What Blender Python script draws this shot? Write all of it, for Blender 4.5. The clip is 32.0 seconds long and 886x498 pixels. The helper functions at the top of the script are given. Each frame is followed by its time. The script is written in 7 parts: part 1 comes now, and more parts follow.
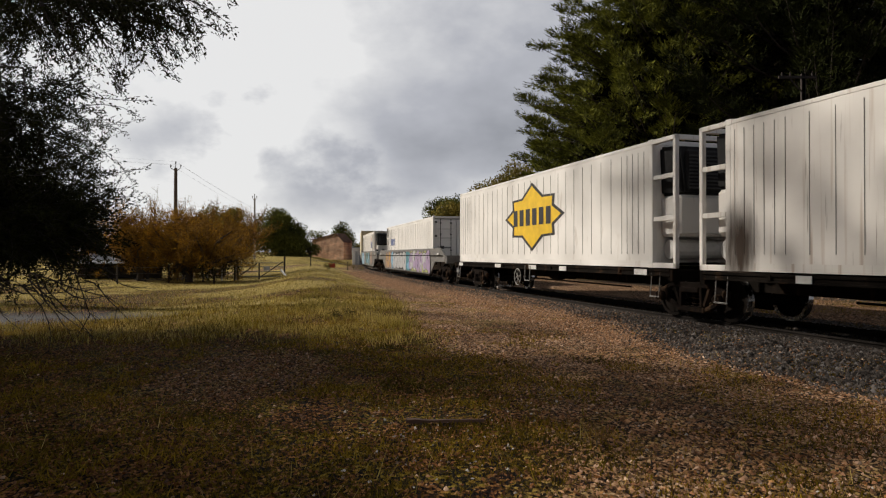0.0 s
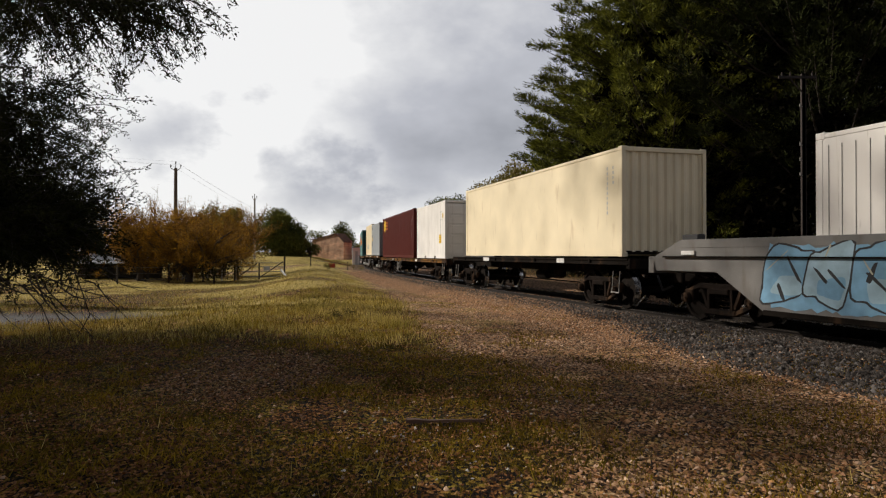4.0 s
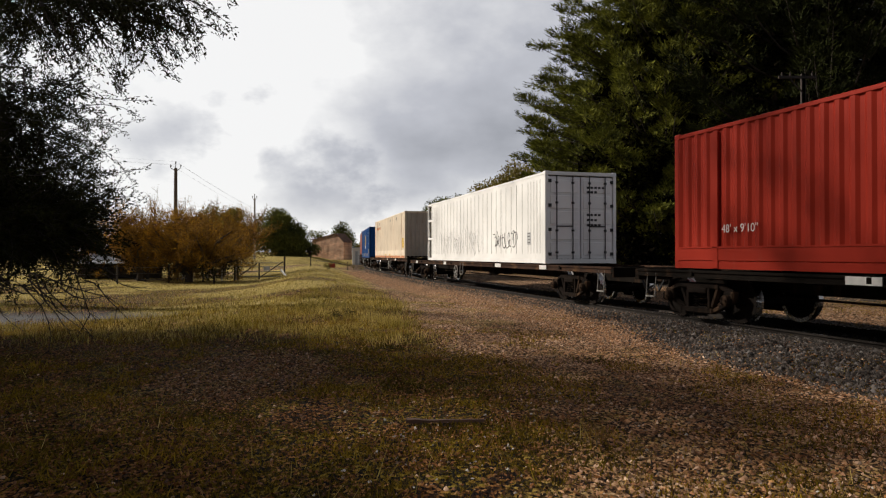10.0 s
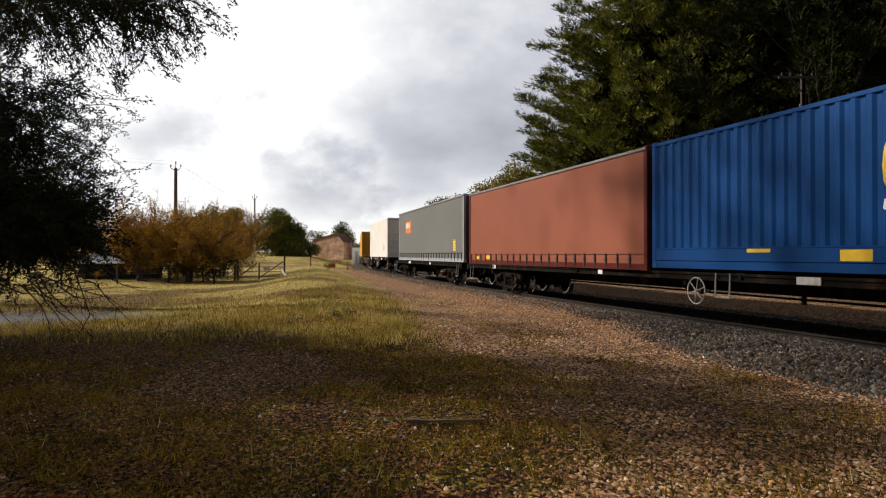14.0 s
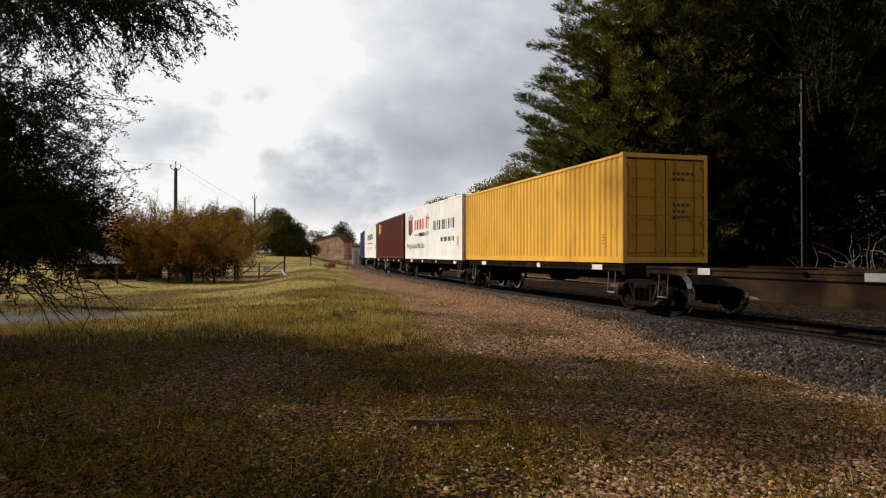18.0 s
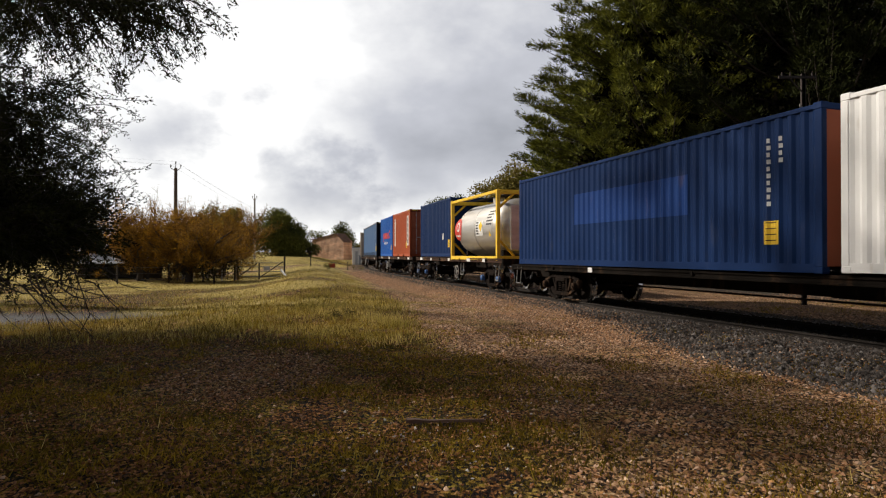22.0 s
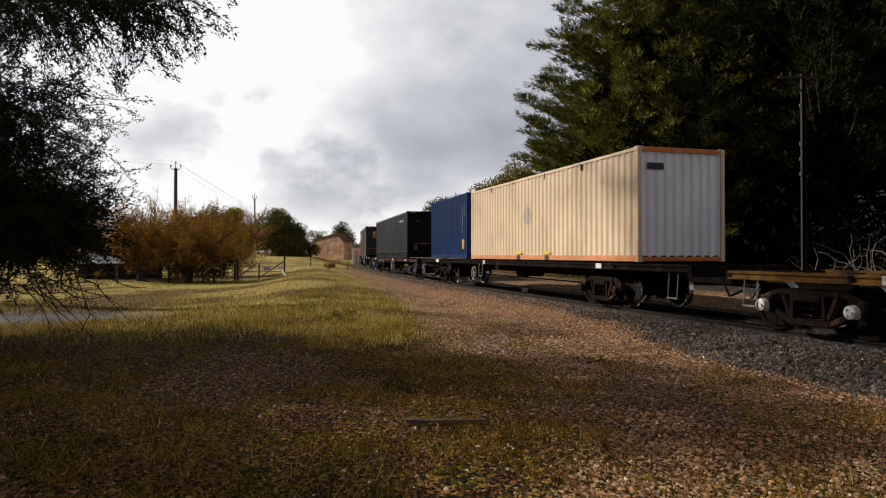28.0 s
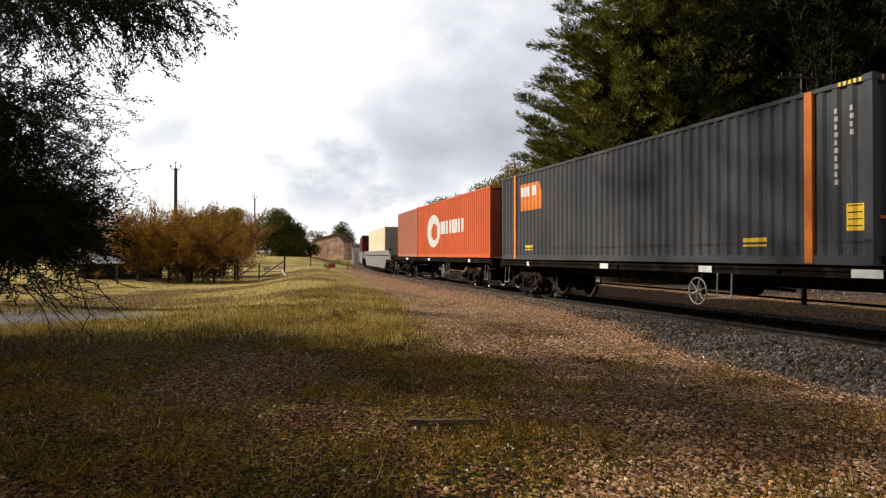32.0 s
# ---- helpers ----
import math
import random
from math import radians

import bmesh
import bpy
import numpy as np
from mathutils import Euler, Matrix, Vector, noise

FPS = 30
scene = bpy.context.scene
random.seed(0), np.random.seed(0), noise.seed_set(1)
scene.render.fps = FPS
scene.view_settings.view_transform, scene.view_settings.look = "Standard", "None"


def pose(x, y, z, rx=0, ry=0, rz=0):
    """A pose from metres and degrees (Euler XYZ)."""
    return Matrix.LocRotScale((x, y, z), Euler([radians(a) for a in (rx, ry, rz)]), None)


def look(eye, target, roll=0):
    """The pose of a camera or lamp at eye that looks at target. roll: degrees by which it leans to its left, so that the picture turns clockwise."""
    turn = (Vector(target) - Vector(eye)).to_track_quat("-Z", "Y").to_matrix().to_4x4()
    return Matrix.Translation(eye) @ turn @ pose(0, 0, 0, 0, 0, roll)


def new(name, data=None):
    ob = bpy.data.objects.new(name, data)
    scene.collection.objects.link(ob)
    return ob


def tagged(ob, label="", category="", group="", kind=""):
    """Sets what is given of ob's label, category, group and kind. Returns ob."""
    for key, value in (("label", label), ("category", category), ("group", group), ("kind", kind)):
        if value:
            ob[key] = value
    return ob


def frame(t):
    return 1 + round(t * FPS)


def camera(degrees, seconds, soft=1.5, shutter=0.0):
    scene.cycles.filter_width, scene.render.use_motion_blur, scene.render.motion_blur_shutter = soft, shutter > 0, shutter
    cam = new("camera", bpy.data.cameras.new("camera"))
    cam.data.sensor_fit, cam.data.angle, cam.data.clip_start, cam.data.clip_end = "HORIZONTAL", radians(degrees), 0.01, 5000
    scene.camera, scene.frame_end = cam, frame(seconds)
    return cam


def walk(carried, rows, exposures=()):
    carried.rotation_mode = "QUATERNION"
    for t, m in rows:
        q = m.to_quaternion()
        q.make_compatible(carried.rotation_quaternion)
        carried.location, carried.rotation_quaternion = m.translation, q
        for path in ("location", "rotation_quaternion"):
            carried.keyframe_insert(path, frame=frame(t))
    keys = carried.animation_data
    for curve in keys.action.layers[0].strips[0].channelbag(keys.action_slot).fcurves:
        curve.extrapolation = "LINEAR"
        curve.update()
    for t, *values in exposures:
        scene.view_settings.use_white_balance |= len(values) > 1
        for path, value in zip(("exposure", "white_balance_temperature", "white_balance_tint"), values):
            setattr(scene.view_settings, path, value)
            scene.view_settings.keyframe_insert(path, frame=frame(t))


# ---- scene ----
# Camera: fixed on a tripod beside the line.
EYE = 1.612
RAIL = 0.25          # rail top above the ground at the camera
cam = camera(67.14, 32.0, soft=1.2)
walk(cam, [(0.0, pose(0, 0, EYE, 90.48, 0, 0)), (32.0, pose(0, 0, EYE, 90.48, 0, 0))],
     exposures=[(0.0, -0.20), (2.2, 0.0), (3.0, -0.06), (6.0, 0.02), (9.0, 0.02), (12.0, -0.08), (14.0, 0.26), (17.4, 0.12), (19.2, -0.10), (22.8, 0.24), (25.0, 0.38), (28.0, 0.08), (30.0, 0.48), (32.0, 0.48)])

# ---- daylight: broken cloud, sun from the side ----
SUN_AZ, SUN_EL = -73.0, 33.0       # degrees, azimuth from +y towards +x
sun_dir = Vector((math.sin(radians(SUN_AZ)) * math.cos(radians(SUN_EL)),
                  math.cos(radians(SUN_AZ)) * math.cos(radians(SUN_EL)), math.sin(radians(SUN_EL))))
sun = new("sun", bpy.data.lights.new("sun", "SUN"))
sun.data.energy, sun.data.angle, sun.data.color = 5.0, radians(2.2), (1.0, 0.915, 0.80)
sun.matrix_world = look(sun_dir * 60, (0, 0, 0))


def cloudy_world():
    w = bpy.data.worlds.new("sky")
    scene.world = w
    w.use_nodes = True
    nt = w.node_tree
    nt.nodes.clear()
    N, Lk = nt.nodes.new, nt.links.new
    out = N("ShaderNodeOutputWorld")
    sky = N("ShaderNodeTexSky")
    sky.sky_type, sky.sun_disc = "NISHITA", False
    sky.sun_elevation, sky.sun_rotation = radians(SUN_EL), radians(SUN_AZ)
    bg = N("ShaderNodeBackground")
    bg.inputs["Strength"].default_value = 0.05
    Lk(sky.outputs[0], bg.inputs[0])
    co = N("ShaderNodeTexCoord")

    def noise(sc, detail, rough, stretch, loc):
        mp = N("ShaderNodeMapping")
        mp.inputs["Scale"].default_value, mp.inputs["Location"].default_value = stretch, loc
        Lk(co.outputs["Generated"], mp.inputs[0])
        n = N("ShaderNodeTexNoise")
        n.inputs["Scale"].default_value, n.inputs["Detail"].default_value, n.inputs["Roughness"].default_value = sc, detail, rough
        Lk(mp.outputs[0], n.inputs[0])
        return n

    def math2(op, a, b):
        m = N("ShaderNodeMath")
        m.operation = op
        for k, v in enumerate((a, b)):
            if isinstance(v, float):
                m.inputs[k].default_value = v
            else:
                Lk(v, m.inputs[k])
        return m.outputs[0]

    big = noise(3.0, 6, 0.5, (1.0, 1.0, 1.7), (0.35, 0.1, 0.62))
    puffs = noise(7.0, 7, 0.55, (1.0, 1.0, 1.5), (1.3, 0.4, 0.2))
    # the cloud edges wander
    off = N("ShaderNodeVectorMath")
    off.operation = "MULTIPLY_ADD"
    off.inputs[1].default_value = (0.26, 0.26, 0.26)
    Lk(puffs.outputs["Color"], off.inputs[0])
    Lk(co.outputs["Generated"], off.inputs[2])
    mid = N("ShaderNodeVectorMath")
    mid.operation = "SUBTRACT"
    mid.inputs[1].default_value = (0.13, 0.13, 0.13)
    Lk(off.outputs[0], mid.inputs[0])
    nrm = N("ShaderNodeVectorMath")
    nrm.operation = "NORMALIZE"
    Lk(mid.outputs[0], nrm.inputs[0])

    def lobe(direction, near, amount):
        dot = N("ShaderNodeVectorMath")
        dot.operation = "DOT_PRODUCT"
        dot.inputs[1].default_value = Vector(direction).normalized()
        Lk(nrm.outputs[0], dot.inputs[0])
        mr = N("ShaderNodeMapRange")
        mr.interpolation_type = "SMOOTHSTEP"
        mr.inputs[1].default_value, mr.inputs[2].default_value = near, 1.0
        mr.inputs[3].default_value, mr.inputs[4].default_value = 0.0, amount
        Lk(dot.outputs["Value"], mr.inputs[0])
        return mr.outputs[0]

    # bright thin cloud low in the north-west, with grey cloud bases in front of it
    val = math2("MULTIPLY", big.outputs[0], 0.8)
    val = math2("ADD", val, math2("MULTIPLY", puffs.outputs[0], 0.22))
    val = math2("ADD", val, lobe((-0.23, 0.95, 0.23), 0.81, 0.575))
    val = math2("ADD", val, lobe((0.62, -0.75, 0.18), 0.35, 0.185))          # unseen bright lobe behind the viewer, added to fill the container ends
    for direction, near, amount in (((-0.02, 1.0, 0.19), 0.97, -0.15), ((-0.43, 1.0, 0.20), 0.992, -0.22), ((-0.18, 1.0, 0.055), 0.993, -0.20), ((0.12, 1.0, 0.34), 0.95, -0.07)):
        val = math2("ADD", val, lobe(direction, near, amount))
    ramp = N("ShaderNodeValToRGB")
    e = ramp.color_ramp.elements
    stops = ((0.33, (0.03, 0.03, 0.034)), (0.52, (0.08, 0.08, 0.09)), (0.66, (0.36, 0.37, 0.41)), (0.80, (0.56, 0.57, 0.62)), (0.97, (1.0, 0.995, 0.99)))
    while len(e) < len(stops):
        e.new(0.5)
    for el, (pos, c) in zip(e, stops):
        el.position, el.color = pos, (*c, 1)
    Lk(val, ramp.inputs[0])
    bg2 = N("ShaderNodeBackground")
    bg2.inputs["Strength"].default_value = 1.0
    Lk(ramp.outputs[0], bg2.inputs[0])
    mix = N("ShaderNodeMixShader")
    mix.inputs[0].default_value = 0.9
    Lk(bg.outputs[0], mix.inputs[1])
    Lk(bg2.outputs[0], mix.inputs[2])
    Lk(mix.outputs[0], out.inputs[0])


cloudy_world()


# ---- small builders ----
def part(name, bm, material, parent=None, label="", smooth=False):
    me = bpy.data.meshes.new(name)
    bm.to_mesh(me)
    bm.free()
    if material:
        me.materials.append(material)
    if smooth:
        me.polygons.foreach_set("use_smooth", [True] * len(me.polygons))
    ob = new(name, me)
    ob.parent = parent
    if label:
        ob["label"] = label
    return ob


def shared(name, me, parent, m=None, label=""):
    ob = new(name, me)
    ob.parent = parent
    if m is not None:
        ob.matrix_basis = m
    if label:
        ob["label"] = label
    return ob


def raw_mesh(name, verts, faces, material=None, smooth=False):
    me = bpy.data.meshes.new(name)
    me.from_pydata(verts, [], faces)
    if material:
        me.materials.append(material)
    if smooth:
        me.polygons.foreach_set("use_smooth", [True] * len(me.polygons))
    return me


def fast_mesh(name, co, n, material=None):
    """A mesh of separate n-cornered faces from an array of corners (faces * n, 3)."""
    me = bpy.data.meshes.new(name)
    k = len(co)
    me.vertices.add(k)
    me.vertices.foreach_set("co", np.asarray(co, np.float32).ravel())
    me.loops.add(k)
    me.loops.foreach_set("vertex_index", np.arange(k, dtype=np.int32))
    me.polygons.add(k // n)
    me.polygons.foreach_set("loop_start", np.arange(0, k, n, dtype=np.int32))
    me.polygons.foreach_set("loop_total", np.full(k // n, n, np.int32))
    if material:
        me.materials.append(material)
    me.update(calc_edges=True)
    return me


def indexed_mesh(name, co, tri, material=None):
    me = bpy.data.meshes.new(name)
    me.vertices.add(len(co))
    me.vertices.foreach_set("co", np.asarray(co, np.float32).ravel())
    tri = np.asarray(tri, np.int32)
    n = tri.shape[1]
    me.loops.add(tri.size)
    me.loops.foreach_set("vertex_index", tri.ravel())
    me.polygons.add(len(tri))
    me.polygons.foreach_set("loop_start", np.arange(0, tri.size, n, dtype=np.int32))
    me.polygons.foreach_set("loop_total", np.full(len(tri), n, np.int32))
    if material:
        me.materials.append(material)
    me.update(calc_edges=True)
    return me


def box(bm, x0, x1, y0, y1, z0, z1, bevel=0.0):
    vs = [bm.verts.new((x, y, z)) for z in (z0, z1) for x, y in ((x0, y0), (x1, y0), (x1, y1), (x0, y1))]
    fs = [bm.faces.new([vs[i] for i in f]) for f in ((3, 2, 1, 0), (4, 5, 6, 7), (0, 1, 5, 4), (1, 2, 6, 5), (2, 3, 7, 6), (3, 0, 4, 7))]
    if bevel:
        es = {e for f in fs for e in f.edges}
        bmesh.ops.bevel(bm, geom=list(es), offset=bevel, segments=1, affect="EDGES")
    return bm


def boxes(*rows, bevel=0.0):
    bm = bmesh.new()
    for r in rows:
        box(bm, *r, bevel=bevel)
    return bm


def rod(bm, a, b, r, seg=8, r2=None):
    a, b = Vector(a), Vector(b)
    d = b - a
    m = Matrix.Translation((a + b) / 2) @ d.to_track_quat("Z", "Y").to_matrix().to_4x4()
    bmesh.ops.create_cone(bm, cap_ends=True, segments=seg, radius1=r, radius2=r if r2 is None else r2, depth=d.length, matrix=m)
    return bm


def rods(rows, seg=8):
    bm = bmesh.new()
    for a, b, r in rows:
        rod(bm, a, b, r, seg)
    return bm


def torus(bm, centre, axis, R, r, seg=28, ring=6):
    q = Vector(axis).to_track_quat("Z", "Y").to_matrix()
    vs = []
    for i in range(seg):
        a = 2 * math.pi * i / seg
        row = []
        for j in range(ring):
            b = 2 * math.pi * j / ring
            p = Vector(((R + r * math.cos(b)) * math.cos(a), (R + r * math.cos(b)) * math.sin(a), r * math.sin(b)))
            row.append(bm.verts.new(Vector(centre) + q @ p))
        vs.append(row)
    for i in range(seg):
        for j in range(ring):
            bm.faces.new((vs[i][j], vs[(i + 1) % seg][j], vs[(i + 1) % seg][(j + 1) % ring], vs[i][(j + 1) % ring]))
    return bm


def lathe(bm, profile, axis="Y", seg=20, centre=(0, 0, 0)):
    """Turns (radius, along) pairs round an axis through centre."""
    rings = []
    for r, h in profile:
        ring = []
        for i in range(seg):
            a = 2 * math.pi * i / seg
            c, s = r * math.cos(a), r * math.sin(a)
            p = {"Y": (c, h, s), "X": (h, c, s), "Z": (c, s, h)}[axis]
            ring.append(bm.verts.new(Vector(centre) + Vector(p)))
        rings.append(ring)
    for a, b in zip(rings, rings[1:]):
        for i in range(seg):
            bm.faces.new((a[i], a[(i + 1) % seg], b[(i + 1) % seg], b[i]))
    bm.faces.new(rings[0][::-1])
    bm.faces.new(rings[-1])
    bmesh.ops.recalc_face_normals(bm, faces=bm.faces)
    return bm


# ---- materials ----
def mat(name, col, col2=None, rough=0.6, metal=0.0, scale=2.0, stretch=(1, 1, 1), bump=0.15, bscale=40.0,
        stain=None, stain_at=(0.6, 0.75), stain_scale=3.0, stain_stretch=(1, 1, 0.25), island=0.0, objrand=0.0, spec=0.5, transl=0.0,
        tones=None, scratch=None, scratch_at=(0.64, 0.74)):
    """Two tones blended by noise, an optional stain colour by a second noise, fine relief; metres as they are."""
    m = bpy.data.materials.new(name)
    m.use_nodes = True
    nt = m.node_tree
    N, Lk = nt.nodes.new, nt.links.new
    bs = nt.nodes["Principled BSDF"]
    co = N("ShaderNodeTexCoord")

    def noise_at(sc, st, detail=5):
        mp = N("ShaderNodeMapping")
        mp.inputs["Scale"].default_value = st
        Lk(co.outputs["Object"], mp.inputs[0])
        n = N("ShaderNodeTexNoise")
        n.inputs["Scale"].default_value, n.inputs["Detail"].default_value = sc, detail
        Lk(mp.outputs[0], n.inputs[0])
        return n

    n1 = noise_at(scale, stretch)
    ramp = N("ShaderNodeValToRGB")
    c2 = col2 or tuple(c * 0.78 for c in col)
    ramp.color_ramp.elements[0].position, ramp.color_ramp.elements[0].color = 0.32, (*c2, 1)
    ramp.color_ramp.elements[1].position, ramp.color_ramp.elements[1].color = 0.68, (*col, 1)
    Lk(n1.outputs[0], ramp.inputs[0])
    last = ramp.outputs[0]
    if stain:
        n2 = noise_at(stain_scale, stain_stretch, 7)
        mr = N("ShaderNodeMapRange")
        mr.inputs[1].default_value, mr.inputs[2].default_value = stain_at
        Lk(n2.outputs[0], mr.inputs[0])
        mx = N("ShaderNodeMix")
        mx.data_type = "RGBA"
        Lk(mr.outputs[0], mx.inputs[0])
        Lk(last, mx.inputs[6])
        mx.inputs[7].default_value = (*stain, 1)
        last = mx.outputs[2]
    if tones:
        ti = N("ShaderNodeValToRGB")
        te = ti.color_ramp.elements
        while len(te) < len(tones):
            te.new(0.5)
        for k, c in enumerate(tones):
            te[k].position, te[k].color = k / (len(tones) - 1), (*c, 1)
        Lk(N("ShaderNodeNewGeometry").outputs["Random Per Island"], ti.inputs[0])
        mt = N("ShaderNodeMix")
        mt.data_type = "RGBA"
        mt.inputs[0].default_value = 0.72
        Lk(last, mt.inputs[6])
        Lk(ti.outputs[0], mt.inputs[7])
        last = mt.outputs[2]
    if scratch:
        n4 = noise_at(1.0, (17, 17, 0.9), 7)
        ms4 = N("ShaderNodeMapRange")
        ms4.inputs[1].default_value, ms4.inputs[2].default_value = scratch_at
        ms4.inputs[4].default_value = 0.75
        Lk(n4.outputs[0], ms4.inputs[0])
        mx4 = N("ShaderNodeMix")
        mx4.data_type = "RGBA"
        Lk(ms4.outputs[0], mx4.inputs[0])
        Lk(last, mx4.inputs[6])
        mx4.inputs[7].default_value = (*scratch, 1)
        last = mx4.outputs[2]
    if island or objrand:
        src = N("ShaderNodeNewGeometry").outputs["Random Per Island"] if island else N("ShaderNodeObjectInfo").outputs["Random"]
        k = island or objrand
        mr = N("ShaderNodeMapRange")
        mr.inputs[3].default_value, mr.inputs[4].default_value = 1 - k, 1 + k
        Lk(src, mr.inputs[0])
        hs = N("ShaderNodeHueSaturation")
        Lk(mr.outputs[0], hs.inputs["Value"])
        Lk(last, hs.inputs["Color"])
        last = hs.outputs[0]
    Lk(last, bs.inputs["Base Color"])
    n3 = noise_at(bscale, (1, 1, 1), 4)
    if bump:
        bp = N("ShaderNodeBump")
        bp.inputs["Strength"].default_value, bp.inputs["Distance"].default_value = bump, 0.02
        Lk(n3.outputs[0], bp.inputs["Height"])
        Lk(bp.outputs[0], bs.inputs["Normal"])
    rr = N("ShaderNodeMapRange")
    rr.inputs[3].default_value, rr.inputs[4].default_value = max(rough - 0.12, 0.05), min(rough + 0.12, 1)
    Lk(n1.outputs[0], rr.inputs[0])
    Lk(rr.outputs[0], bs.inputs["Roughness"])
    bs.inputs["Metallic"].default_value = metal
    bs.inputs["Specular IOR Level"].default_value = spec
    if transl:
        tr = N("ShaderNodeBsdfTranslucent")
        Lk(last, tr.inputs[0])
        ms = N("ShaderNodeMixShader")
        ms.inputs[0].default_value = transl
        Lk(bs.outputs[0], ms.inputs[1])
        Lk(tr.outputs[0], ms.inputs[2])
        Lk(ms.outputs[0], nt.nodes["Material Output"].inputs[0])
    return m


def paint(name, col, dirt=(0.16, 0.10, 0.06), worn=0.5, rough=0.5):
    """Container paint: faded in patches, with rust and dirt running down."""
    return mat(name, col, tuple(c * 0.82 for c in col), rough=rough, scale=0.7, bump=0.06, bscale=25,
               spec=0.09, stain=dirt, stain_at=(0.68 - 0.09 * worn, 0.90), stain_scale=2.2, stain_stretch=(1.6, 1.6, 0.35),
               scratch=tuple(0.6 * d + 0.12 * c for d, c in zip(dirt, col)), scratch_at=(0.70 - 0.05 * worn, 0.80 - 0.03 * worn))


M_RAIL = mat("rail steel", (0.020, 0.014, 0.010), (0.010, 0.007, 0.005), rough=0.75, metal=0.0, spec=0.25, scale=6)
M_SHINE = mat("worn steel", (0.5, 0.48, 0.46), rough=0.25, metal=1.0, scale=8, bump=0.02)
M_SLEEPER = mat("concrete sleeper", (0.32, 0.29, 0.26), (0.2, 0.17, 0.15), rough=0.9, scale=5)
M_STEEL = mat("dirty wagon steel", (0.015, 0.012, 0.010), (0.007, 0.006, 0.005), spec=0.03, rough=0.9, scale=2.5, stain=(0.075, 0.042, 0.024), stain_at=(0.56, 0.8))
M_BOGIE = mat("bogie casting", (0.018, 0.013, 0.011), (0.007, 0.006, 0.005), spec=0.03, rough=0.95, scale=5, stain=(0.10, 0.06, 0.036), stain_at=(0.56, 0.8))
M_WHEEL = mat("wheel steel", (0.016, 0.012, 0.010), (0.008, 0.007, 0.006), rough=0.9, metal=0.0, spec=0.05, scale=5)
M_WHITE = mat("white enamel", (0.72, 0.72, 0.70), (0.55, 0.54, 0.52), rough=0.5, scale=4, stain=(0.2, 0.15, 0.1), stain_at=(0.6, 0.85))
M_STEPIRON = mat("grimy white step iron", (0.30, 0.29, 0.27), (0.10, 0.09, 0.08), rough=0.7, scale=9)
M_HANDWHEEL = mat("dull white enamel", (0.46, 0.45, 0.43), (0.22, 0.20, 0.18), rough=0.6, scale=6)
M_BLUECAP = mat("blue cap", (0.03, 0.10, 0.28), rough=0.5)
M_BLACK = mat("black paint", (0.018, 0.018, 0.02), rough=0.6)
M_GREYBAR = mat("grey lettering", (0.45, 0.46, 0.47), rough=0.6)
M_YELLOW = mat("yellow paint", (0.80, 0.53, 0.04), (0.66, 0.42, 0.03), rough=0.6, scale=4, spec=0.25, stain=(0.3, 0.2, 0.06), stain_at=(0.62, 0.85))
M_ORANGE = mat("orange paint", (0.68, 0.20, 0.025), (0.52, 0.14, 0.02), rough=0.6, scale=4, spec=0.25, stain=(0.22, 0.09, 0.04), stain_at=(0.58, 0.85))
M_RED = mat("red paint", (0.55, 0.035, 0.025), rough=0.5, scale=4)
M_BLUE = mat("blue lettering", (0.03, 0.08, 0.3), rough=0.5, scale=4)

# ---- the line: a curve that tightens to the right as it goes away ----
TH0, K1, K2, X0 = radians(-18.947), radians(0.1026), radians(0.0004), 10.995
V0, V1 = 15.007, -0.0332           # train speed and its slow change
S_FAR = 90.0


def heading(s):
    if s < 0:
        return TH0 + K1 * s
    if s < S_FAR:
        return TH0 + K1 * s + K2 * s * s
    return TH0 + K1 * S_FAR + K2 * S_FAR ** 2 + (K1 + 2 * K2 * S_FAR) * (s - S_FAR)


STEP = 0.25
LINE_S = np.arange(-520.0, 640.0, STEP)
_th = np.array([heading(s) for s in LINE_S + STEP / 2])
_x = np.concatenate([[0], np.cumsum(np.sin(_th) * STEP)])[:-1]
_y = np.concatenate([[0], np.cumsum(np.cos(_th) * STEP)])[:-1]
_i0 = int(np.argmin(abs(LINE_S)))
LINE_X, LINE_Y = _x - _x[_i0] + X0, _y - _y[_i0]


def line_at(s):
    return float(np.interp(s, LINE_S, LINE_X)), float(np.interp(s, LINE_S, LINE_Y))


def off_line(x, y, lo=-130, hi=240):
    """Signed distance from the centre line (negative on the camera's side) for arrays of places."""
    k = (LINE_S > lo) & (LINE_S < hi)
    lx, ly, ls = LINE_X[k][::4], LINE_Y[k][::4], LINE_S[k][::4]
    x, y = np.asarray(x, float).ravel(), np.asarray(y, float).ravel()
    d = np.empty(len(x))
    for a in range(0, len(x), 20000):
        dx, dy = x[a:a + 20000, None] - lx, y[a:a + 20000, None] - ly
        q = dx * dx + dy * dy
        j = q.argmin(1)
        th = np.array([heading(s) for s in ls])[j]
        r = np.arange(len(j))
        d[a:a + 20000] = dx[r, j] * np.cos(th) - dy[r, j] * np.sin(th)
        far = q[r, j] > 900
        d[a:a + 20000][far] = np.where(d[a:a + 20000][far] < 0, -30, 30)
    return d


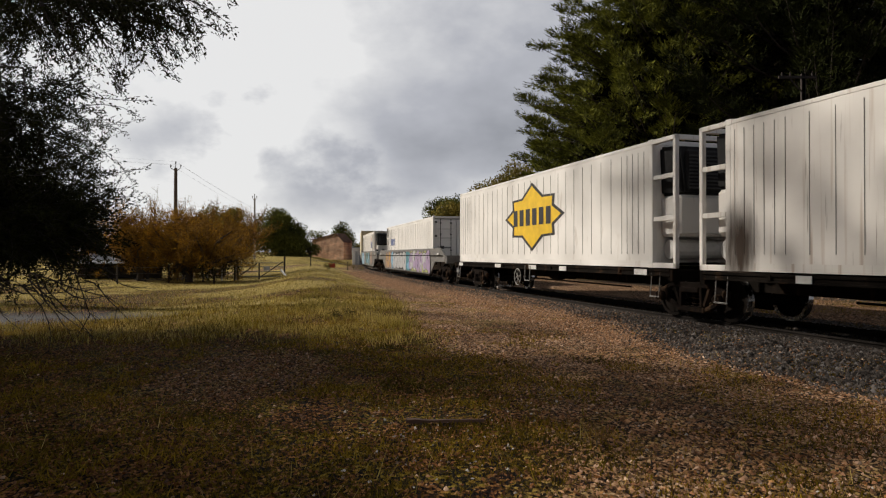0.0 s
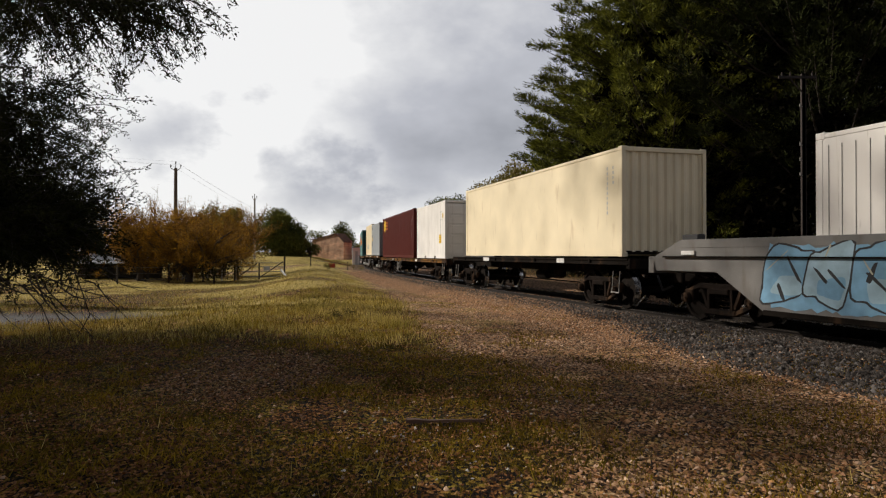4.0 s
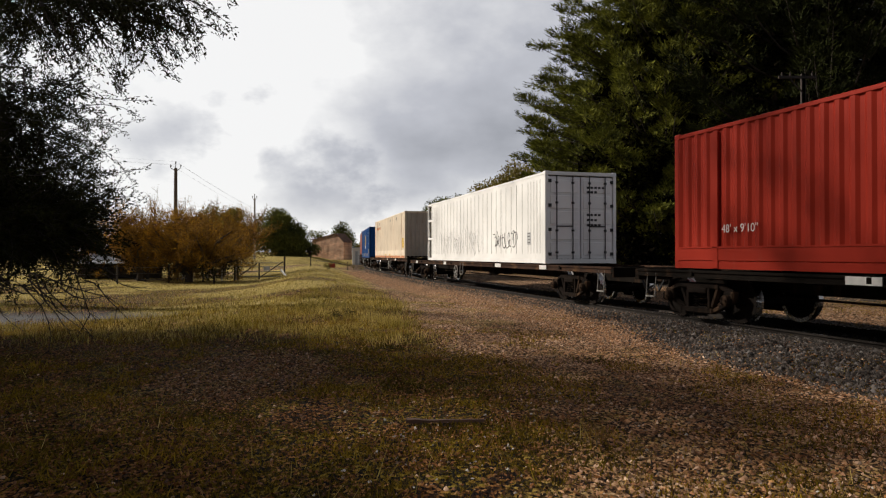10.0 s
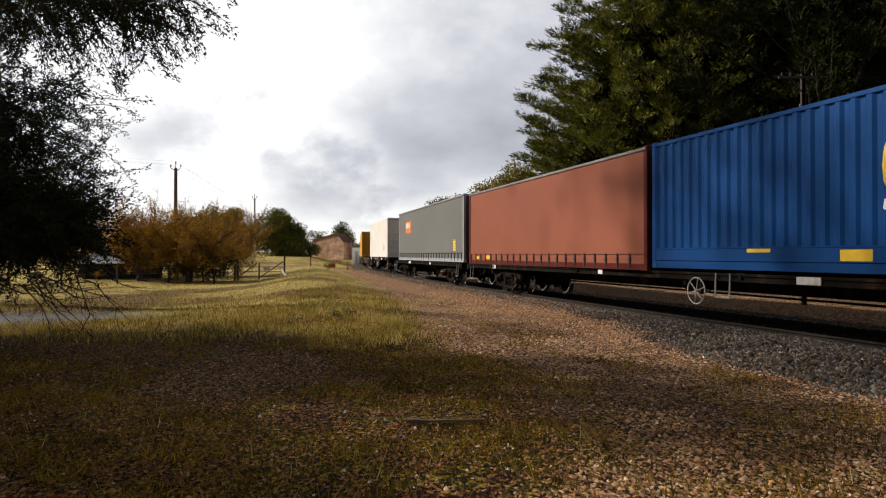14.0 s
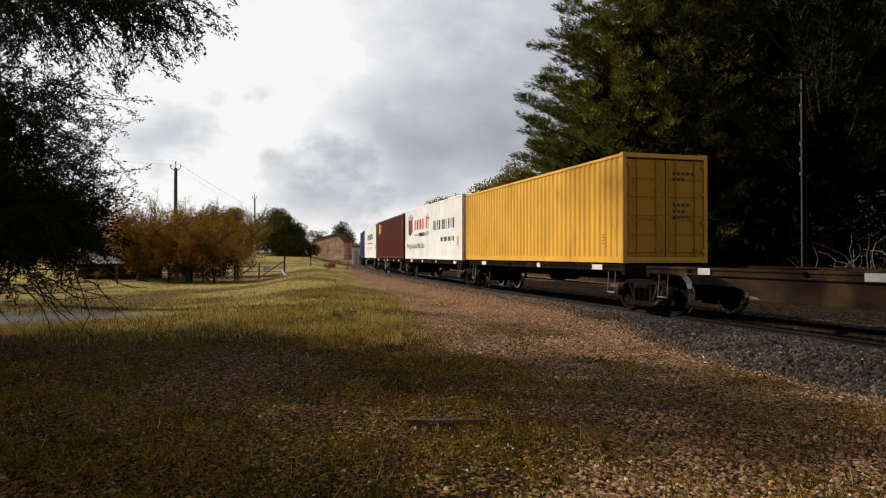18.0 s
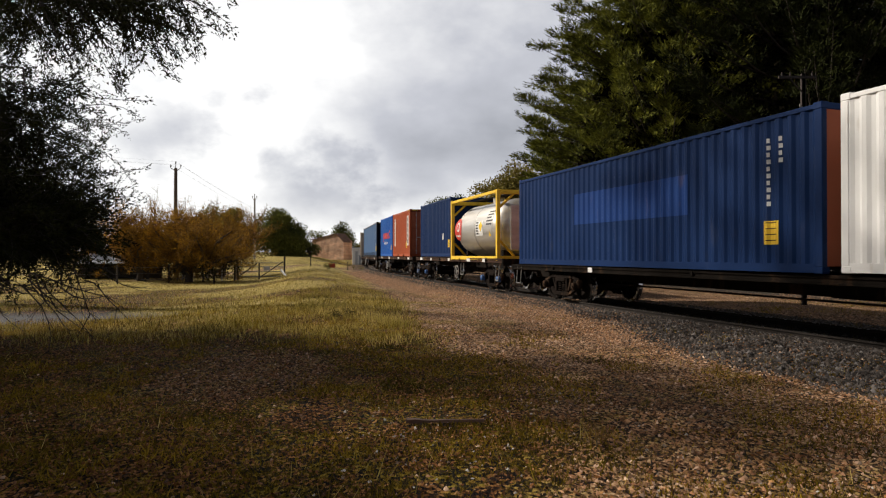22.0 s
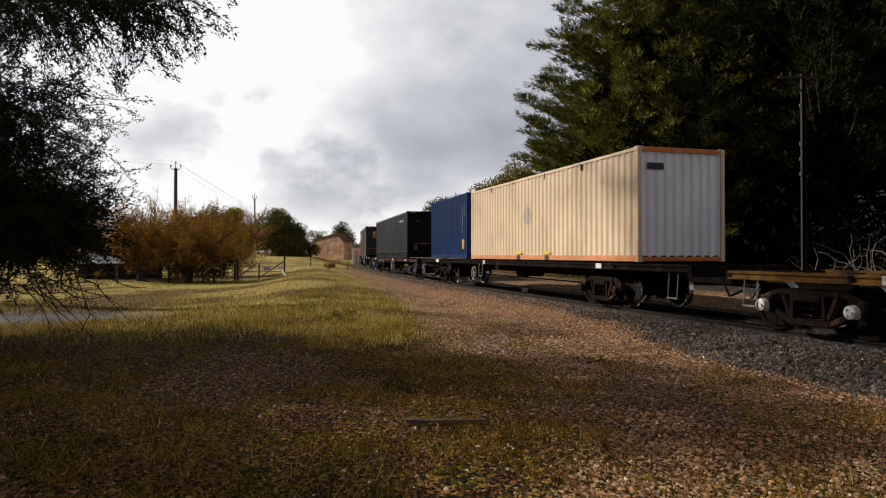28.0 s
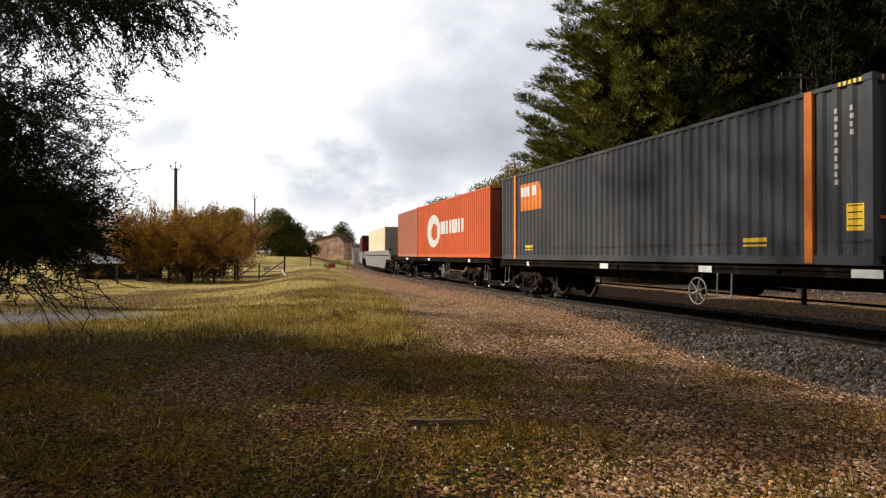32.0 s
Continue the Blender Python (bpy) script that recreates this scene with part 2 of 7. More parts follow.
def vnoise(x, y, seed=0):
    """Smooth value noise on arrays."""
    xi, yi = np.floor(x).astype(np.int64), np.floor(y).astype(np.int64)
    fx, fy = x - xi, y - yi
    fx, fy = fx * fx * (3 - 2 * fx), fy * fy * (3 - 2 * fy)

    def h(a, b):
        v = (a * 374761393 + b * 668265263 + seed * 1274126177) & 0xFFFFFFFF
        v = ((v ^ (v >> 13)) * 1274126177) & 0xFFFFFFFF
        return ((v ^ (v >> 16)) & 0xFFFF) / 65535.0
    a, b = h(xi, yi), h(xi + 1, yi)
    c, d = h(xi, yi + 1), h(xi + 1, yi + 1)
    return (a * (1 - fx) + b * fx) * (1 - fy) + (c * (1 - fx) + d * fx) * fy


def fbm(x, y, seed=0, n=4):
    v, a, t = 0, 1, 0
    for i in range(n):
        v, t = v + a * vnoise(x * 2 ** i, y * 2 ** i, seed + i), t + a
        a *= 0.5
    return v / t


def sstep(a, b, v):
    t = np.clip((v - a) / (b - a), 0, 1)
    return t * t * (3 - 2 * t)


def road_mask(x, y):
    """1 on the sealed road that comes in from beside the big tree."""
    yc = 17.6 + 0.15 * (x + 8)
    w = np.where(x < -9.6, 1.9, 1.9 * np.clip((-6.2 - x) / 3.4, 0, 1)) + 0.35 * (vnoise(x * .7, y * .7, 5) - .5)
    return sstep(0.25, -0.25, abs(y - yc) - w) * sstep(-6.4, -7.4, x)


def gravel_edge(y):
    return np.interp(y, [-20, 3, 5, 7.6, 10, 13.7, 20, 30, 65, 120], [1.5, 0.6, 0.9, 1.1, 0.5, -0.65, -1.6, -3.6, -10.3, -16])


def ground_z(x, y, d=None):
    x, y = np.asarray(x, float), np.asarray(y, float)
    if d is None:
        d = off_line(x, y).reshape(x.shape)
    z = 0.10 * (fbm(x * .22, y * .22, 3) - .5) + 0.03 * (fbm(x * 1.3, y * 1.3, 9) - .5)
    z = z + 0.75 * sstep(38, 95, y) * sstep(2.5, 9, -d) + 0.6 * sstep(45, 75, y) * sstep(-10, -22, x)
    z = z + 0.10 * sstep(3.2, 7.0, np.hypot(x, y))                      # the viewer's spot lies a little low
    z = z - 0.10 + 0.16 * np.exp(-((x + 3.5) ** 2 / 9 + (y - 17) ** 2 / 60)) - 0.12 * road_mask(x, y)
    ridge = x + 0.6 + 0.18 * y                                          # low grassy bank between road and line
    z = z + 0.55 * np.exp(-(ridge / 2.3) ** 2) * sstep(15, 33, y) * sstep(80, 52, y)
    bed = RAIL - 0.16 + 0.07 * sstep(0.75, 1.0, abs(d)) * sstep(2.6, 1.9, abs(d))
    k = sstep(3.3, 2.0, abs(d) + 0.5 * (fbm(x * .5, y * .5, 21) - .5))
    z = z * (1 - k) + bed * k
    far = sstep(2.5, 4.0, d)
    return z * (1 - far) + (0.10 + 0.10 * (fbm(x * .3, y * .3, 31) - .5)) * far


def spread(lo, hi, fine_lo, fine_hi, step, grow=1.22):
    v = list(np.arange(fine_lo, fine_hi + 1e-6, step))
    s = step
    while v[-1] < hi:
        s *= grow
        v.append(v[-1] + s)
    s = step
    while v[0] > lo:
        s *= grow
        v.insert(0, v[0] - s)
    return np.array(v)


def ground_material():
    m = bpy.data.materials.new("ground")
    m.use_nodes = True
    nt = m.node_tree
    N, Lk = nt.nodes.new, nt.links.new
    bs = nt.nodes["Principled BSDF"]
    co = N("ShaderNodeTexCoord")

    def noi(sc, det=6, rough=0.6):
        n = N("ShaderNodeTexNoise")
        n.inputs["Scale"].default_value, n.inputs["Detail"].default_value, n.inputs["Roughness"].default_value = sc, det, rough
        Lk(co.outputs["Object"], n.inputs[0])
        return n.outputs[0]

    def ramp(src, *stops):
        r = N("ShaderNodeValToRGB")
        e = r.color_ramp.elements
        while len(e) < len(stops):
            e.new(0.5)
        for el, (p, c) in zip(e, stops):
            el.position, el.color = p, (*c, 1)
        Lk(src, r.inputs[0])
        return r.outputs[0]

    def mixc(f, a, b):
        x = N("ShaderNodeMix")
        x.data_type = "RGBA"
        Lk(f, x.inputs[0])
        Lk(a, x.inputs[6])
        Lk(b, x.inputs[7])
        return x.outputs[2]

    def att(name):
        a = N("ShaderNodeAttribute")
        a.attribute_name = name
        return a.outputs["Fac"]

    def flakes(sc, stretch):
        mp = N("ShaderNodeMapping")
        mp.inputs["Scale"].default_value = stretch
        Lk(co.outputs["Object"], mp.inputs[0])
        v = N("ShaderNodeTexVoronoi")
        v.inputs["Scale"].default_value = sc
        Lk(mp.outputs[0], v.inputs["Vector"])
        return v

    def blend(a, b, f):
        x = N("ShaderNodeMix")
        x.inputs[0].default_value = f
        Lk(a, x.inputs[2])
        Lk(b, x.inputs[3])
        return x.outputs[0]

    chip = flakes(40, (1, 0.7, 1))
    sep = N("ShaderNodeSeparateColor")
    Lk(chip.outputs["Color"], sep.inputs[0])
    rnd = sep.outputs[0]
    fine, mid = blend(noi(46, 5, 0.75), rnd, 0.45), noi(1.9, 7, 0.6)
    soil = ramp(fine, (0.38, (0.004, 0.002, 0.001)), (0.51, (0.042, 0.016, 0.004)), (0.61, (0.19, 0.074, 0.017)), (0.74, (0.46, 0.23, 0.08)))
    turf = ramp(fine, (0.38, (0.006, 0.005, 0.001)), (0.51, (0.044, 0.030, 0.003)), (0.61, (0.18, 0.122, 0.009)), (0.74, (0.38, 0.27, 0.035)))
    straw = ramp(fine, (0.36, (0.17, 0.13, 0.02)), (0.66, (0.68, 0.53, 0.18)))
    stone = ramp(blend(noi(30, 3, 0.8), rnd, 0.5), (0.34, (0.012, 0.007, 0.004)), (0.50, (0.14, 0.070, 0.032)), (0.61, (0.42, 0.24, 0.13)), (0.78, (0.66, 0.47, 0.32)))
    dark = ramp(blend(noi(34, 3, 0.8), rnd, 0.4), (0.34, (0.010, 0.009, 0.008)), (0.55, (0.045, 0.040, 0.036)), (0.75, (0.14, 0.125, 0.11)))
    tar = ramp(noi(60, 4, 0.7), (0.3, (0.07, 0.067, 0.066)), (0.7, (0.15, 0.144, 0.142)))
    base = mixc(ramp(mid, (0.45, (0, 0, 0)), (0.55, (1, 1, 1))), soil, turf)
    base = mixc(att("dry"), base, straw)
    base = mixc(att("gravel"), base, stone)
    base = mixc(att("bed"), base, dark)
    base = mixc(att("road"), base, tar)
    Lk(base, bs.inputs["Base Color"])
    bs.inputs["Roughness"].default_value = 0.95
    bs.inputs["Specular IOR Level"].default_value = 0.15
    bp = N("ShaderNodeBump")
    bp.inputs["Strength"].default_value, bp.inputs["Distance"].default_value = 1.0, 0.05
    Lk(fine, bp.inputs["Height"])
    Lk(bp.outputs[0], bs.inputs["Normal"])
    return m


def make_ground():
    xs = spread(-1800, 1800, -24, 22, 0.3)
    ys = spread(-900, 2500, -4, 46, 0.3, 1.08)
    X, Y = np.meshgrid(xs, ys)
    d = off_line(X, Y).reshape(X.shape)
    Z = ground_z(X, Y, d)
    rad = np.hypot(X, Y)
    Z = Z + np.where(rad > 160, (rad - 160) * 0.004, 0) * (Y > 0)
    co = np.stack([X, Y, Z], -1).reshape(-1, 3)
    ny, nx = X.shape
    i = np.arange(ny * nx).reshape(ny, nx)
    quads = np.stack([i[:-1, :-1], i[:-1, 1:], i[1:, 1:], i[1:, :-1]], -1).reshape(-1, 4)
    me = indexed_mesh("ground", co, quads, ground_material())
    me.polygons.foreach_set("use_smooth", [True] * len(me.polygons))
    x, y, dd = X.ravel(), Y.ravel(), d.ravel()
    wob = 1.6 * (fbm(x * .8, y * .8, 40) - .5)
    gravel = sstep(-0.5, 0.9, x - gravel_edge(y) + wob) * sstep(10.0, 8.0, dd)
    gravel *= 0.35 + 0.65 * sstep(0.38, 0.58, fbm(x * .9, y * .9, 50))
    gravel = np.maximum(gravel, sstep(3.6, 2.4, abs(dd)))
    gravel = np.maximum(gravel, 0.9 * sstep(1.5, 2.5, dd) * sstep(8.5, 6.5, dd))          # the service track beyond the rails
    patch = np.exp(-((x + 2.6) ** 2 / 1.6 + (y - 9.0) ** 2 / 4.0))
    gravel = np.maximum(gravel, 0.5 * sstep(0.2, 0.8, patch * (0.6 + 0.8 * fbm(x * 2, y * 2, 60))))
    track = sstep(1.4, 0.6, abs(x + 15.8 - (y - 55) * 0.22)) * sstep(36, 46, y) * sstep(130, 100, y)
    gravel = np.maximum(gravel, 0.8 * track)
    # the dark bed widens near the viewer: shade put into the ground colour
    bed = sstep(2.6, 1.8, abs(dd) - 0.9 * sstep(15, 9, y) + 1.0 * (fbm(x * 1.2, y * 1.2, 70) - .5)) * np.clip(1.15 - 0.5 * sstep(18, 32, y), 0, 1)
    bed = np.maximum(bed, 0.85 * sstep(7.5, 9.5, dd + 1.5 * (fbm(x * .7, y * .7, 71) - .5)) * sstep(-20, -5, x) * sstep(48, 34, y))     # darker ground beyond the service track
    dry = 0.75 * sstep(0.45, 0.62, fbm(x * .35, y * .35, 80)) * sstep(11, 20, y) + 0.6 * sstep(26, 45, y)
    dry = dry * sstep(4.0, 2.0, dd)
    for name, v in (("gravel", gravel), ("bed", bed), ("dry", np.clip(dry, 0, 1)), ("road", road_mask(x, y))):
        a = me.attributes.new(name, "FLOAT", "POINT")
        a.data.foreach_set("value", np.asarray(v, np.float32))
    ob = new("ground", me)
    return tagged(ob, "patchy winter grass, leaf litter and brown gravel beside a railway", "ground", kind="structure")


make_ground()


def make_track():
    """Two rails on concrete sleepers."""
    track = tagged(new("railway_track"), "standard-gauge steel rails on sleepers in grey ballast", "railway track", kind="structure")
    prof = [(-0.035, 0), (0.035, 0), (0.037, -0.03), (0.010, -0.045), (0.010, -0.125), (0.07, -0.145), (0.07, -0.158),
            (-0.07, -0.158), (-0.07, -0.145), (-0.010, -0.125), (-0.010, -0.045), (-0.037, -0.03)]
    ss = np.concatenate([np.arange(-500, -20, 10), np.arange(-20, 120, 2), np.arange(120, 630, 10)])
    for side in (-0.7525, 0.7525):
        vs, fs = [], []
        n = len(prof)
        for s in ss:
            x, y = line_at(s)
            th = heading(s)
            for u, w in prof:
                vs.append((x + (side + u) * math.cos(th), y - (side + u) * math.sin(th), RAIL + w))
        for i in range(len(ss) - 1):
            for j in range(n):
                a, b = i * n + j, i * n + (j + 1) % n
                fs.append((a, b, b + n, a + n))
        me = raw_mesh("rail", vs, fs, M_RAIL)
        me.materials.append(M_SHINE)
        for k, p in enumerate(me.polygons):
            if k % n == 0:
                p.material_index = 1
        shared("rail", me, track)
    bm = boxes((-1.25, 1.25, -0.12, 0.12, -0.2, 0.0), bevel=0.02)
    me = bpy.data.meshes.new("sleeper")
    bm.to_mesh(me)
    bm.free()
    me.materials.append(M_SLEEPER)
    for s in np.arange(4.0, 90, 0.68):
        x, y = line_at(s)
        shared("sleeper", me, track, Matrix.Translation((x, y, RAIL - 0.158)) @ Matrix.Rotation(-heading(s), 4, "Z"))


make_track()

# ---- the train ----
# local axes of every vehicle: +x the way it travels, -y the camera's side, z = 0 on the rails
def travelled(t):
    return V0 * t + 0.5 * V1 * t * t


def rail_pose(s_front, s_rear, z=0.0):
    """The pose of a body carried between two places on the line."""
    xf, yf = line_at(s_front)
    xr, yr = line_at(s_rear)
    return Matrix.Translation(((xf + xr) / 2, (yf + yr) / 2, RAIL + z)) @ Matrix.Rotation(math.atan2(yf - yr, xf - xr), 4, "Z")


MOVERS = []      # thing, front S, rear S, height
WHEELS = []      # wheelset, its S


def face_bars(x0, z0, w, h, n, gap=0.3):
    """n bars side by side, as lettering that cannot be read."""
    p = w / n
    return [(x0 + i * p, x0 + i * p + p * (1 - gap), z0, z0 + h) for i in range(n)]


class Side:
    """The camera-side face of a container: its outline of ribs and a way to lay paint on it."""

    def __init__(self, L, y, depth, pitch, flat=0.25, ramp=0.245):
        self.L, self.y, self.depth = L, y, depth
        self.pts = []
        a, b = -L / 2 + 0.12, L / 2 - 0.12
        self.pts.append((a, 0.0))
        if depth:
            n = max(1, round((b - a) / pitch))
            p = (b - a) / n
            r, f = p * ramp, p * flat
            for i in range(n):
                x = a + i * p
                self.pts += [(x + f / 2, 0.0), (x + f / 2 + r, depth), (x + f / 2 + r + (p - f - 2 * r), depth), (x + p - f / 2, 0.0)]
        self.pts.append((b, 0.0))
        self.xs = [p[0] for p in self.pts]
        self.ds = [p[1] for p in self.pts]

    def panel(self, z0, z1, sign=-1):
        """The ribbed wall; sign -1 the camera's side, 1 the far side."""
        vs, fs = [], []
        for x, d in self.pts:
            yy = sign * (self.y - d)
            vs += [(x, yy, z0), (x, yy, z1)]
        for i in range(len(self.pts) - 1):
            f = (2 * i, 2 * i + 2, 2 * i + 3, 2 * i + 1)
            fs.append(f if sign < 0 else f[::-1])
        return vs, fs

    def depth_at(self, x):
        return float(np.interp(x, self.xs, self.ds))

    def lay(self, name, polys, material, parent, label="", lift=0.006):
        """Paint (polygons in x, z) that follows the ribs."""
        bm = bmesh.new()
        for poly in polys:
            vs = [bm.verts.new((x, 0, z)) for x, z in poly]
            try:
                bm.faces.new(vs)
            except ValueError:
                pass
        if self.depth:
            lo, hi = min(v.co.x for v in bm.verts), max(v.co.x for v in bm.verts)
            for x in self.xs:
                if lo < x < hi:
                    bmesh.ops.bisect_plane(bm, geom=bm.verts[:] + bm.edges[:] + bm.faces[:], plane_co=(x, 0, 0), plane_no=(1, 0, 0), dist=1e-5)
        for v in bm.verts:
            v.co.y = -(self.y - self.depth_at(v.co.x)) - lift
        bmesh.ops.recalc_face_normals(bm, faces=bm.faces)
        return part(name, bm, material, parent, label)


def rect(x0, x1, z0, z1):
    return [(x0, z0), (x1, z0), (x1, z1), (x0, z1)]


def disc(x, z, r, n=20, k=1.0):
    return [(x + r * math.cos(2 * math.pi * i / n), z + k * r * math.sin(2 * math.pi * i / n)) for i in range(n)]


def words(name, body, size, x, z, y, material, parent, label="", turn=False, stretch=1.0):
    """Lettering on the camera-side face."""
    cu = bpy.data.curves.new(name, "FONT")
    cu.body, cu.size = body, size
    tmp = bpy.data.objects.new(name, cu)
    scene.collection.objects.link(tmp)
    me = bpy.data.meshes.new_from_object(tmp)
    bpy.data.objects.remove(tmp)
    me.transform(Matrix.Translation((x, y, z)) @ Matrix.Rotation(math.pi / 2, 4, "X") @ Matrix.Diagonal((stretch, 1, 1, 1)))
    me.materials.clear()
    me.materials.append(material)
    return shared(name, me, parent, None, label)


CAST = {}


M_SLAT = mat("dark louvre slat", (0.05, 0.05, 0.052), rough=0.6)
M_GUTTER = mat("grey aluminium edge", (0.20, 0.20, 0.20), (0.12, 0.12, 0.12), rough=0.6, scale=3)
M_JOINT = mat("grey joint sealant", (0.42, 0.41, 0.39), (0.20, 0.19, 0.18), rough=0.8, scale=1.5)
PALE = set()


def casting_mesh(material):
    if material.name not in CAST:
        bm = boxes((-0.089, 0.089, -0.081, 0.081, -0.059, 0.059), bevel=0.012)
        # the oval hole in the outer face, set back
        me = bpy.data.meshes.new("corner_casting")
        bm.to_mesh(me)
        bm.free()
        me.materials.append(material)
        CAST[material.name] = me
    return CAST[material.name]


def container(name, label, s_front, L, H, base, col, style="corrugated", end="ribbed", end_col=None, frame_col=None,
              pockets=0, pitch=0.278, depth=0.035, grooved=False, bars=None, hazard=False, straps=0.56, W=2.44, group="containers on the train", cage=""):
    """A shipping container riding on a wagon: walls, roof, posts, rails, castings, and its front end."""
    root = tagged(new(name), label, "container", group)
    fc, ec = frame_col or col, end_col or col
    hy = W / 2
    x0, x1 = -L / 2, L / 2
    bx0 = x0 + (0.75 if "r" in cage else 0)
    bx1 = x1 - (0.85 if "f" in cage else 0)
    body_len = bx1 - bx0
    xc = (bx0 + bx1) / 2
    if style == "corrugated":
        side = Side(body_len, hy - 0.012, depth, pitch, *((0.66, 0.09) if grooved else (0.27, 0.22)))
    elif style == "reefer":
        side = Side(body_len, hy - 0.006, 0.0, 1.0)
    else:
        side = Side(body_len, hy - 0.02, 0.0, 1.0)
    zb, zt = 0.16, H - 0.10
    for sgn in (-1, 1):
        vs, fs = side.panel(zb, zt, sgn)
        me = raw_mesh("side_panel", vs, fs, col)
        shared("side_panel", me, root, Matrix.Translation((xc, 0, 0)))
    # roof, floor
    part("roof", boxes((bx0 + 0.06, bx1 - 0.06, -hy + 0.05, hy - 0.05, H - 0.07, H - 0.03)), col, root)
    part("floor", boxes((bx0 + 0.06, bx1 - 0.06, -hy + 0.04, hy - 0.04, 0.06, 0.15)), M_STEEL, root)
    # corner posts and rails
    for px in (bx0, bx1 - 0.14):
        for sgn in (-1, 1):
            y0, y1 = sorted((sgn * hy, sgn * (hy - 0.11)))
            part("corner_post", boxes((px, px + 0.14, y0, y1, 0.11, H - 0.11), bevel=0.01), fc, root)
    for sgn in (-1, 1):
        y0, y1 = sorted((sgn * (hy - 0.004), sgn * (hy - 0.07)))
        part("top_rail", boxes((bx0 + 0.14, bx1 - 0.14, y0, y1, zt, H - 0.02), bevel=0.01), fc, root)
        rows = []
        cuts = sorted({bx0 + 0.14, bx1 - 0.14})
        if pockets:
            a, b, w = xc - pockets / 2, xc + pockets / 2, 0.18
            segs = ((cuts[0], a - w), (a + w, b - w), (b + w, cuts[1]))
            rows += [(p, q, y0, y1, 0.01, zb) for p, q in segs] + [(p - w, p + w, y0, y1, 0.125, zb) for p in (a, b)]
        else:
            rows.append((cuts[0], cuts[1], y0, y1, 0.01, zb))
        part("bottom_rail", boxes(*rows), fc, root)
    cm = casting_mesh(fc)
    for cx in (bx0 + 0.089, bx1 - 0.089):
        for cy in (-hy + 0.078, hy - 0.078):
            for cz in (0.056, H - 0.056):
                shared("corner_casting", cm, root, Matrix.Translation((cx, cy, cz)))
    # ends
    for sgn, kind in ((-1, "ribbed" if end != "smooth" else "smooth"), (1, end)):
        ex = bx1 - 0.05 if sgn > 0 else bx0 + 0.05
        if kind == "ribbed":
            vs, fs = [], []
            n = 9
            p = (W - 0.22) / n
            pts = [(-hy + 0.11, 0)]
            for i in range(n):
                y = -hy + 0.11 + i * p
                pts += [(y + p * .13, 0), (y + p * .35, 0.045), (y + p * .65, 0.045), (y + p * .87, 0)]
            pts.append((hy - 0.11, 0))
            for y, d in pts:
                vs += [(ex - sgn * d, y, 0.12), (ex - sgn * d, y, H - 0.12)]
            for i in range(len(pts) - 1):
                f = (2 * i, 2 * i + 2, 2 * i + 3, 2 * i + 1)
                fs.append(f if sgn > 0 else f[::-1])
            shared("end_panel", raw_mesh("end_panel", vs, fs, ec), root)
        elif kind == "smooth":
            part("end_panel", boxes((ex - 0.03, ex + 0.03, -hy + 0.11, hy - 0.11, 0.12, H - 0.12)), ec, root)
        elif kind == "doors":
            for y0, y1 in ((-hy + 0.12, -0.015), (0.015, hy - 0.12)):
                bm = boxes((ex - 0.03, ex + 0.012, y0, y1, 0.16, H - 0.16), bevel=0.006)
                door = part("door", bm, ec, root, "hinged container door")
                pm = bpy.data.meshes.new("door_panel")
                bp = boxes((0.0, 0.024, y0 + 0.06, y1 - 0.06, 0.04, (H - 0.44) / 5 - 0.04), bevel=0.012)
                bp.to_mesh(pm)
                bp.free()
                pm.materials.append(ec)
                for i in range(5):
                    shared("door_panel", pm, door, Matrix.Translation((ex + 0.0115, 0, 0.22 + (H - 0.44) * i / 5)))
                w = y1 - y0
                for f in (0.25, 0.75):
                    yb = y0 + w * f
                    bm = bmesh.new()
                    rod(bm, (ex + 0.055, yb, 0.14), (ex + 0.055, yb, H - 0.14), 0.017, 6)
                    for z in (0.35, H * 0.36, H * 0.66, H - 0.35):
                        box(bm, ex + 0.012, ex + 0.075, yb - 0.04, yb + 0.04, z - 0.03, z + 0.03)
                    box(bm, ex + 0.05, ex + 0.08, yb - 0.3 if f > 0.5 else yb, yb if f > 0.5 else yb + 0.3, H * 0.40, H * 0.40 + 0.035)
                    part("locking_bar", bm, bars or (M_BLACK if style == "reefer" else ec), door)
                if y0 > 0:           # the painted code and weights, as bars
                    for k, (zz, nn) in enumerate(((H - .52, 5), (H - .66, 3), (H * .52, 4), (H * .52 - .16, 3), (H * .52 - .32, 4))):
                        for q in range(nn):
                            part("code_bar", boxes((ex + 0.036, ex + 0.039, y0 + .18 + q * .13, y0 + .27 + q * .13, zz, zz + .07)), M_BLACK if style == "reefer" or ec.name in PALE else M_GREYBAR, door)
                for z in (0.3, 0.3 + (H - .6) / 3, 0.3 + 2 * (H - .6) / 3, H - 0.3):
                    yy = y0 - 0.01 if y0 < -0.5 else y1 - 0.09
                    part("hinge", boxes((ex + 0.01, ex + 0.07, yy, yy + 0.1, z - 0.05, z + 0.05), bevel=0.008), M_BLACK if style == "reefer" else ec, door)
            part("sill", boxes((ex - 0.04, ex + 0.04, -hy + 0.11, hy - 0.11, 0.01, 0.155)), fc, root)
        part("header", boxes((ex - 0.05, ex + 0.045, -hy + 0.14, hy - 0.14, H - 0.12, H - 0.01), bevel=0.01), fc, root)
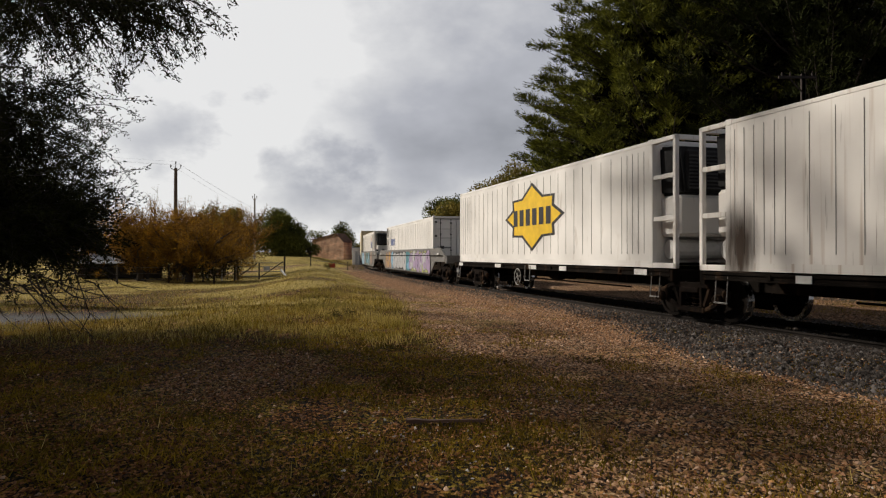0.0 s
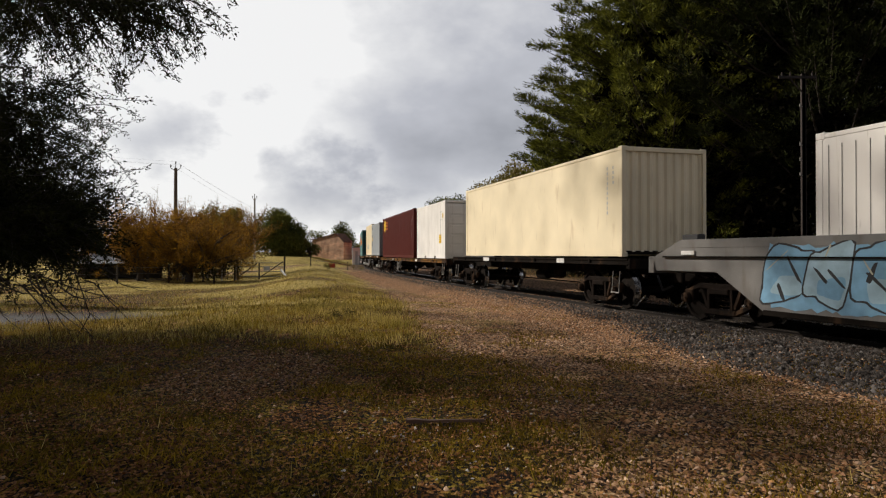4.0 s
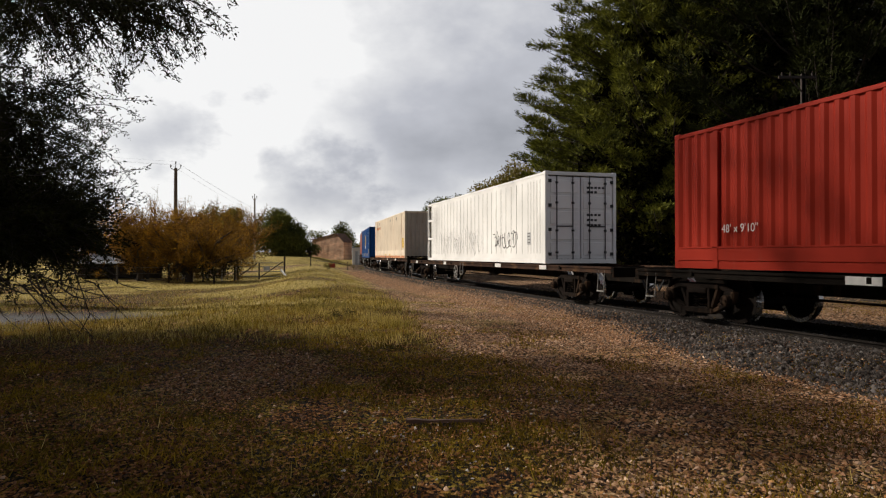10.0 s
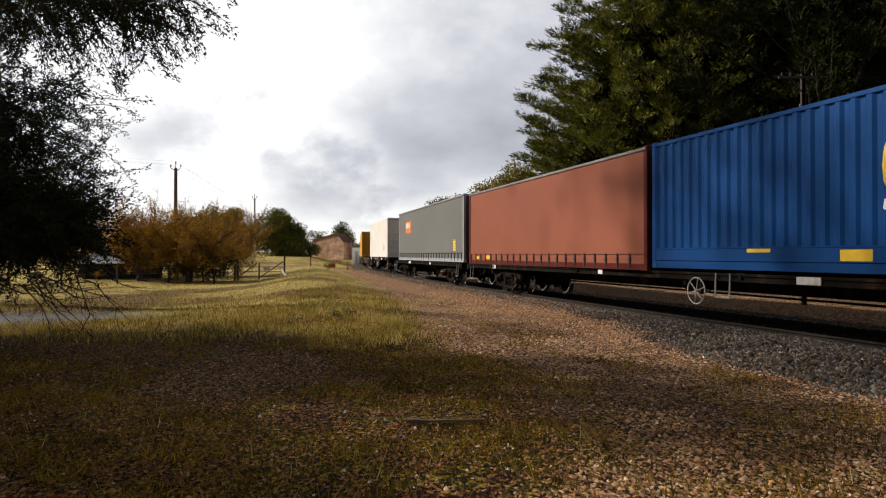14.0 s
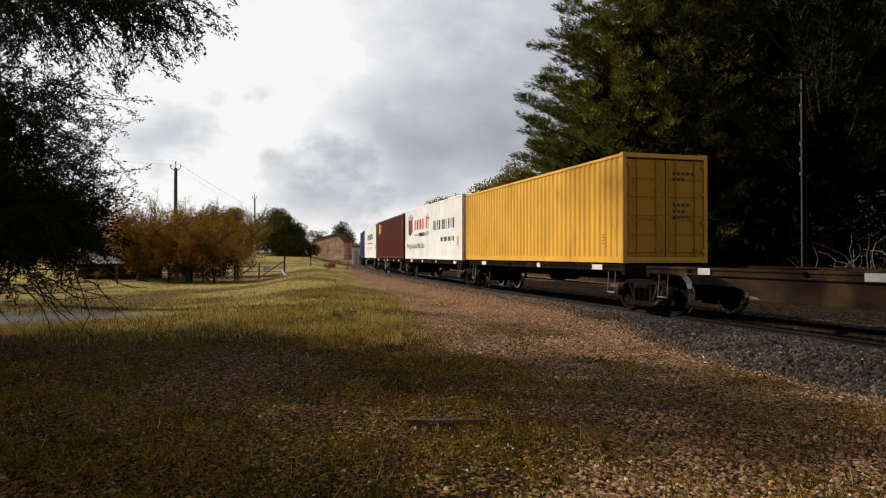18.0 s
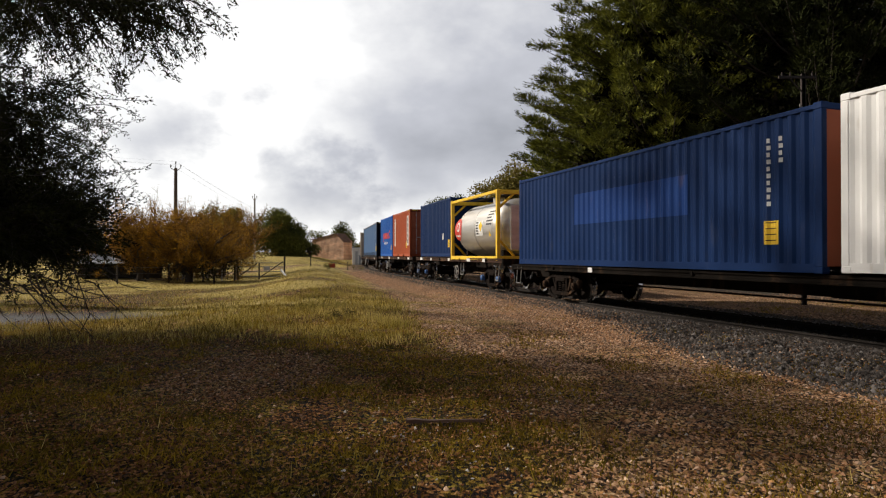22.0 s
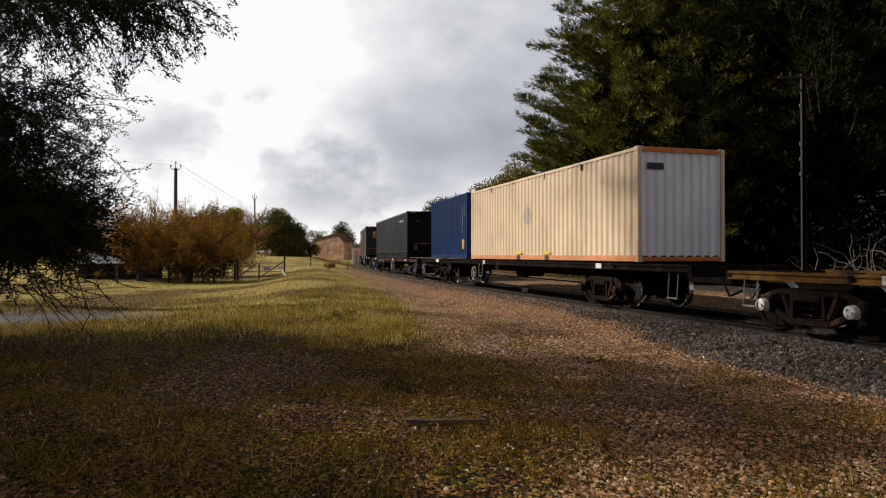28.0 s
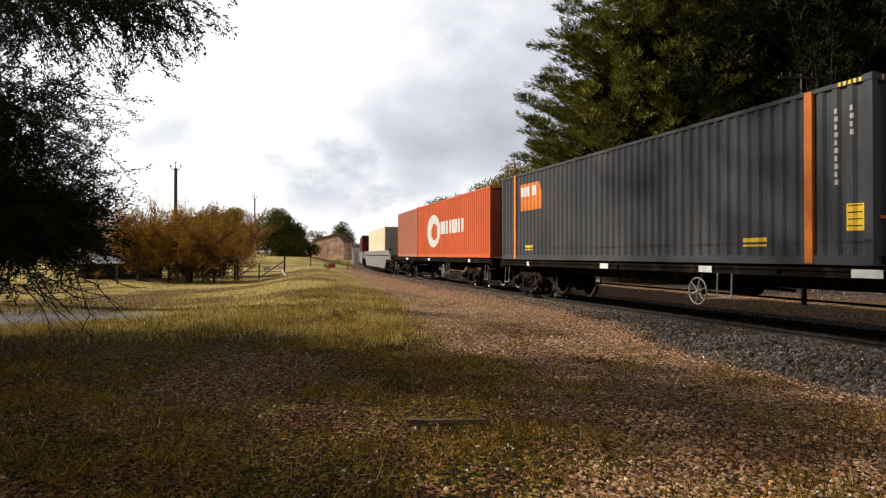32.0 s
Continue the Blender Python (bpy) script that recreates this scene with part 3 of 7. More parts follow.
        if sgn > 0 and hazard:      # height warning: yellow dashes on black at the top corners
            for y0 in (-hy + 0.16, hy - 0.50):
                band = part("hazard_band", boxes((ex + 0.044, ex + 0.048, y0, y0 + 0.34, H - 0.105, H - 0.025)), M_BLACK, root, "black band with yellow dashes")
                for q in range(4):
                    part("hazard_dash", boxes((ex + 0.0465, ex + 0.0505, y0 + .02 + q * .085, y0 + .06 + q * .085, H - 0.103, H - 0.027)), M_YELLOW, band)
            band = part("hazard_band", boxes((bx1 - 0.62, bx1 - 0.16, -hy - 0.001, -hy + 0.004, H - 0.095, H - 0.025)), M_BLACK, root, "black band with yellow dashes")
            for q in range(5):
                part("hazard_dash", boxes((bx1 - 0.60 + q * .092, bx1 - 0.555 + q * .092, -hy - 0.0035, -hy, H - 0.093, H - 0.027)), M_YELLOW, band)
    if style == "reefer":      # upright joints of the insulated panels, unevenly spaced near the ends
        k = bx0 + 0.25
        i = 0
        while k < bx1 - 0.2:
            part("panel_joint", boxes((k - 0.005, k + 0.005, -hy - 0.003, -hy + 0.02, 0.32, H - 0.22)), M_JOINT, root)
            k += 0.24 if (k < bx0 + 1.3 or k > bx1 - 1.4) else 0.5
            i += 1
    if style == "curtain":     # side curtain with its straps and buckles along the foot
        for i in range(int(body_len / straps)):
            k = bx0 + 0.3 + i * straps
            part("strap", boxes((k - 0.025, k + 0.025, -hy - 0.012, -hy + 0.02, 0.06, 0.42), (k - 0.045, k + 0.045, -hy - 0.02, -hy + 0.01, 0.22, 0.29), bevel=0.004), M_BLACK, root)
        part("hem", boxes((bx0 + 0.14, bx1 - 0.14, -hy - 0.004, -hy + 0.016, 0.385, 0.42)), M_BLACK if straps < 1 and col.name != "terracotta curtain" else col, root)
        part("roof_gutter", boxes((bx0 + 0.05, bx1 - 0.05, -hy - 0.012, -hy + 0.05, H - 0.10, H - 0.03), bevel=0.01), M_GUTTER, root)
    # open end frames that guard the machinery
    for end_key, a, b in (("r", x0, bx0), ("f", bx1, x1)):
        if end_key not in cage:
            continue
        ox = a if end_key == "r" else b - 0.1
        for sgn in (-1, 1):
            y0, y1 = sorted((sgn * hy, sgn * (hy - 0.1)))
            part("frame_post", boxes((ox, ox + 0.1, y0, y1, 0.0, H - 0.02), bevel=0.01), fc, root)
            part("frame_rail", boxes((a, b, y0, y1, 0.0, 0.12), bevel=0.01), fc, root)
            part("frame_rail", boxes((a, b, y0, y1, H - 0.12, H - 0.02), bevel=0.01), fc, root)
            for f in (0.36, 0.68):
                part("frame_brace", boxes((a + 0.02, b - 0.02, y0 + 0.01, y1 - 0.01, H * f, H * f + 0.1), bevel=0.008), fc, root)
        part("frame_header", boxes((ox, ox + 0.1, -hy + 0.1, hy - 0.1, H - 0.13, H - 0.02), bevel=0.01), fc, root)
        # the cooling unit inside
        m0, m1 = (a + 0.22, b + 0.06) if end_key == "r" else (a - 0.06, b - 0.22)
        zu = H * 0.56
        bm = bmesh.new()
        lo = [bm.verts.new((x, y, z)) for x, y, z in ((m0, -0.98, zu), (m1, -0.86, zu), (m1, 0.86, zu), (m0, 0.98, zu))]
        hi = [bm.verts.new((x, y, z)) for x, y, z in ((m0, -1.02, H - .16), (m1 - .05, -0.98, H - .22), (m1 - .05, 0.98, H - .22), (m0, 1.02, H - .16))]
        for q in (lo[::-1], hi, *[(lo[i], lo[(i + 1) % 4], hi[(i + 1) % 4], hi[i]) for i in range(4)]):
            bm.faces.new(q)
        bmesh.ops.bevel(bm, geom=list(bm.edges), offset=0.06, segments=2, affect="EDGES")
        unit = part("cooling_unit", bm, M_UNIT, root, "dark louvred refrigeration unit")
        part("louvre_frame", boxes((m1 - 0.06, m1 + 0.05, -0.80, 0.80, zu + 0.06, H - 0.30), bevel=0.05), M_UNIT, unit)
        for i in range(10):
            z = zu + 0.12 + i * (H - 0.5 - zu) / 10
            part("louvre", boxes((m1 + 0.03, m1 + 0.075, -0.74, 0.74, z, z + 0.035), bevel=0.008), M_SLAT, unit)
        part("cowl", boxes((m0, m1 + 0.02, -0.98, 0.98, 0.70, zu - 0.012), bevel=0.07), col, root, "pale lower cowl of the cooling unit")
        part("intake_slot", boxes((m1 + 0.018, m1 + 0.026, 0.35, 0.8, zu - 0.22, zu - 0.15)), M_BLACK, root)
        part("fuel_tank", rods([((m0 + .25, -0.9, 0.42), (m0 + .25, 0.9, 0.42), 0.22)], 14), M_WHITE, root)
    root["base"] = base
    MOVERS.append((root, s_front, s_front + L, base))
    return root, side, xc

# paints of the containers
P = {}
for key, c, worn, dirt in (
        ("white", (0.82, 0.80, 0.77), 0.5, (0.34, 0.27, 0.2)), ("bright", (0.86, 0.855, 0.84), 0.2, (0.4, 0.34, 0.27)),
        ("cream", (0.80, 0.70, 0.50), 0.5, (0.36, 0.24, 0.14)), ("pale", (0.82, 0.71, 0.57), 1.3, (0.36, 0.2, 0.11)),
        ("maroon", (0.088, 0.015, 0.011), 0.4, (0.12, 0.04, 0.03)), ("grey", (0.36, 0.39, 0.42), 0.4, (0.24, 0.22, 0.2)),
        ("teal", (0.12, 0.25, 0.265), 0.9, (0.12, 0.13, 0.11)), ("darkteal", (0.025, 0.085, 0.10), 0.7, (0.05, 0.05, 0.05)),
        ("red", (0.30, 0.024, 0.012), 0.3, (0.25, 0.05, 0.03)), ("blue", (0.006, 0.054, 0.20), 0.3, (0.05, 0.08, 0.2)),
        ("terracotta", (0.40, 0.15, 0.095), 0.4, (0.26, 0.09, 0.06)), ("charcoal", (0.060, 0.063, 0.069), 0.3, (0.14, 0.13, 0.12)),
        ("soot", (0.010, 0.011, 0.014), 0.3, (0.05, 0.035, 0.02)), ("mustard", (0.74, 0.41, 0.065), 0.9, (0.28, 0.14, 0.04)), ("navy", (0.007, 0.026, 0.095), 0.5, (0.05, 0.06, 0.1)),
        ("rustorange", (0.37, 0.085, 0.036), 0.5, (0.24, 0.08, 0.05)), ("orange", (0.55, 0.11, 0.04), 0.4, (0.4, 0.1, 0.05)), ("brown", (0.36, 0.11, 0.06), 0.5, (0.2, 0.07, 0.045)),
        ("royal", (0.018, 0.10, 0.38), 0.2, (0.04, 0.08, 0.25)), ("darkred", (0.16, 0.025, 0.025), 0.3, (0.08, 0.03, 0.03)),
        ("rustwhite", (0.52, 0.46, 0.40), 1.6, (0.22, 0.12, 0.07)), ("steelwhite", (0.84, 0.86, 0.88), 0.4, (0.4, 0.38, 0.35)), ("ochre", (0.52, 0.26, 0.030), 1.2, (0.16, 0.07, 0.02)), ("sand", (0.70, 0.56, 0.41), 0.9, (0.40, 0.22, 0.12))):
    P[key] = paint(key + " container paint", c, dirt, worn)
for key, c in (("terracotta curtain", (0.25, 0.080, 0.047)), ("grey curtain", (0.15, 0.15, 0.145)), ("blue curtain", (0.040, 0.090, 0.19)), ("black curtain", (0.006, 0.007, 0.010))):
    P[key] = mat(key, c, tuple(v * 0.85 for v in c), rough=0.6, spec=0.13, scale=0.6, bump=0.12, bscale=1.6)
PALE.update({P["ochre"].name, P["white"].name, P["bright"].name, P["navy"].name})
P["streaked"] = mat("streaked white paint", (0.80, 0.77, 0.73), (0.68, 0.65, 0.61), rough=0.5, spec=0.28, scale=0.7, bump=0.05, bscale=25, stain=(0.42, 0.32, 0.24), stain_at=(0.60, 0.85), stain_scale=1.6,
                    stain_stretch=(5, 5, 0.16), scratch=(0.26, 0.21, 0.17), scratch_at=(0.66, 0.76))


def soot_material():
    """Exhaust soot: opaque at its heart, thinning out in streaks."""
    m = bpy.data.materials.new("exhaust soot")
    m.use_nodes = True
    nt = m.node_tree
    N, Lk = nt.nodes.new, nt.links.new
    bs = nt.nodes["Principled BSDF"]
    bs.inputs["Base Color"].default_value = (0.045, 0.028, 0.018, 1)
    bs.inputs["Roughness"].default_value = 0.95
    co = N("ShaderNodeTexCoord")
    g = N("ShaderNodeMapping")
    g.vector_type = "TEXTURE"
    g.inputs["Scale"].default_value, g.inputs["Location"].default_value = (0.62, 1.0, 1.15), (-0.1, 0, -0.55)
    Lk(co.outputs["Object"], g.inputs[0])
    sp = N("ShaderNodeTexGradient")
    sp.gradient_type = "SPHERICAL"
    Lk(g.outputs[0], sp.inputs[0])
    mp = N("ShaderNodeMapping")
    mp.inputs["Scale"].default_value = (5, 1, 0.7)
    Lk(co.outputs["Object"], mp.inputs[0])
    n = N("ShaderNodeTexNoise")
    n.inputs["Scale"].default_value, n.inputs["Detail"].default_value = 1.6, 6
    Lk(mp.outputs[0], n.inputs[0])
    mu = N("ShaderNodeMath")
    mu.operation = "MULTIPLY"
    Lk(sp.outputs[1], mu.inputs[0])
    Lk(n.outputs[0], mu.inputs[1])
    mr = N("ShaderNodeMapRange")
    mr.inputs[1].default_value, mr.inputs[2].default_value, mr.inputs[4].default_value = 0.05, 0.42, 0.9
    Lk(mu.outputs[0], mr.inputs[0])
    Lk(mr.outputs[0], bs.inputs["Alpha"])
    return m


M_SOOT = soot_material()
M_RUSTMARK = mat("rusty orange paint", (0.36, 0.12, 0.03), (0.10, 0.04, 0.015), rough=0.8, scale=5)
M_FADED = mat("faded orange rail", (0.66, 0.26, 0.09), (0.46, 0.18, 0.08), rough=0.6, scale=3, stain=(0.3, 0.2, 0.13), stain_at=(0.55, 0.8))
M_UNIT = mat("unit casing", (0.018, 0.018, 0.02), (0.011, 0.011, 0.012), rough=0.6, spec=0.25, scale=3)
M_TANK = mat("brushed stainless steel", (0.58, 0.56, 0.53), (0.40, 0.385, 0.36), rough=0.46, metal=0.7, scale=1.2, stretch=(0.3, 1, 3), bump=0.03)
M_STEELGREY = mat("grey well paint", (0.19, 0.182, 0.172), (0.11, 0.105, 0.10), rough=0.6, scale=1.5, stain=(0.1, 0.075, 0.055), stain_at=(0.55, 0.85))
M_SILL_Y = mat("worn ochre sill paint", (0.22, 0.108, 0.022), (0.08, 0.038, 0.013), rough=0.8, spec=0.1, scale=1.8, stretch=(1, 1, 3), stain=(0.030, 0.018, 0.012), stain_at=(0.44, 0.60), stain_scale=1.6, stain_stretch=(1, 1, 1))
M_SILL_B = mat("rusty brown sill paint", (0.055, 0.028, 0.016), (0.022, 0.013, 0.010), rough=0.85, spec=0.1, scale=1.8, stretch=(1, 1, 3), stain=(0.12, 0.066, 0.034), stain_at=(0.57, 0.70), stain_scale=1.4, stain_stretch=(1, 1, 1))


# ---- bogies ----
def mesh_of(bm, name, *materials):
    me = bpy.data.meshes.new(name)
    bm.to_mesh(me)
    bm.free()
    for m in materials:
        me.materials.append(m)
    return me


def sideframe_mesh():
    bm = bmesh.new()
    y0, y1 = -0.08, 0.08
    box(bm, -0.62, 0.62, y0, y1, 0.66, 0.78, 0.02)
    box(bm, -0.42, 0.42, y0, y1, 0.15, 0.27, 0.02)
    for sx in (-1, 1):
        box(bm, *sorted((sx * 0.28, sx * 0.36)), y0, y1, 0.26, 0.67, 0.01)
        box(bm, *sorted((sx * 0.76, sx * 1.04)), y0 - 0.02, y1, 0.40, 0.64, 0.03)
        for (xa, za), (xb, zb) in (((0.62, 0.72), (0.94, 0.60)), ((0.92, 0.42), (0.40, 0.21)), ((0.56, 0.70), (0.38, 0.30))):
            rod(bm, (sx * xa, 0, za), (sx * xb, 0, zb), 0.065, 6)
        for dx in (0.12, -0.12):
            for k in range(5):
                torus(bm, (dx * 1.0 * sx, 0, 0.31 + k * 0.055), (0, 0, 1), 0.075, 0.02, 10, 4)
    box(bm, -0.27, 0.27, y0 - 0.03, y1, 0.56, 0.68, 0.02)
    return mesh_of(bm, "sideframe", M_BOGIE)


def wheelset_mesh():
    bm = bmesh.new()
    for s in (-1, 1):
        y = 0.7525 * s
        prof = [(0.09, y - 0.10), (0.15, y - 0.09), (0.17, y - 0.03), (0.38, y - 0.02), (0.39, y - 0.07), (0.455, y - 0.07), (0.46, y + 0.05), (0.485, y + 0.075),
                (0.47, y + 0.09), (0.39, y + 0.08), (0.38, y + 0.03), (0.17, y + 0.03), (0.15, y + 0.09), (0.09, y + 0.1)]
        if s > 0:
            prof = [(r, 2 * y - h) for r, h in prof][::-1]
        lathe(bm, prof, "Y", 26)
    rod(bm, (0, -0.98, 0), (0, 0.98, 0), 0.085, 12)
    me = mesh_of(bm, "wheelset", M_WHEEL, M_SHINE)
    for p in me.polygons:
        c = p.center
        if math.hypot(c.x, c.z) > 0.42:
            p.material_index = 1
    return me


def cap_mesh(material):
    bm = bmesh.new()
    lathe(bm, [(0.06, -0.16), (0.105, -0.14), (0.115, -0.05), (0.12, 0.0)], "Y", 14)
    for i in range(3):
        a = 2 * math.pi * i / 3
        lathe(bm, [(0.018, -0.18), (0.022, -0.14)], "Y", 6, (0.06 * math.cos(a), 0, 0.06 * math.sin(a)))
    return mesh_of(bm, "axle_cap", material)


ME_FRAME, ME_SET = sideframe_mesh(), wheelset_mesh()
ME_CAP = {"white": cap_mesh(M_WHITE), "blue": cap_mesh(M_BLUECAP), "": cap_mesh(M_BOGIE)}
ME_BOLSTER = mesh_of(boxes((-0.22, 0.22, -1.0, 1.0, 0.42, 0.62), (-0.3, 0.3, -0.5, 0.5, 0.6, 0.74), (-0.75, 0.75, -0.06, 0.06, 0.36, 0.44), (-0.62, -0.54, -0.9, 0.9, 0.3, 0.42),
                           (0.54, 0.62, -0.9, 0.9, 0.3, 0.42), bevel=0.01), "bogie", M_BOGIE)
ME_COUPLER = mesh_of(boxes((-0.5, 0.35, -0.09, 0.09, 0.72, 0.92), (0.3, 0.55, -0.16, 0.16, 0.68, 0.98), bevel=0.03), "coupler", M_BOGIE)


def bogie(parent, x, s_at, cap=""):
    b = shared("bogie", ME_BOLSTER, parent, Matrix.Translation((x, 0, 0)))
    for sgn in (-1, 1):
        shared("sideframe", ME_FRAME, b, Matrix.Translation((0, sgn * 1.0, 0)))
    for dx in (-0.9, 0.9):
        w = shared("wheelset", ME_SET, b, Matrix.Translation((dx, 0, 0.46)))
        WHEELS.append((w, s_at - dx, Vector((dx, 0, 0.46))))
        shared("axle_cap", ME_CAP[cap], b, Matrix.Translation((dx, -1.06, 0.46)), "%s axle cap" % cap if cap else "")
    return b


def handwheel(parent, x, z=0.62, material=None):
    bm = bmesh.new()
    torus(bm, (x, -1.30, z), (0, 1, 0), 0.27, 0.014, 24, 5)
    for i in range(6):
        a = math.pi * i / 3 + 0.3
        rod(bm, (x, -1.30, z), (x + 0.27 * math.cos(a), -1.30, z + 0.27 * math.sin(a)), 0.011, 5)
    rod(bm, (x, -1.33, z), (x, -1.0, z), 0.03, 8)
    return part("handbrake_wheel", bm, material or M_HANDWHEEL, parent, "spoked handbrake wheel")


def step_iron(parent, x):
    """A white shunter's step hung below the sill."""
    return part("step", rods([((x - .16, -1.2, 0.95), (x - .16, -1.24, 0.42), .013), ((x + .16, -1.2, 0.95), (x + .16, -1.24, 0.42), .013),
                              ((x - .18, -1.24, 0.42), (x + .18, -1.24, 0.42), .018)], 5), M_STEPIRON, parent, "dirty white step iron")


def grab_iron(parent, x):
    """A bent white shunter's handrail at the corner of a wagon."""
    return part("grab_iron", rods([((x - .2, -1.26, 1.0), (x - .2, -1.28, 0.52), .018), ((x - .2, -1.28, 0.52), (x + .2, -1.28, 0.52), .018),
                                   ((x + .2, -1.28, 0.52), (x + .2, -1.26, 1.0), .018)], 6), M_STEPIRON, parent)


def flat_wagon(label, s0, s1, bogies, deck, sill=None, caps="", wheel=None, plates=4, belly=0.0, seed=0):
    """A container flat: side sills, cross members, centre sill, bogies, brake gear, couplers."""
    rng = random.Random(seed)
    w = tagged(new("container_wagon"), label, "freight wagon", "wagons of the train")
    sill = sill or M_STEEL
    L, mid = s1 - s0, (s0 + s1) / 2
    a, b = -L / 2 + 0.35, L / 2 - 0.35
    top = deck - 0.02
    for sgn in (-1, 1):
        y0, y1 = sorted((sgn * 1.24, sgn * 1.10))
        out = [(1.24, 0), (1.24, -.05), (1.21, -.055), (1.21, -.125), (1.24, -.13), (1.24, -.16), (1.10, -.16), (1.10, 0)]
        bm = bmesh.new()
        ra = [bm.verts.new((a, sgn * y, top + z)) for y, z in out]
        rb = [bm.verts.new((b, sgn * y, top + z)) for y, z in out]
        for i in range(len(out)):
            j = (i + 1) % len(out)
            bm.faces.new((ra[i], ra[j], rb[j], rb[i]))
        bm.faces.new(ra)
        bm.faces.new(rb[::-1])
        bmesh.ops.recalc_face_normals(bm, faces=bm.faces)
        if belly:
            bm2 = [(-L * .30, 0.0), (-L * .2, belly), (L * .2, belly), (L * .30, 0.0)]
            vs = [bm.verts.new((x, sgn * 1.19, top - 0.16 - d)) for x, d in bm2]
            vt = [bm.verts.new((x, sgn * 1.15, top - 0.16 - d)) for x, d in bm2]
            bm.faces.new(vs)
            bm.faces.new(vt[::-1])
            for i in range(3):
                bm.faces.new((vs[i], vt[i], vt[i + 1], vs[i + 1]))
        part("side_sill", bm, sill, w)
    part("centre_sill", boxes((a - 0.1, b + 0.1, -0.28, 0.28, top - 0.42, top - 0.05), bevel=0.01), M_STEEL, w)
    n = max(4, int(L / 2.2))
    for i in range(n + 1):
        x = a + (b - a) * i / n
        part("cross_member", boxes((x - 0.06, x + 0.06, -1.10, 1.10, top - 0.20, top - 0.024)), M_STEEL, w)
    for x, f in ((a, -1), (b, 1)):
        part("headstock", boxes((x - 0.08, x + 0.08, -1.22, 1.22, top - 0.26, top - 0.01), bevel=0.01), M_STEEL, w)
        shared("coupler", ME_COUPLER, w, Matrix.Translation((x, 0, 0)) @ Matrix.Rotation(0 if f > 0 else math.pi, 4, "Z"))
        part("brake_hose", rods([((x, -0.4, .85), (x + f * .25, -0.42, .5), .025), ((x + f * .25, -0.42, .5), (x + f * .48, -0.3, .62), .025)], 6), M_BLACK, w)
    for s in bogies:
        bogie(w, mid - s, s, caps)
    # brake gear between the bogies
    part("air_reservoir", rods([((-1.4, 0.5, 0.72), (0.1, 0.5, 0.72), 0.19)], 12), M_STEEL, w)
    part("brake_cylinder", rods([((0.6, -0.55, 0.72), (1.3, -0.55, 0.72), 0.15), ((1.3, -0.55, 0.72), (2.2, -0.55, 0.70), 0.03)], 10), M_STEEL, w)
    part("brake_rod", rods([((-L * .3, -0.35, 0.55), (L * .3, -0.35, 0.52), 0.022)], 6), M_BOGIE, w)
    if wheel is not None:
        handwheel(w, mid - wheel)
        part("wheel_bracket", boxes((mid - wheel - 0.03, mid - wheel + 0.03, -1.2, -1.1, 0.55, top - 0.2)), M_STEEL, w)
        grab_iron(w, mid - wheel + 0.75)
    for x in (a + 0.55, b - 0.55):
        step_iron(w, x)
    for i in range(plates):
        x = a + (b - a) * (i + 0.25 + 0.5 * rng.random()) / plates
        k = 0.1 + 0.22 * rng.random()
        part("marking_plate", boxes((x - k, x + k, -1.252, -1.236, top - 0.145, top - 0.015)), M_WHITE, w, "white number plate, illegible")
    for i in range(4):
        x = a + (b - a) * (0.12 + 0.25 * i)
        part("twist_lock", boxes((x - 0.09, x + 0.09, -1.235, -1.05, top, top + 0.018), (x - 0.04, x + 0.04, -1.26, -1.2, top - 0.12, top - 0.02)), M_STEEL, w)
    MOVERS.append((w, s0, s1, 0.0))
    return w, mid


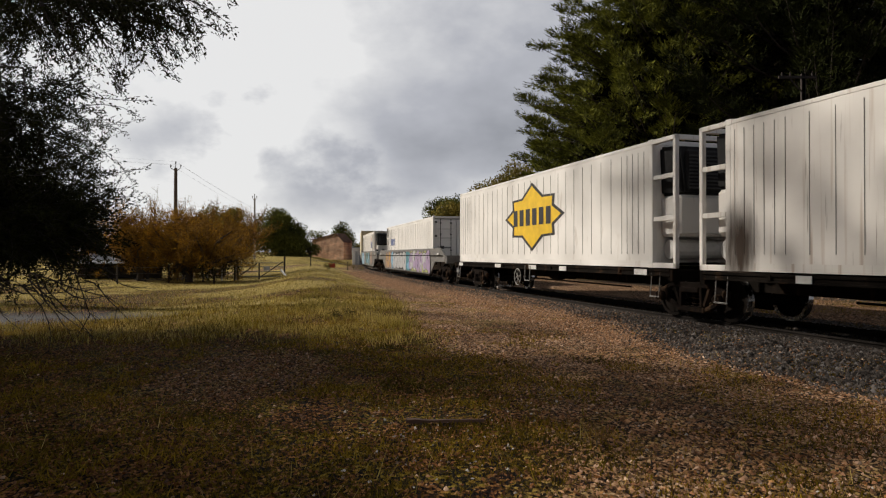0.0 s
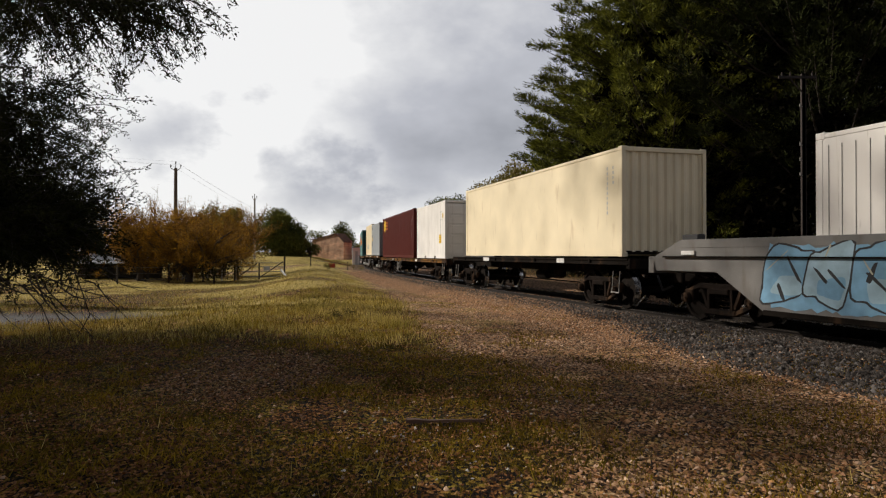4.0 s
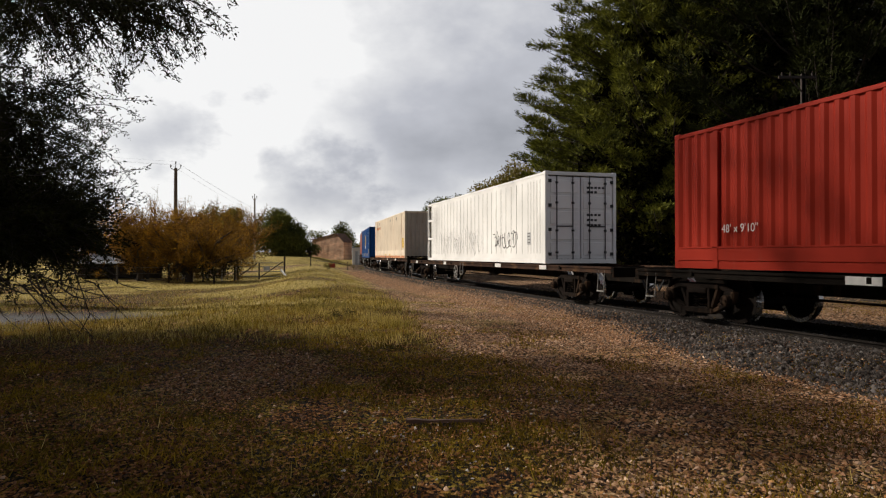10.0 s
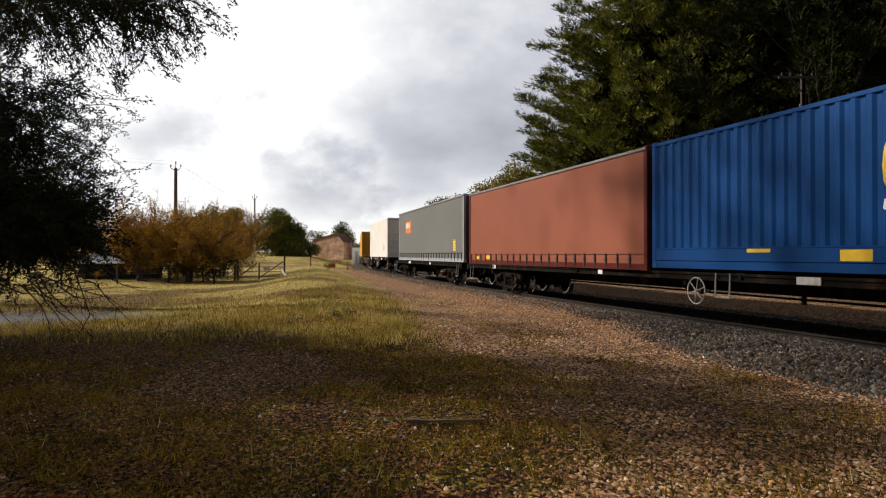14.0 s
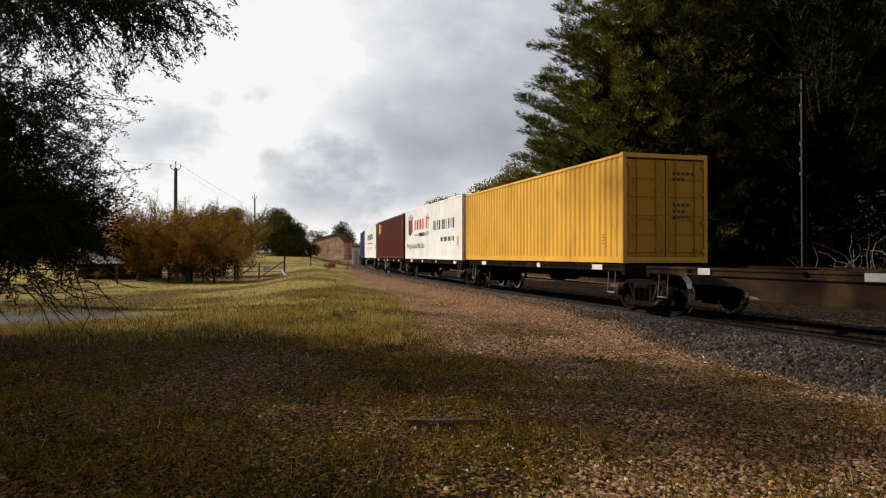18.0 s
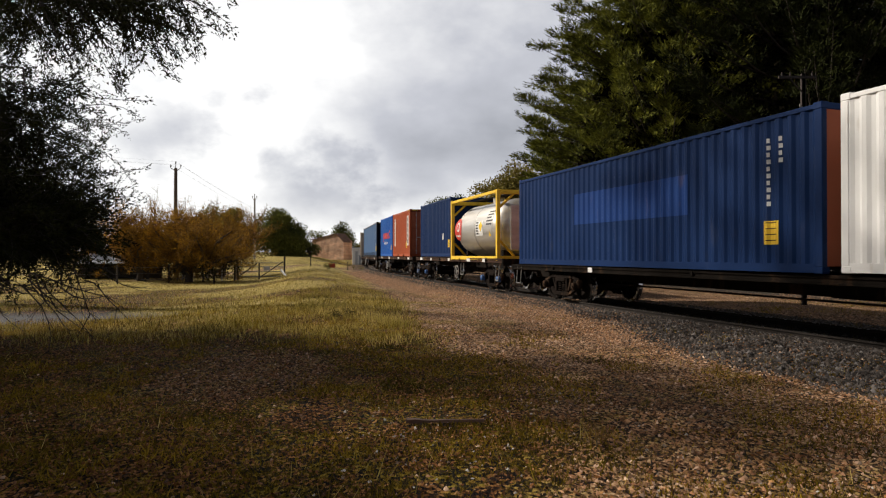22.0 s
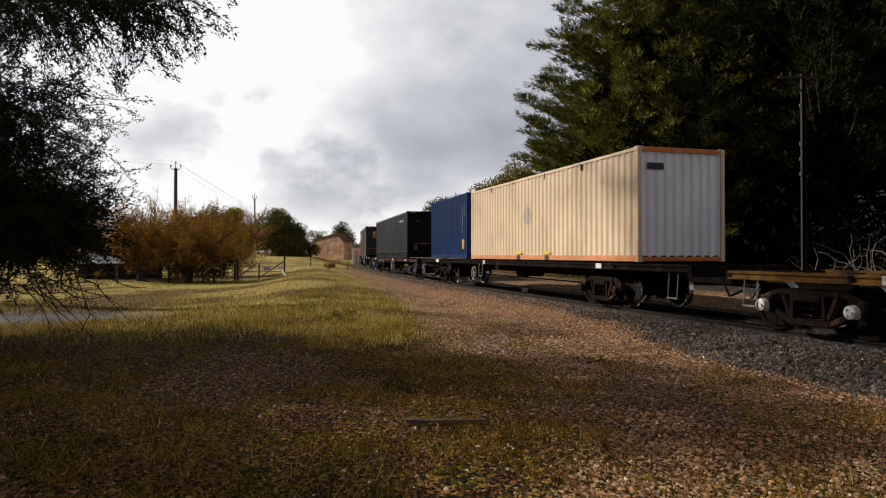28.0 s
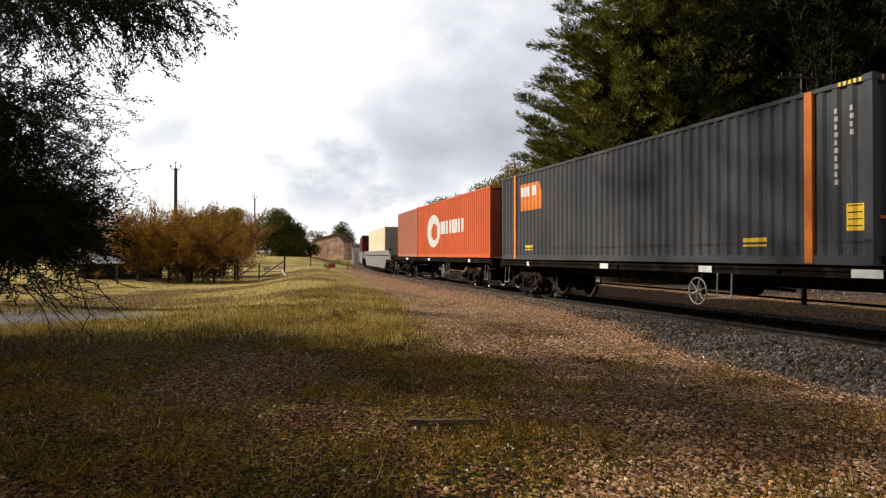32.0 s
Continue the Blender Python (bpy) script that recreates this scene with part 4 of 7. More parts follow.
def well_wagon(label, s0, s1, bogies, tags):
    """A low well wagon: deep side walls between raised end platforms over the bogies."""
    w = tagged(new("well_wagon"), label, "freight wagon", "wagons of the train")
    L, mid = s1 - s0, (s0 + s1) / 2
    a, b = -L / 2 + 0.3, L / 2 - 0.3
    for sgn in (-1, 1):
        out = [(a + 0.2, 1.30), (a + 1.1, 1.66), (b - 1.1, 1.66), (b - 0.2, 1.30), (b - 0.3, 1.02), (b - 2.2, 1.02), (b - 3.4, 0.34), (a + 3.4, 0.34), (a + 2.2, 1.02), (a + 0.3, 1.02)]
        bm = bmesh.new()
        f = bm.faces.new([bm.verts.new((x, sgn * 1.32, z)) for x, z in out])
        bmesh.ops.extrude_face_region(bm, geom=[f])
        for v in bm.verts[:len(out)]:
            v.co.y = sgn * 1.26
        bmesh.ops.recalc_face_normals(bm, faces=bm.faces)
        part("well_side", bm, M_STEELGREY, w)
        part("top_chord", boxes((a + 1.1, b - 1.1, *sorted((sgn * 1.328, sgn * 1.24)), 1.50, 1.67), bevel=0.006), M_STEELGREY, w)
        part("mid_rib", boxes((a + 0.6, b - 0.6, *sorted((sgn * 1.375, sgn * 1.31)), 1.30, 1.33)), M_STEEL, w)
        part("bottom_chord", boxes((a + 3.4, b - 3.4, *sorted((sgn * 1.35, sgn * 1.2)), 0.28, 0.38), bevel=0.01), M_STEEL, w)
    part("well_floor", boxes((a + 3.2, b - 3.2, -1.25, 1.25, 0.4, 0.55)), M_STEEL, w)
    for x0, x1, f in ((a, a + 3.1, -1), (b - 3.1, b, 1)):
        part("end_platform", boxes((x0, x1, -1.25, 1.25, 1.0, 1.24), (x0 if f < 0 else x1 - 0.2, x0 + 0.2 if f < 0 else x1, -1.3, 1.3, 0.95, 1.32), bevel=0.01), M_STEELGREY, w)
        shared("coupler", ME_COUPLER, w, Matrix.Translation((a if f < 0 else b, 0, 0)) @ Matrix.Rotation(0 if f > 0 else math.pi, 4, "Z"))
    for s in bogies:
        bogie(w, mid - s, s)
    # sprayed graffiti along the wall: flowing shapes, no letters
    rng = random.Random(int(s0))
    level = [0]

    def spray(pts, mtl, name):
        level[0] += 1
        bm = bmesh.new()
        bm.faces.new([bm.verts.new((px, -1.330 - 0.0003 * level[0], pz)) for px, pz in pts])
        bmesh.ops.triangulate(bm, faces=bm.faces[:])
        part(name, bm, mtl, w)

    def blob(cx, cz, ra, rb, lean, seed, grow=0.0):
        r2 = random.Random(seed)
        ph, amp = r2.uniform(0, 6.28), r2.uniform(.05, .16)
        pts = []
        for k in range(26):
            t = 2 * math.pi * k / 26
            c, q = math.cos(t), math.sin(t)
            e = 1 + amp * math.sin(3 * t + ph) + .5 * amp * math.sin(5 * t - ph)
            px = math.copysign(abs(c) ** .6, c) * (ra * e + grow)
            pz = math.copysign(abs(q) ** .6, q) * (rb * e + grow)
            pts.append((cx + px + lean * pz, min(1.585, max(.40, cz + pz))))
        return pts

    for x0, x1, ground_m, line_m, fills, n in tags:
        x0, x1 = x0 * L / 2, x1 * L / 2
        m = 30
        if ground_m:
            up = [(x0 + (x1 - x0) * k / m, 1.58 - .12 * rng.random() - .4 * (k in (0, m))) for k in range(m + 1)]
            lo = [(x0 + (x1 - x0) * k / m + .1 * rng.random(), .41 + .08 * rng.random() + .4 * (k in (0, m))) for k in range(m + 1)]
            spray(lo + up[::-1], ground_m, "sprayed_patch")
        step = (x1 - x0) / n
        for k in range(n):
            cx, cz = x0 + step * (k + .5), 1.0 + rng.uniform(-.06, .06)
            ra, rb, lean, sd = step * rng.uniform(.46, .60), rng.uniform(.46, .58), rng.uniform(-.25, .35), rng.randrange(9999)
            spray(blob(cx, cz, ra, rb, lean, sd, .035), line_m, "sprayed_outline")
            spray(blob(cx, cz, ra, rb, lean, sd), fills[k % len(fills)], "sprayed_letter")
            spray(blob(cx + ra * .1, cz - rb * .45, ra * .62, rb * .36, lean, sd + 1), fills[(k + 1) % len(fills)], "sprayed_shade")
            for q in range(2):       # the slits and counters of the bubble shapes
                dx, dz = rng.uniform(-.4, .4) * ra, rng.uniform(-.5, .45)
                spray(blob(cx + dx, cz + dz, rng.uniform(.03, .05), rng.uniform(.10, .24), rng.uniform(-1.2, 1.2), sd + q + 2), line_m, "sprayed_slit")
            dx, dz = rng.uniform(-.5, .5) * ra, rng.uniform(.1, .4)
            spray(blob(cx + dx, cz + dz, .016, rng.uniform(.12, .22), rng.uniform(-1.5, 1.5), sd + 9), S_CREAM, "sprayed_highlight")
    for x in (a + 1.4, b - 1.5):
        part("marking_plate", boxes((x - 0.2, x + 0.2, -1.36, -1.33, 1.36, 1.44)), M_WHITE, w, "white number plate, illegible")
        part("container_guide", boxes((x - 0.25, x + 0.25, -1.3, -1.1, 1.64, 1.78), bevel=0.02), M_BLACK, w)
    MOVERS.append((w, s0, s1, 0.0))
    return w


def spray_paint(n, c):
    return mat("spray " + n, c, tuple(v * .7 for v in c), rough=0.6, scale=4)


S_SKY, S_LILAC, S_LIME, S_SILVER, S_OCHRE, S_GREEN, S_SALMON, S_CREAM, S_TEAL, S_PALE = (spray_paint(n, c) for n, c in (
    ("sky", (0.20, 0.40, 0.58)), ("lilac", (0.36, 0.27, 0.42)), ("lime", (0.42, 0.45, 0.12)), ("silver", (0.46, 0.46, 0.47)), ("ochre", (0.46, 0.27, 0.07)),
    ("deep green", (0.03, 0.075, 0.065)), ("salmon", (0.36, 0.23, 0.18)), ("cream", (0.5, 0.48, 0.36)), ("teal", (0.06, 0.22, 0.27)), ("pale blue", (0.36, 0.52, 0.62))))
SP2 = ((-.64, -.40, S_SALMON, M_BLACK, (S_OCHRE, S_SALMON), 4), (-.41, -.34, S_SKY, M_BLACK, (S_SKY,), 1), (-.35, .10, M_BLACK, M_BLACK, (S_SILVER,), 4), (.09, .19, S_TEAL, S_TEAL, (S_TEAL, S_SKY), 1),
       (.18, .68, S_LIME, M_BLACK, (S_LILAC, S_SILVER, S_LILAC), 6))
SP3 = ((-.66, -.34, S_SKY, M_BLACK, (S_SKY, S_PALE), 4), (-.34, -.18, None, M_BLACK, (S_SALMON, M_STEELGREY), 2), (-.17, .36, S_GREEN, S_CREAM, (S_GREEN, S_TEAL, S_GREEN, S_SKY), 5), (.38, .47, None, S_CREAM, (S_SALMON,), 1),
       (.47, .56, None, M_STEELGREY, (S_SALMON,), 1))

# wagons, front to rear along the train: ends, bogie centres, deck height
for row in (
        ("black articulated container flat wagon", -0.5, 15.0, (1.8, 15.2), 1.04, M_STEEL, "", None),
        ("black articulated container flat with red-brown bogie", 15.3, 31.6, (28.7,), 1.06, M_STEEL, "", 24.0),
        ("black container flat wagon with plain sills", 76.7, 91.7, (78.7, 89.6), 1.29, M_STEEL, "", None),
        ("ochre-edged container flat with a white handbrake wheel", 92.1, 113.2, (94.8, 110.5), 1.15, M_SILL_Y, "", 104.9),
        ("ochre-edged container flat with white axle caps", 113.5, 128.4, (115.6, 126.4), 1.30, M_SILL_Y, "white", 122.5),
        ("ochre-edged container flat, its leading deck empty", 128.7, 148.5, (131.0, 146.2), 1.20, M_SILL_Y, "white", 136.5),
        ("black container flat wagon with plain sills", 148.8, 165.7, (150.8, 163.4), 1.06, M_STEEL, "", 158.1),
        ("rusty brown container flat with a bare leading deck", 166.0, 189.4, (169.0, 186.7), 1.07, M_SILL_B, "", 179.7),
        ("brown container flat with white plates", 189.7, 210.2, (193.0, 208.0), 1.13, M_SILL_B, "", 197.5),
        ("black container flat with a spoked handbrake wheel", 210.5, 236.6, (215.2, 232.2), 1.02, M_STEEL, "", 221.7),
        ("black container flat wagon with plain sills", 236.9, 253.2, (239.6, 250.6), 1.02, M_STEEL, "", None),
        ("black articulated container flat wagon", 255.6, 268.8, (257.2, 268.9), 1.15, M_STEEL, "", 262.3),
        ("rusty articulated skeletal flat without a load", 269.0, 281.6, (281.7,), 1.12, M_SILL_B, "", None),
        ("black articulated container flat wagon", 281.9, 294.3, (294.4,), 1.14, M_STEEL, "", None),
        ("black articulated container flat wagon", 294.6, 307.5, (307.7,), 1.12, M_STEEL, "", None),
        ("black articulated container flat wagon", 307.9, 320.6, (318.7,), 1.09, M_STEEL, "", 315.1),
        ("black container flat with white plates", 320.9, 346.9, (325.0, 343.3), 1.05, M_STEEL, "", 332.1),
        ("brown container flat with blue-white axle caps", 347.2, 361.7, (349.1, 360.2), 1.24, M_SILL_B, "blue", 353.1),
        ("brown container flat wagon with plates", 362.0, 377.0, (364.1, 375.3), 1.24, M_SILL_B, "", 371.7),
        ("ochre-brown container flat wagon with plates", 377.3, 398.6, (380.2, 396.1), 1.15, M_SILL_B, "", 390.3),
        ("ochre-edged container flat with white axle caps", 398.9, 421.4, (402.3, 419.4), 1.08, M_SILL_Y, "white", None),
        ("black container flat with white plates", 421.8, 445.2, (426.1, 441.3), 1.17, M_STEEL, "", 435.9),
        ("ochre-brown container flat with white axle caps", 445.6, 467.4, (447.9, 464.9), 1.13, M_SILL_B, "blue", 454.9),
        ("black container flat with white steps and plates", 467.8, 489.1, (471.7, 486.8), 1.17, M_STEEL, "", 478.0),
        ("black container flat wagon with plain sills", 489.4, 509.9, (492.8, 506.4), 1.22, M_STEEL, "", 496.5)):
    lab, s0, s1, bg, deck, sl, caps, hw = row
    flat_wagon(lab, s0, s1, bg, deck, sl, caps, hw, plates=2 + (int(s0) % 4), belly=0.42 if "skeletal" in lab else 0.0, seed=int(s0 * 10) + 1000)
well_wagon("grey well wagon sprayed with lilac and silver graffiti", 32.0, 54.0, (33.6, 52.3), SP2)
well_wagon("grey well wagon sprayed with blue and green graffiti", 54.4, 76.4, (56.0, 74.1), SP3)
well_wagon("plain grey well wagon without graffiti", 510.3, 532.2, (512.0, 530.4), [])
well_wagon("plain grey well wagon without graffiti", 532.6, 554.4, (534.2, 552.6), [])


# ---- the containers, front to rear ----
def code_marks(c, side, L, H, material, x=None, rows=2):
    """The upright rows of small code letters near the front corner, as bars."""
    x = x if x is not None else L / 2 - 0.75
    polys = []
    for r in range(rows):
        n = 10 if r == 0 else 4
        for i in range(n):
            z = H - 0.42 - i * 0.125
            polys.append(rect(x + r * 0.28, x + r * 0.28 + 0.05 + .012 * (i % 2), z - 0.08, z))
    side.lay("code_lettering", polys, material, c)


def plate(c, side, x, z, w=0.42, h=0.42, material=None, name="warning_label"):
    p = side.lay(name, [rect(x - w / 2, x + w / 2, z - h / 2, z + h / 2)], material or M_YELLOW, c, "yellow warning label")
    side.lay("label_lines", [rect(x - w * .36, x + w * .36, z - h * .34 + i * h * .25, z - h * .30 + i * h * .25) for i in range(4)], M_SILL_B, p, lift=0.009)


def shift(polys, dx):
    return [[(x + dx, z) for x, z in p] for p in polys]


def star_logo(c, side, x, z):
    """A wide emblem: a rectangle with a point on each side."""
    quarter = [(0.0, 1.0), (0.36, 0.58), (0.72, 0.56), (0.70, 0.27)]

    def outline(hw, hh):
        up = [(a, b) for a, b in quarter] + [(1.0, 0.0)]
        right = up + [(a, -b) for a, b in quarter[::-1]]
        return [(x + hw * a, z + hh * b) for a, b in right] + [(x - hw * a, z + hh * b) for a, b in right[::-1][1:-1]]
    side.lay("logo_outline", [outline(2.32, 1.12)], M_BLACK, c, lift=0.006)
    side.lay("logo", [outline(2.08, 1.0)], M_YELLOW, c, "yellow pointed emblem with black bars", lift=0.010)
    side.lay("lettering", [rect(*b) for b in face_bars(x - 1.52, z - 0.27, 3.1, 0.54, 6, .34)], M_BLACK, c, lift=0.014)


def round_logo(c, side, x, z, r=0.42):
    side.lay("logo", [disc(x, z, r)], M_YELLOW, c, "round yellow emblem")
    side.lay("logo_strokes", [[(x - r * .5, z + r * (k - .35)), (x + r * .4, z + r * (k + .05)), (x + r * .4, z + r * (k + .15)), (x - r * .5, z + r * (k - .25))] for k in (0, .3, .6)], M_SILL_B, c, lift=0.009)
    side.lay("small_lettering", [rect(*b) for k in range(3) for b in face_bars(x + r * 1.3, z + 0.16 - k * 0.22, 0.75, 0.12, 7)], M_ORANGE, c)


def base_band(c, sd, col=None, plain=False):
    """The faded orange bottom rail with its fork pockets, and the plain plate above it."""
    h = sd.L / 2
    if not plain:
        part("rub_plate", boxes((-h + .1, h - .1, -1.226, -1.19, 0.17, 0.50), bevel=0.008), col or P["pale"], c)
    for x0, x1 in ((-h + .05, -1.25), (-0.95, 0.95), (1.25, h - .05)):
        part("base_stripe", boxes((x0, x1, -1.224, -1.20, 0.02, 0.155)), M_FADED, c, "faded orange bottom rail")
    for x in (-1.1, 1.1):
        part("fork_pocket", boxes((x - .15, x + .15, -1.223, -1.10, 0.012, 0.155)), M_BLACK, c)
        part("pocket_label", boxes((x - .24, x + .24, -1.232, -1.225, 0.19, 0.27)), M_YELLOW, c)
    for k in (1, 3, 4):
        part("eye_slot", boxes((-h + k * h / 2.6 - .03, -h + k * h / 2.6 + .03, -1.222, -1.20, 2.5, 2.68)), M_BLACK, c)


def long_box(c, sd, col):
    """Lifting posts at forty feet and the plain plate along the foot of a long container."""
    h = sd.L / 2
    for x in (-6.09, 6.09):
        part("lifting_post", boxes((x - 0.085, x + 0.085, -1.236, -1.15, 0.02, 2.72), bevel=0.01), col, c)
    part("rub_plate", boxes((-h + .1, h - .1, -1.224, -1.19, 0.17, 0.42), bevel=0.008), col, c)
    part("rub_ledge", boxes((-h + .1, h - .1, -1.236, -1.20, 0.42, 0.45)), col, c)


def load_train():
    C = container
    # white refrigerated boxes, first of the clip
    c, sd, xc = C("refrigerated_container", "dirty white refrigerated container with an open end frame", 0.1, 14.63, 2.92, 1.04, P["streaked"], "reefer", "smooth", cage="r")
    code_marks(c, sd, sd.L, 2.9, M_GREYBAR)
    bm = bmesh.new()
    bm.faces.new([bm.verts.new(p) for p in ((-.62, 0, -1.05), (.75, 0, -1.05), (.75, 0, 1.3), (-.62, 0, 1.3))])
    soot = part("soot_stain", bm, M_SOOT, c, "black exhaust soot smear")
    soot.matrix_basis = Matrix.Translation((-6.1, -1.232, 1.0))
    c, sd, xc = C("refrigerated_container", "white refrigerated container with a yellow star emblem", 15.45, 15.1, 2.92, 1.06, P["white"], "reefer", "smooth", cage="f")
    star_logo(c, sd, 0.02, 1.52)
    code_marks(c, sd, sd.L, 2.9, M_GREYBAR, -sd.L / 2 + 0.6, 1)
    c, sd, xc = C("refrigerated_container", "white refrigerated container with blue lettering in a well wagon", 35.25, 14.6, 2.69, 0.61, P["white"], "reefer", "doors", cage="r")
    sd.lay("lettering", [rect(*b) for b in face_bars(-5.45, 1.36, 1.65, 0.44, 4, .36)], M_BLUE, c, "blue lettering, drawn as bars")
    c, sd, xc = C("refrigerated_container", "rust-streaked white refrigerated container with blue lettering in a well wagon", 57.65, 14.0, 2.69, 0.64, P["streaked"], "reefer", "smooth", cage="f")
    sd.lay("lettering", [rect(*b) for b in face_bars(3.15, 1.32, 1.7, 0.46, 4, .36)], M_BLUE, c, "blue lettering, drawn as bars")
    sd.lay("logo_arc", [[(3.7 + 0.6 * math.cos(t), 1.8 + 0.32 * math.sin(t)) for t in np.linspace(0.2, 2.6, 12)] + [(3.7 + 0.54 * math.cos(t), 1.8 + 0.27 * math.sin(t)) for t in np.linspace(2.6, 0.2, 12)]], M_ORANGE, c)
    c, sd, xc = C("container", "cream container with smooth sides and ribbed ends", 77.31, 12.19, 2.73, 1.31, P["cream"], "plain", "ribbed")
    code_marks(c, sd, sd.L, 2.7, M_GREYBAR)
    c, sd, xc = C("container", "scuffed white twenty-foot container with rust marks", 92.8, 6.06, 2.76, 1.17, P["white"], "corrugated", "doors", pockets=2.05, depth=0.014, pitch=0.30, grooved=True)
    code_marks(c, sd, sd.L, 2.7, M_GREYBAR, 2.1)
    plate(c, sd, 2.1, 0.95)
    plate(c, sd, 2.6, 2.05, .2, .2)
    c, sd, xc = C("container", "dull maroon forty-foot container with a round yellow emblem", 99.70, 12.19, 2.84, 1.17, P["maroon"], "corrugated", "doors")
    round_logo(c, sd, -5.1, 2.25)
    code_marks(c, sd, sd.L, 2.8, M_GREYBAR)
    c, sd, xc = C("container", "grey twenty-foot container with a dark sign panel", 114.11, 6.06, 2.58, 1.31, P["grey"], "corrugated", "doors", pockets=2.05)
    sd.lay("sign_panel", [rect(-2.8, -2.45, 0.75, 2.35)], M_BLACK, c, "black vertical sign with white bars")
    sd.lay("sign_lettering", [rect(-2.74, -2.5, 1.95, 2.12), rect(-2.74, -2.5, 1.72, 1.88)], M_WHITE, c, lift=0.01)
    sd.lay("sign_spot", [[(-2.74, 1.2), (-2.5, 1.2), (-2.5, 1.5), (-2.62, 1.52)]], M_YELLOW, c, lift=0.01)
    code_marks(c, sd, sd.L, 2.5, M_WHITE, 2.0, 1)
    c, sd, xc = C("container", "cream twenty-foot container with worn lower lettering", 120.27, 6.06, 2.71, 1.32, P["cream"], "corrugated", "ribbed", pockets=2.05, depth=0.022, pitch=0.2)
    sd.lay("lettering", [rect(*b) for b in face_bars(-1.8, 0.55, 2.0, 0.4, 8, .65)], M_GREYBAR, c)
    c, sd, xc = C("container", "faded teal forty-eight-foot container with an orange band", 133.25, 14.68, 2.76, 1.21, P["teal"], "corrugated", "doors", P["darkteal"])
    long_box(c, sd, P["teal"])
    strokes = ([(-5.85, 1.84), (-5.5, 2.26), (-2.72, 2.22), (-3.05, 1.84)], [(-5.3, 1.29), (-4.95, 1.76), (-4.42, 1.76), (-4.8, 1.31)],
               [(-3.95, 1.24), (-3.62, 1.76), (-2.42, 1.76), (-2.75, 1.30)], [(-2.55, 1.32), (-1.92, 2.31), (-1.33, 2.25), (-1.95, 1.34)],
               [(-1.6, 1.36), (-0.78, 2.30), (-0.16, 2.26), (-0.95, 1.34)])
    edge = [[(x + .06 * (1 if x > sum(q[0] for q in st) / len(st) else -1), z + .045 * (1 if z > 1.75 else -1)) for x, z in st] for st in strokes]
    sd.lay("stroke_edge", edge, P["pale"], c, "pale edging of the orange strokes", lift=0.005)
    for st in strokes:
        sd.lay("logo_stroke", [st], M_ORANGE, c, "slanted orange stroke", lift=0.009)
    sd.lay("band_edge", [[(0.34, 1.25), (0.72, 1.81), (6.0, 1.79), (6.0, 1.24)]], P["pale"], c, lift=0.005)
    sd.lay("orange_band", [[(0.42, 1.30), (0.76, 1.76), (5.95, 1.74), (5.95, 1.29)]], M_ORANGE, c, "orange band along the side", lift=0.009)
    for x in (-1.05, 0.75):
        sd.lay("pocket_mark", [rect(x - .26, x + .26, 0.44, 0.66)], M_RUSTMARK, c, "rusty yellow pocket mark")
    plate(c, sd, 6.75, 0.75, .4, .45, M_YELLOW)
    c, sd, xc = C("container", "red forty-eight-foot container with a yellow star emblem", 149.25, 14.68, 2.85, 1.07, P["red"], "corrugated", "ribbed", P["darkred"])
    star_logo(c, sd, -0.1, 1.45)
    words("size_lettering", "48' x 9'10\"", 0.22, -5.9, 0.72, -1.235, M_WHITE, c)
    long_box(c, sd, P["red"])
    part("end_emblem", boxes((7.29, 7.302, -0.62, 0.2, 1.62, 2.3), bevel=0.005), M_YELLOW, c, "yellow emblem on the end")
    part("emblem_bar", boxes((7.30, 7.308, -0.5, 0.1, 1.86, 2.08)), M_BLACK, c)
    plate(c, sd, sd.L / 2 - 1.0, 0.62, .34, .42)
    code_marks(c, sd, sd.L, 2.8, M_YELLOW, None, 1)
    c, sd, xc = C("refrigerated_container", "white forty-eight-foot refrigerated container with black scribbles", 170.25, 14.55, 2.86, 1.08, P["bright"], "reefer", "doors", cage="r")
    rng = random.Random(11)
    for x0, x1, zz, hh, pen in ((-4.85, 1.15, 0.82, 0.75, .012), (2.7, 4.85, 0.78, 0.42, .034)):
        strokes = []
        x = x0
        while x < x1:            # looping thin sprayed lines
            r, rz, a0 = rng.uniform(.08, .26), hh * rng.uniform(.25, .75), rng.uniform(0, 6.28)
            turn, cz = rng.choice((-1, 1)) * rng.uniform(2.2, 5.2), zz + hh * rng.uniform(-.25, .25)
            pts = [(x + (r + pen * o) * math.cos(a0 + turn * k / 12), cz + (rz + pen * o) * math.sin(a0 + turn * k / 12)) for k in range(13) for o in (-.5, .5)]
            for k in range(12):
                q = [pts[2 * k], pts[2 * k + 1], pts[2 * k + 3], pts[2 * k + 2]]
                strokes.append(q if turn < 0 else q[::-1])
            x += 0.15
        sd.lay("scribble", strokes, M_BLACK, c, "black sprayed scribble")
    plate(c, sd, 6.0, 0.8, .3, .4, M_GREYBAR)
    c, sd, xc = C("container", "pale forty-eight-foot container with orange base and rusty end", 191.0, 14.5, 2.90, 1.13, P["pale"], "corrugated", "ribbed", P["rustwhite"])
    base_band(c, sd)
    for x in (-6.1, 6.1 - .3):
        part("lifting_post", boxes((x - 0.08, x + 0.08, -1.24, -1.16, 0.1, 2.86)), P["pale"], c)
    plate(c, sd, 6.5, 0.95, .4, .6)
    sd.lay("faded_lettering", [rect(*b) for b in face_bars(-6.0, 2.15, 1.9, 0.22, 8)], M_FADED, c)
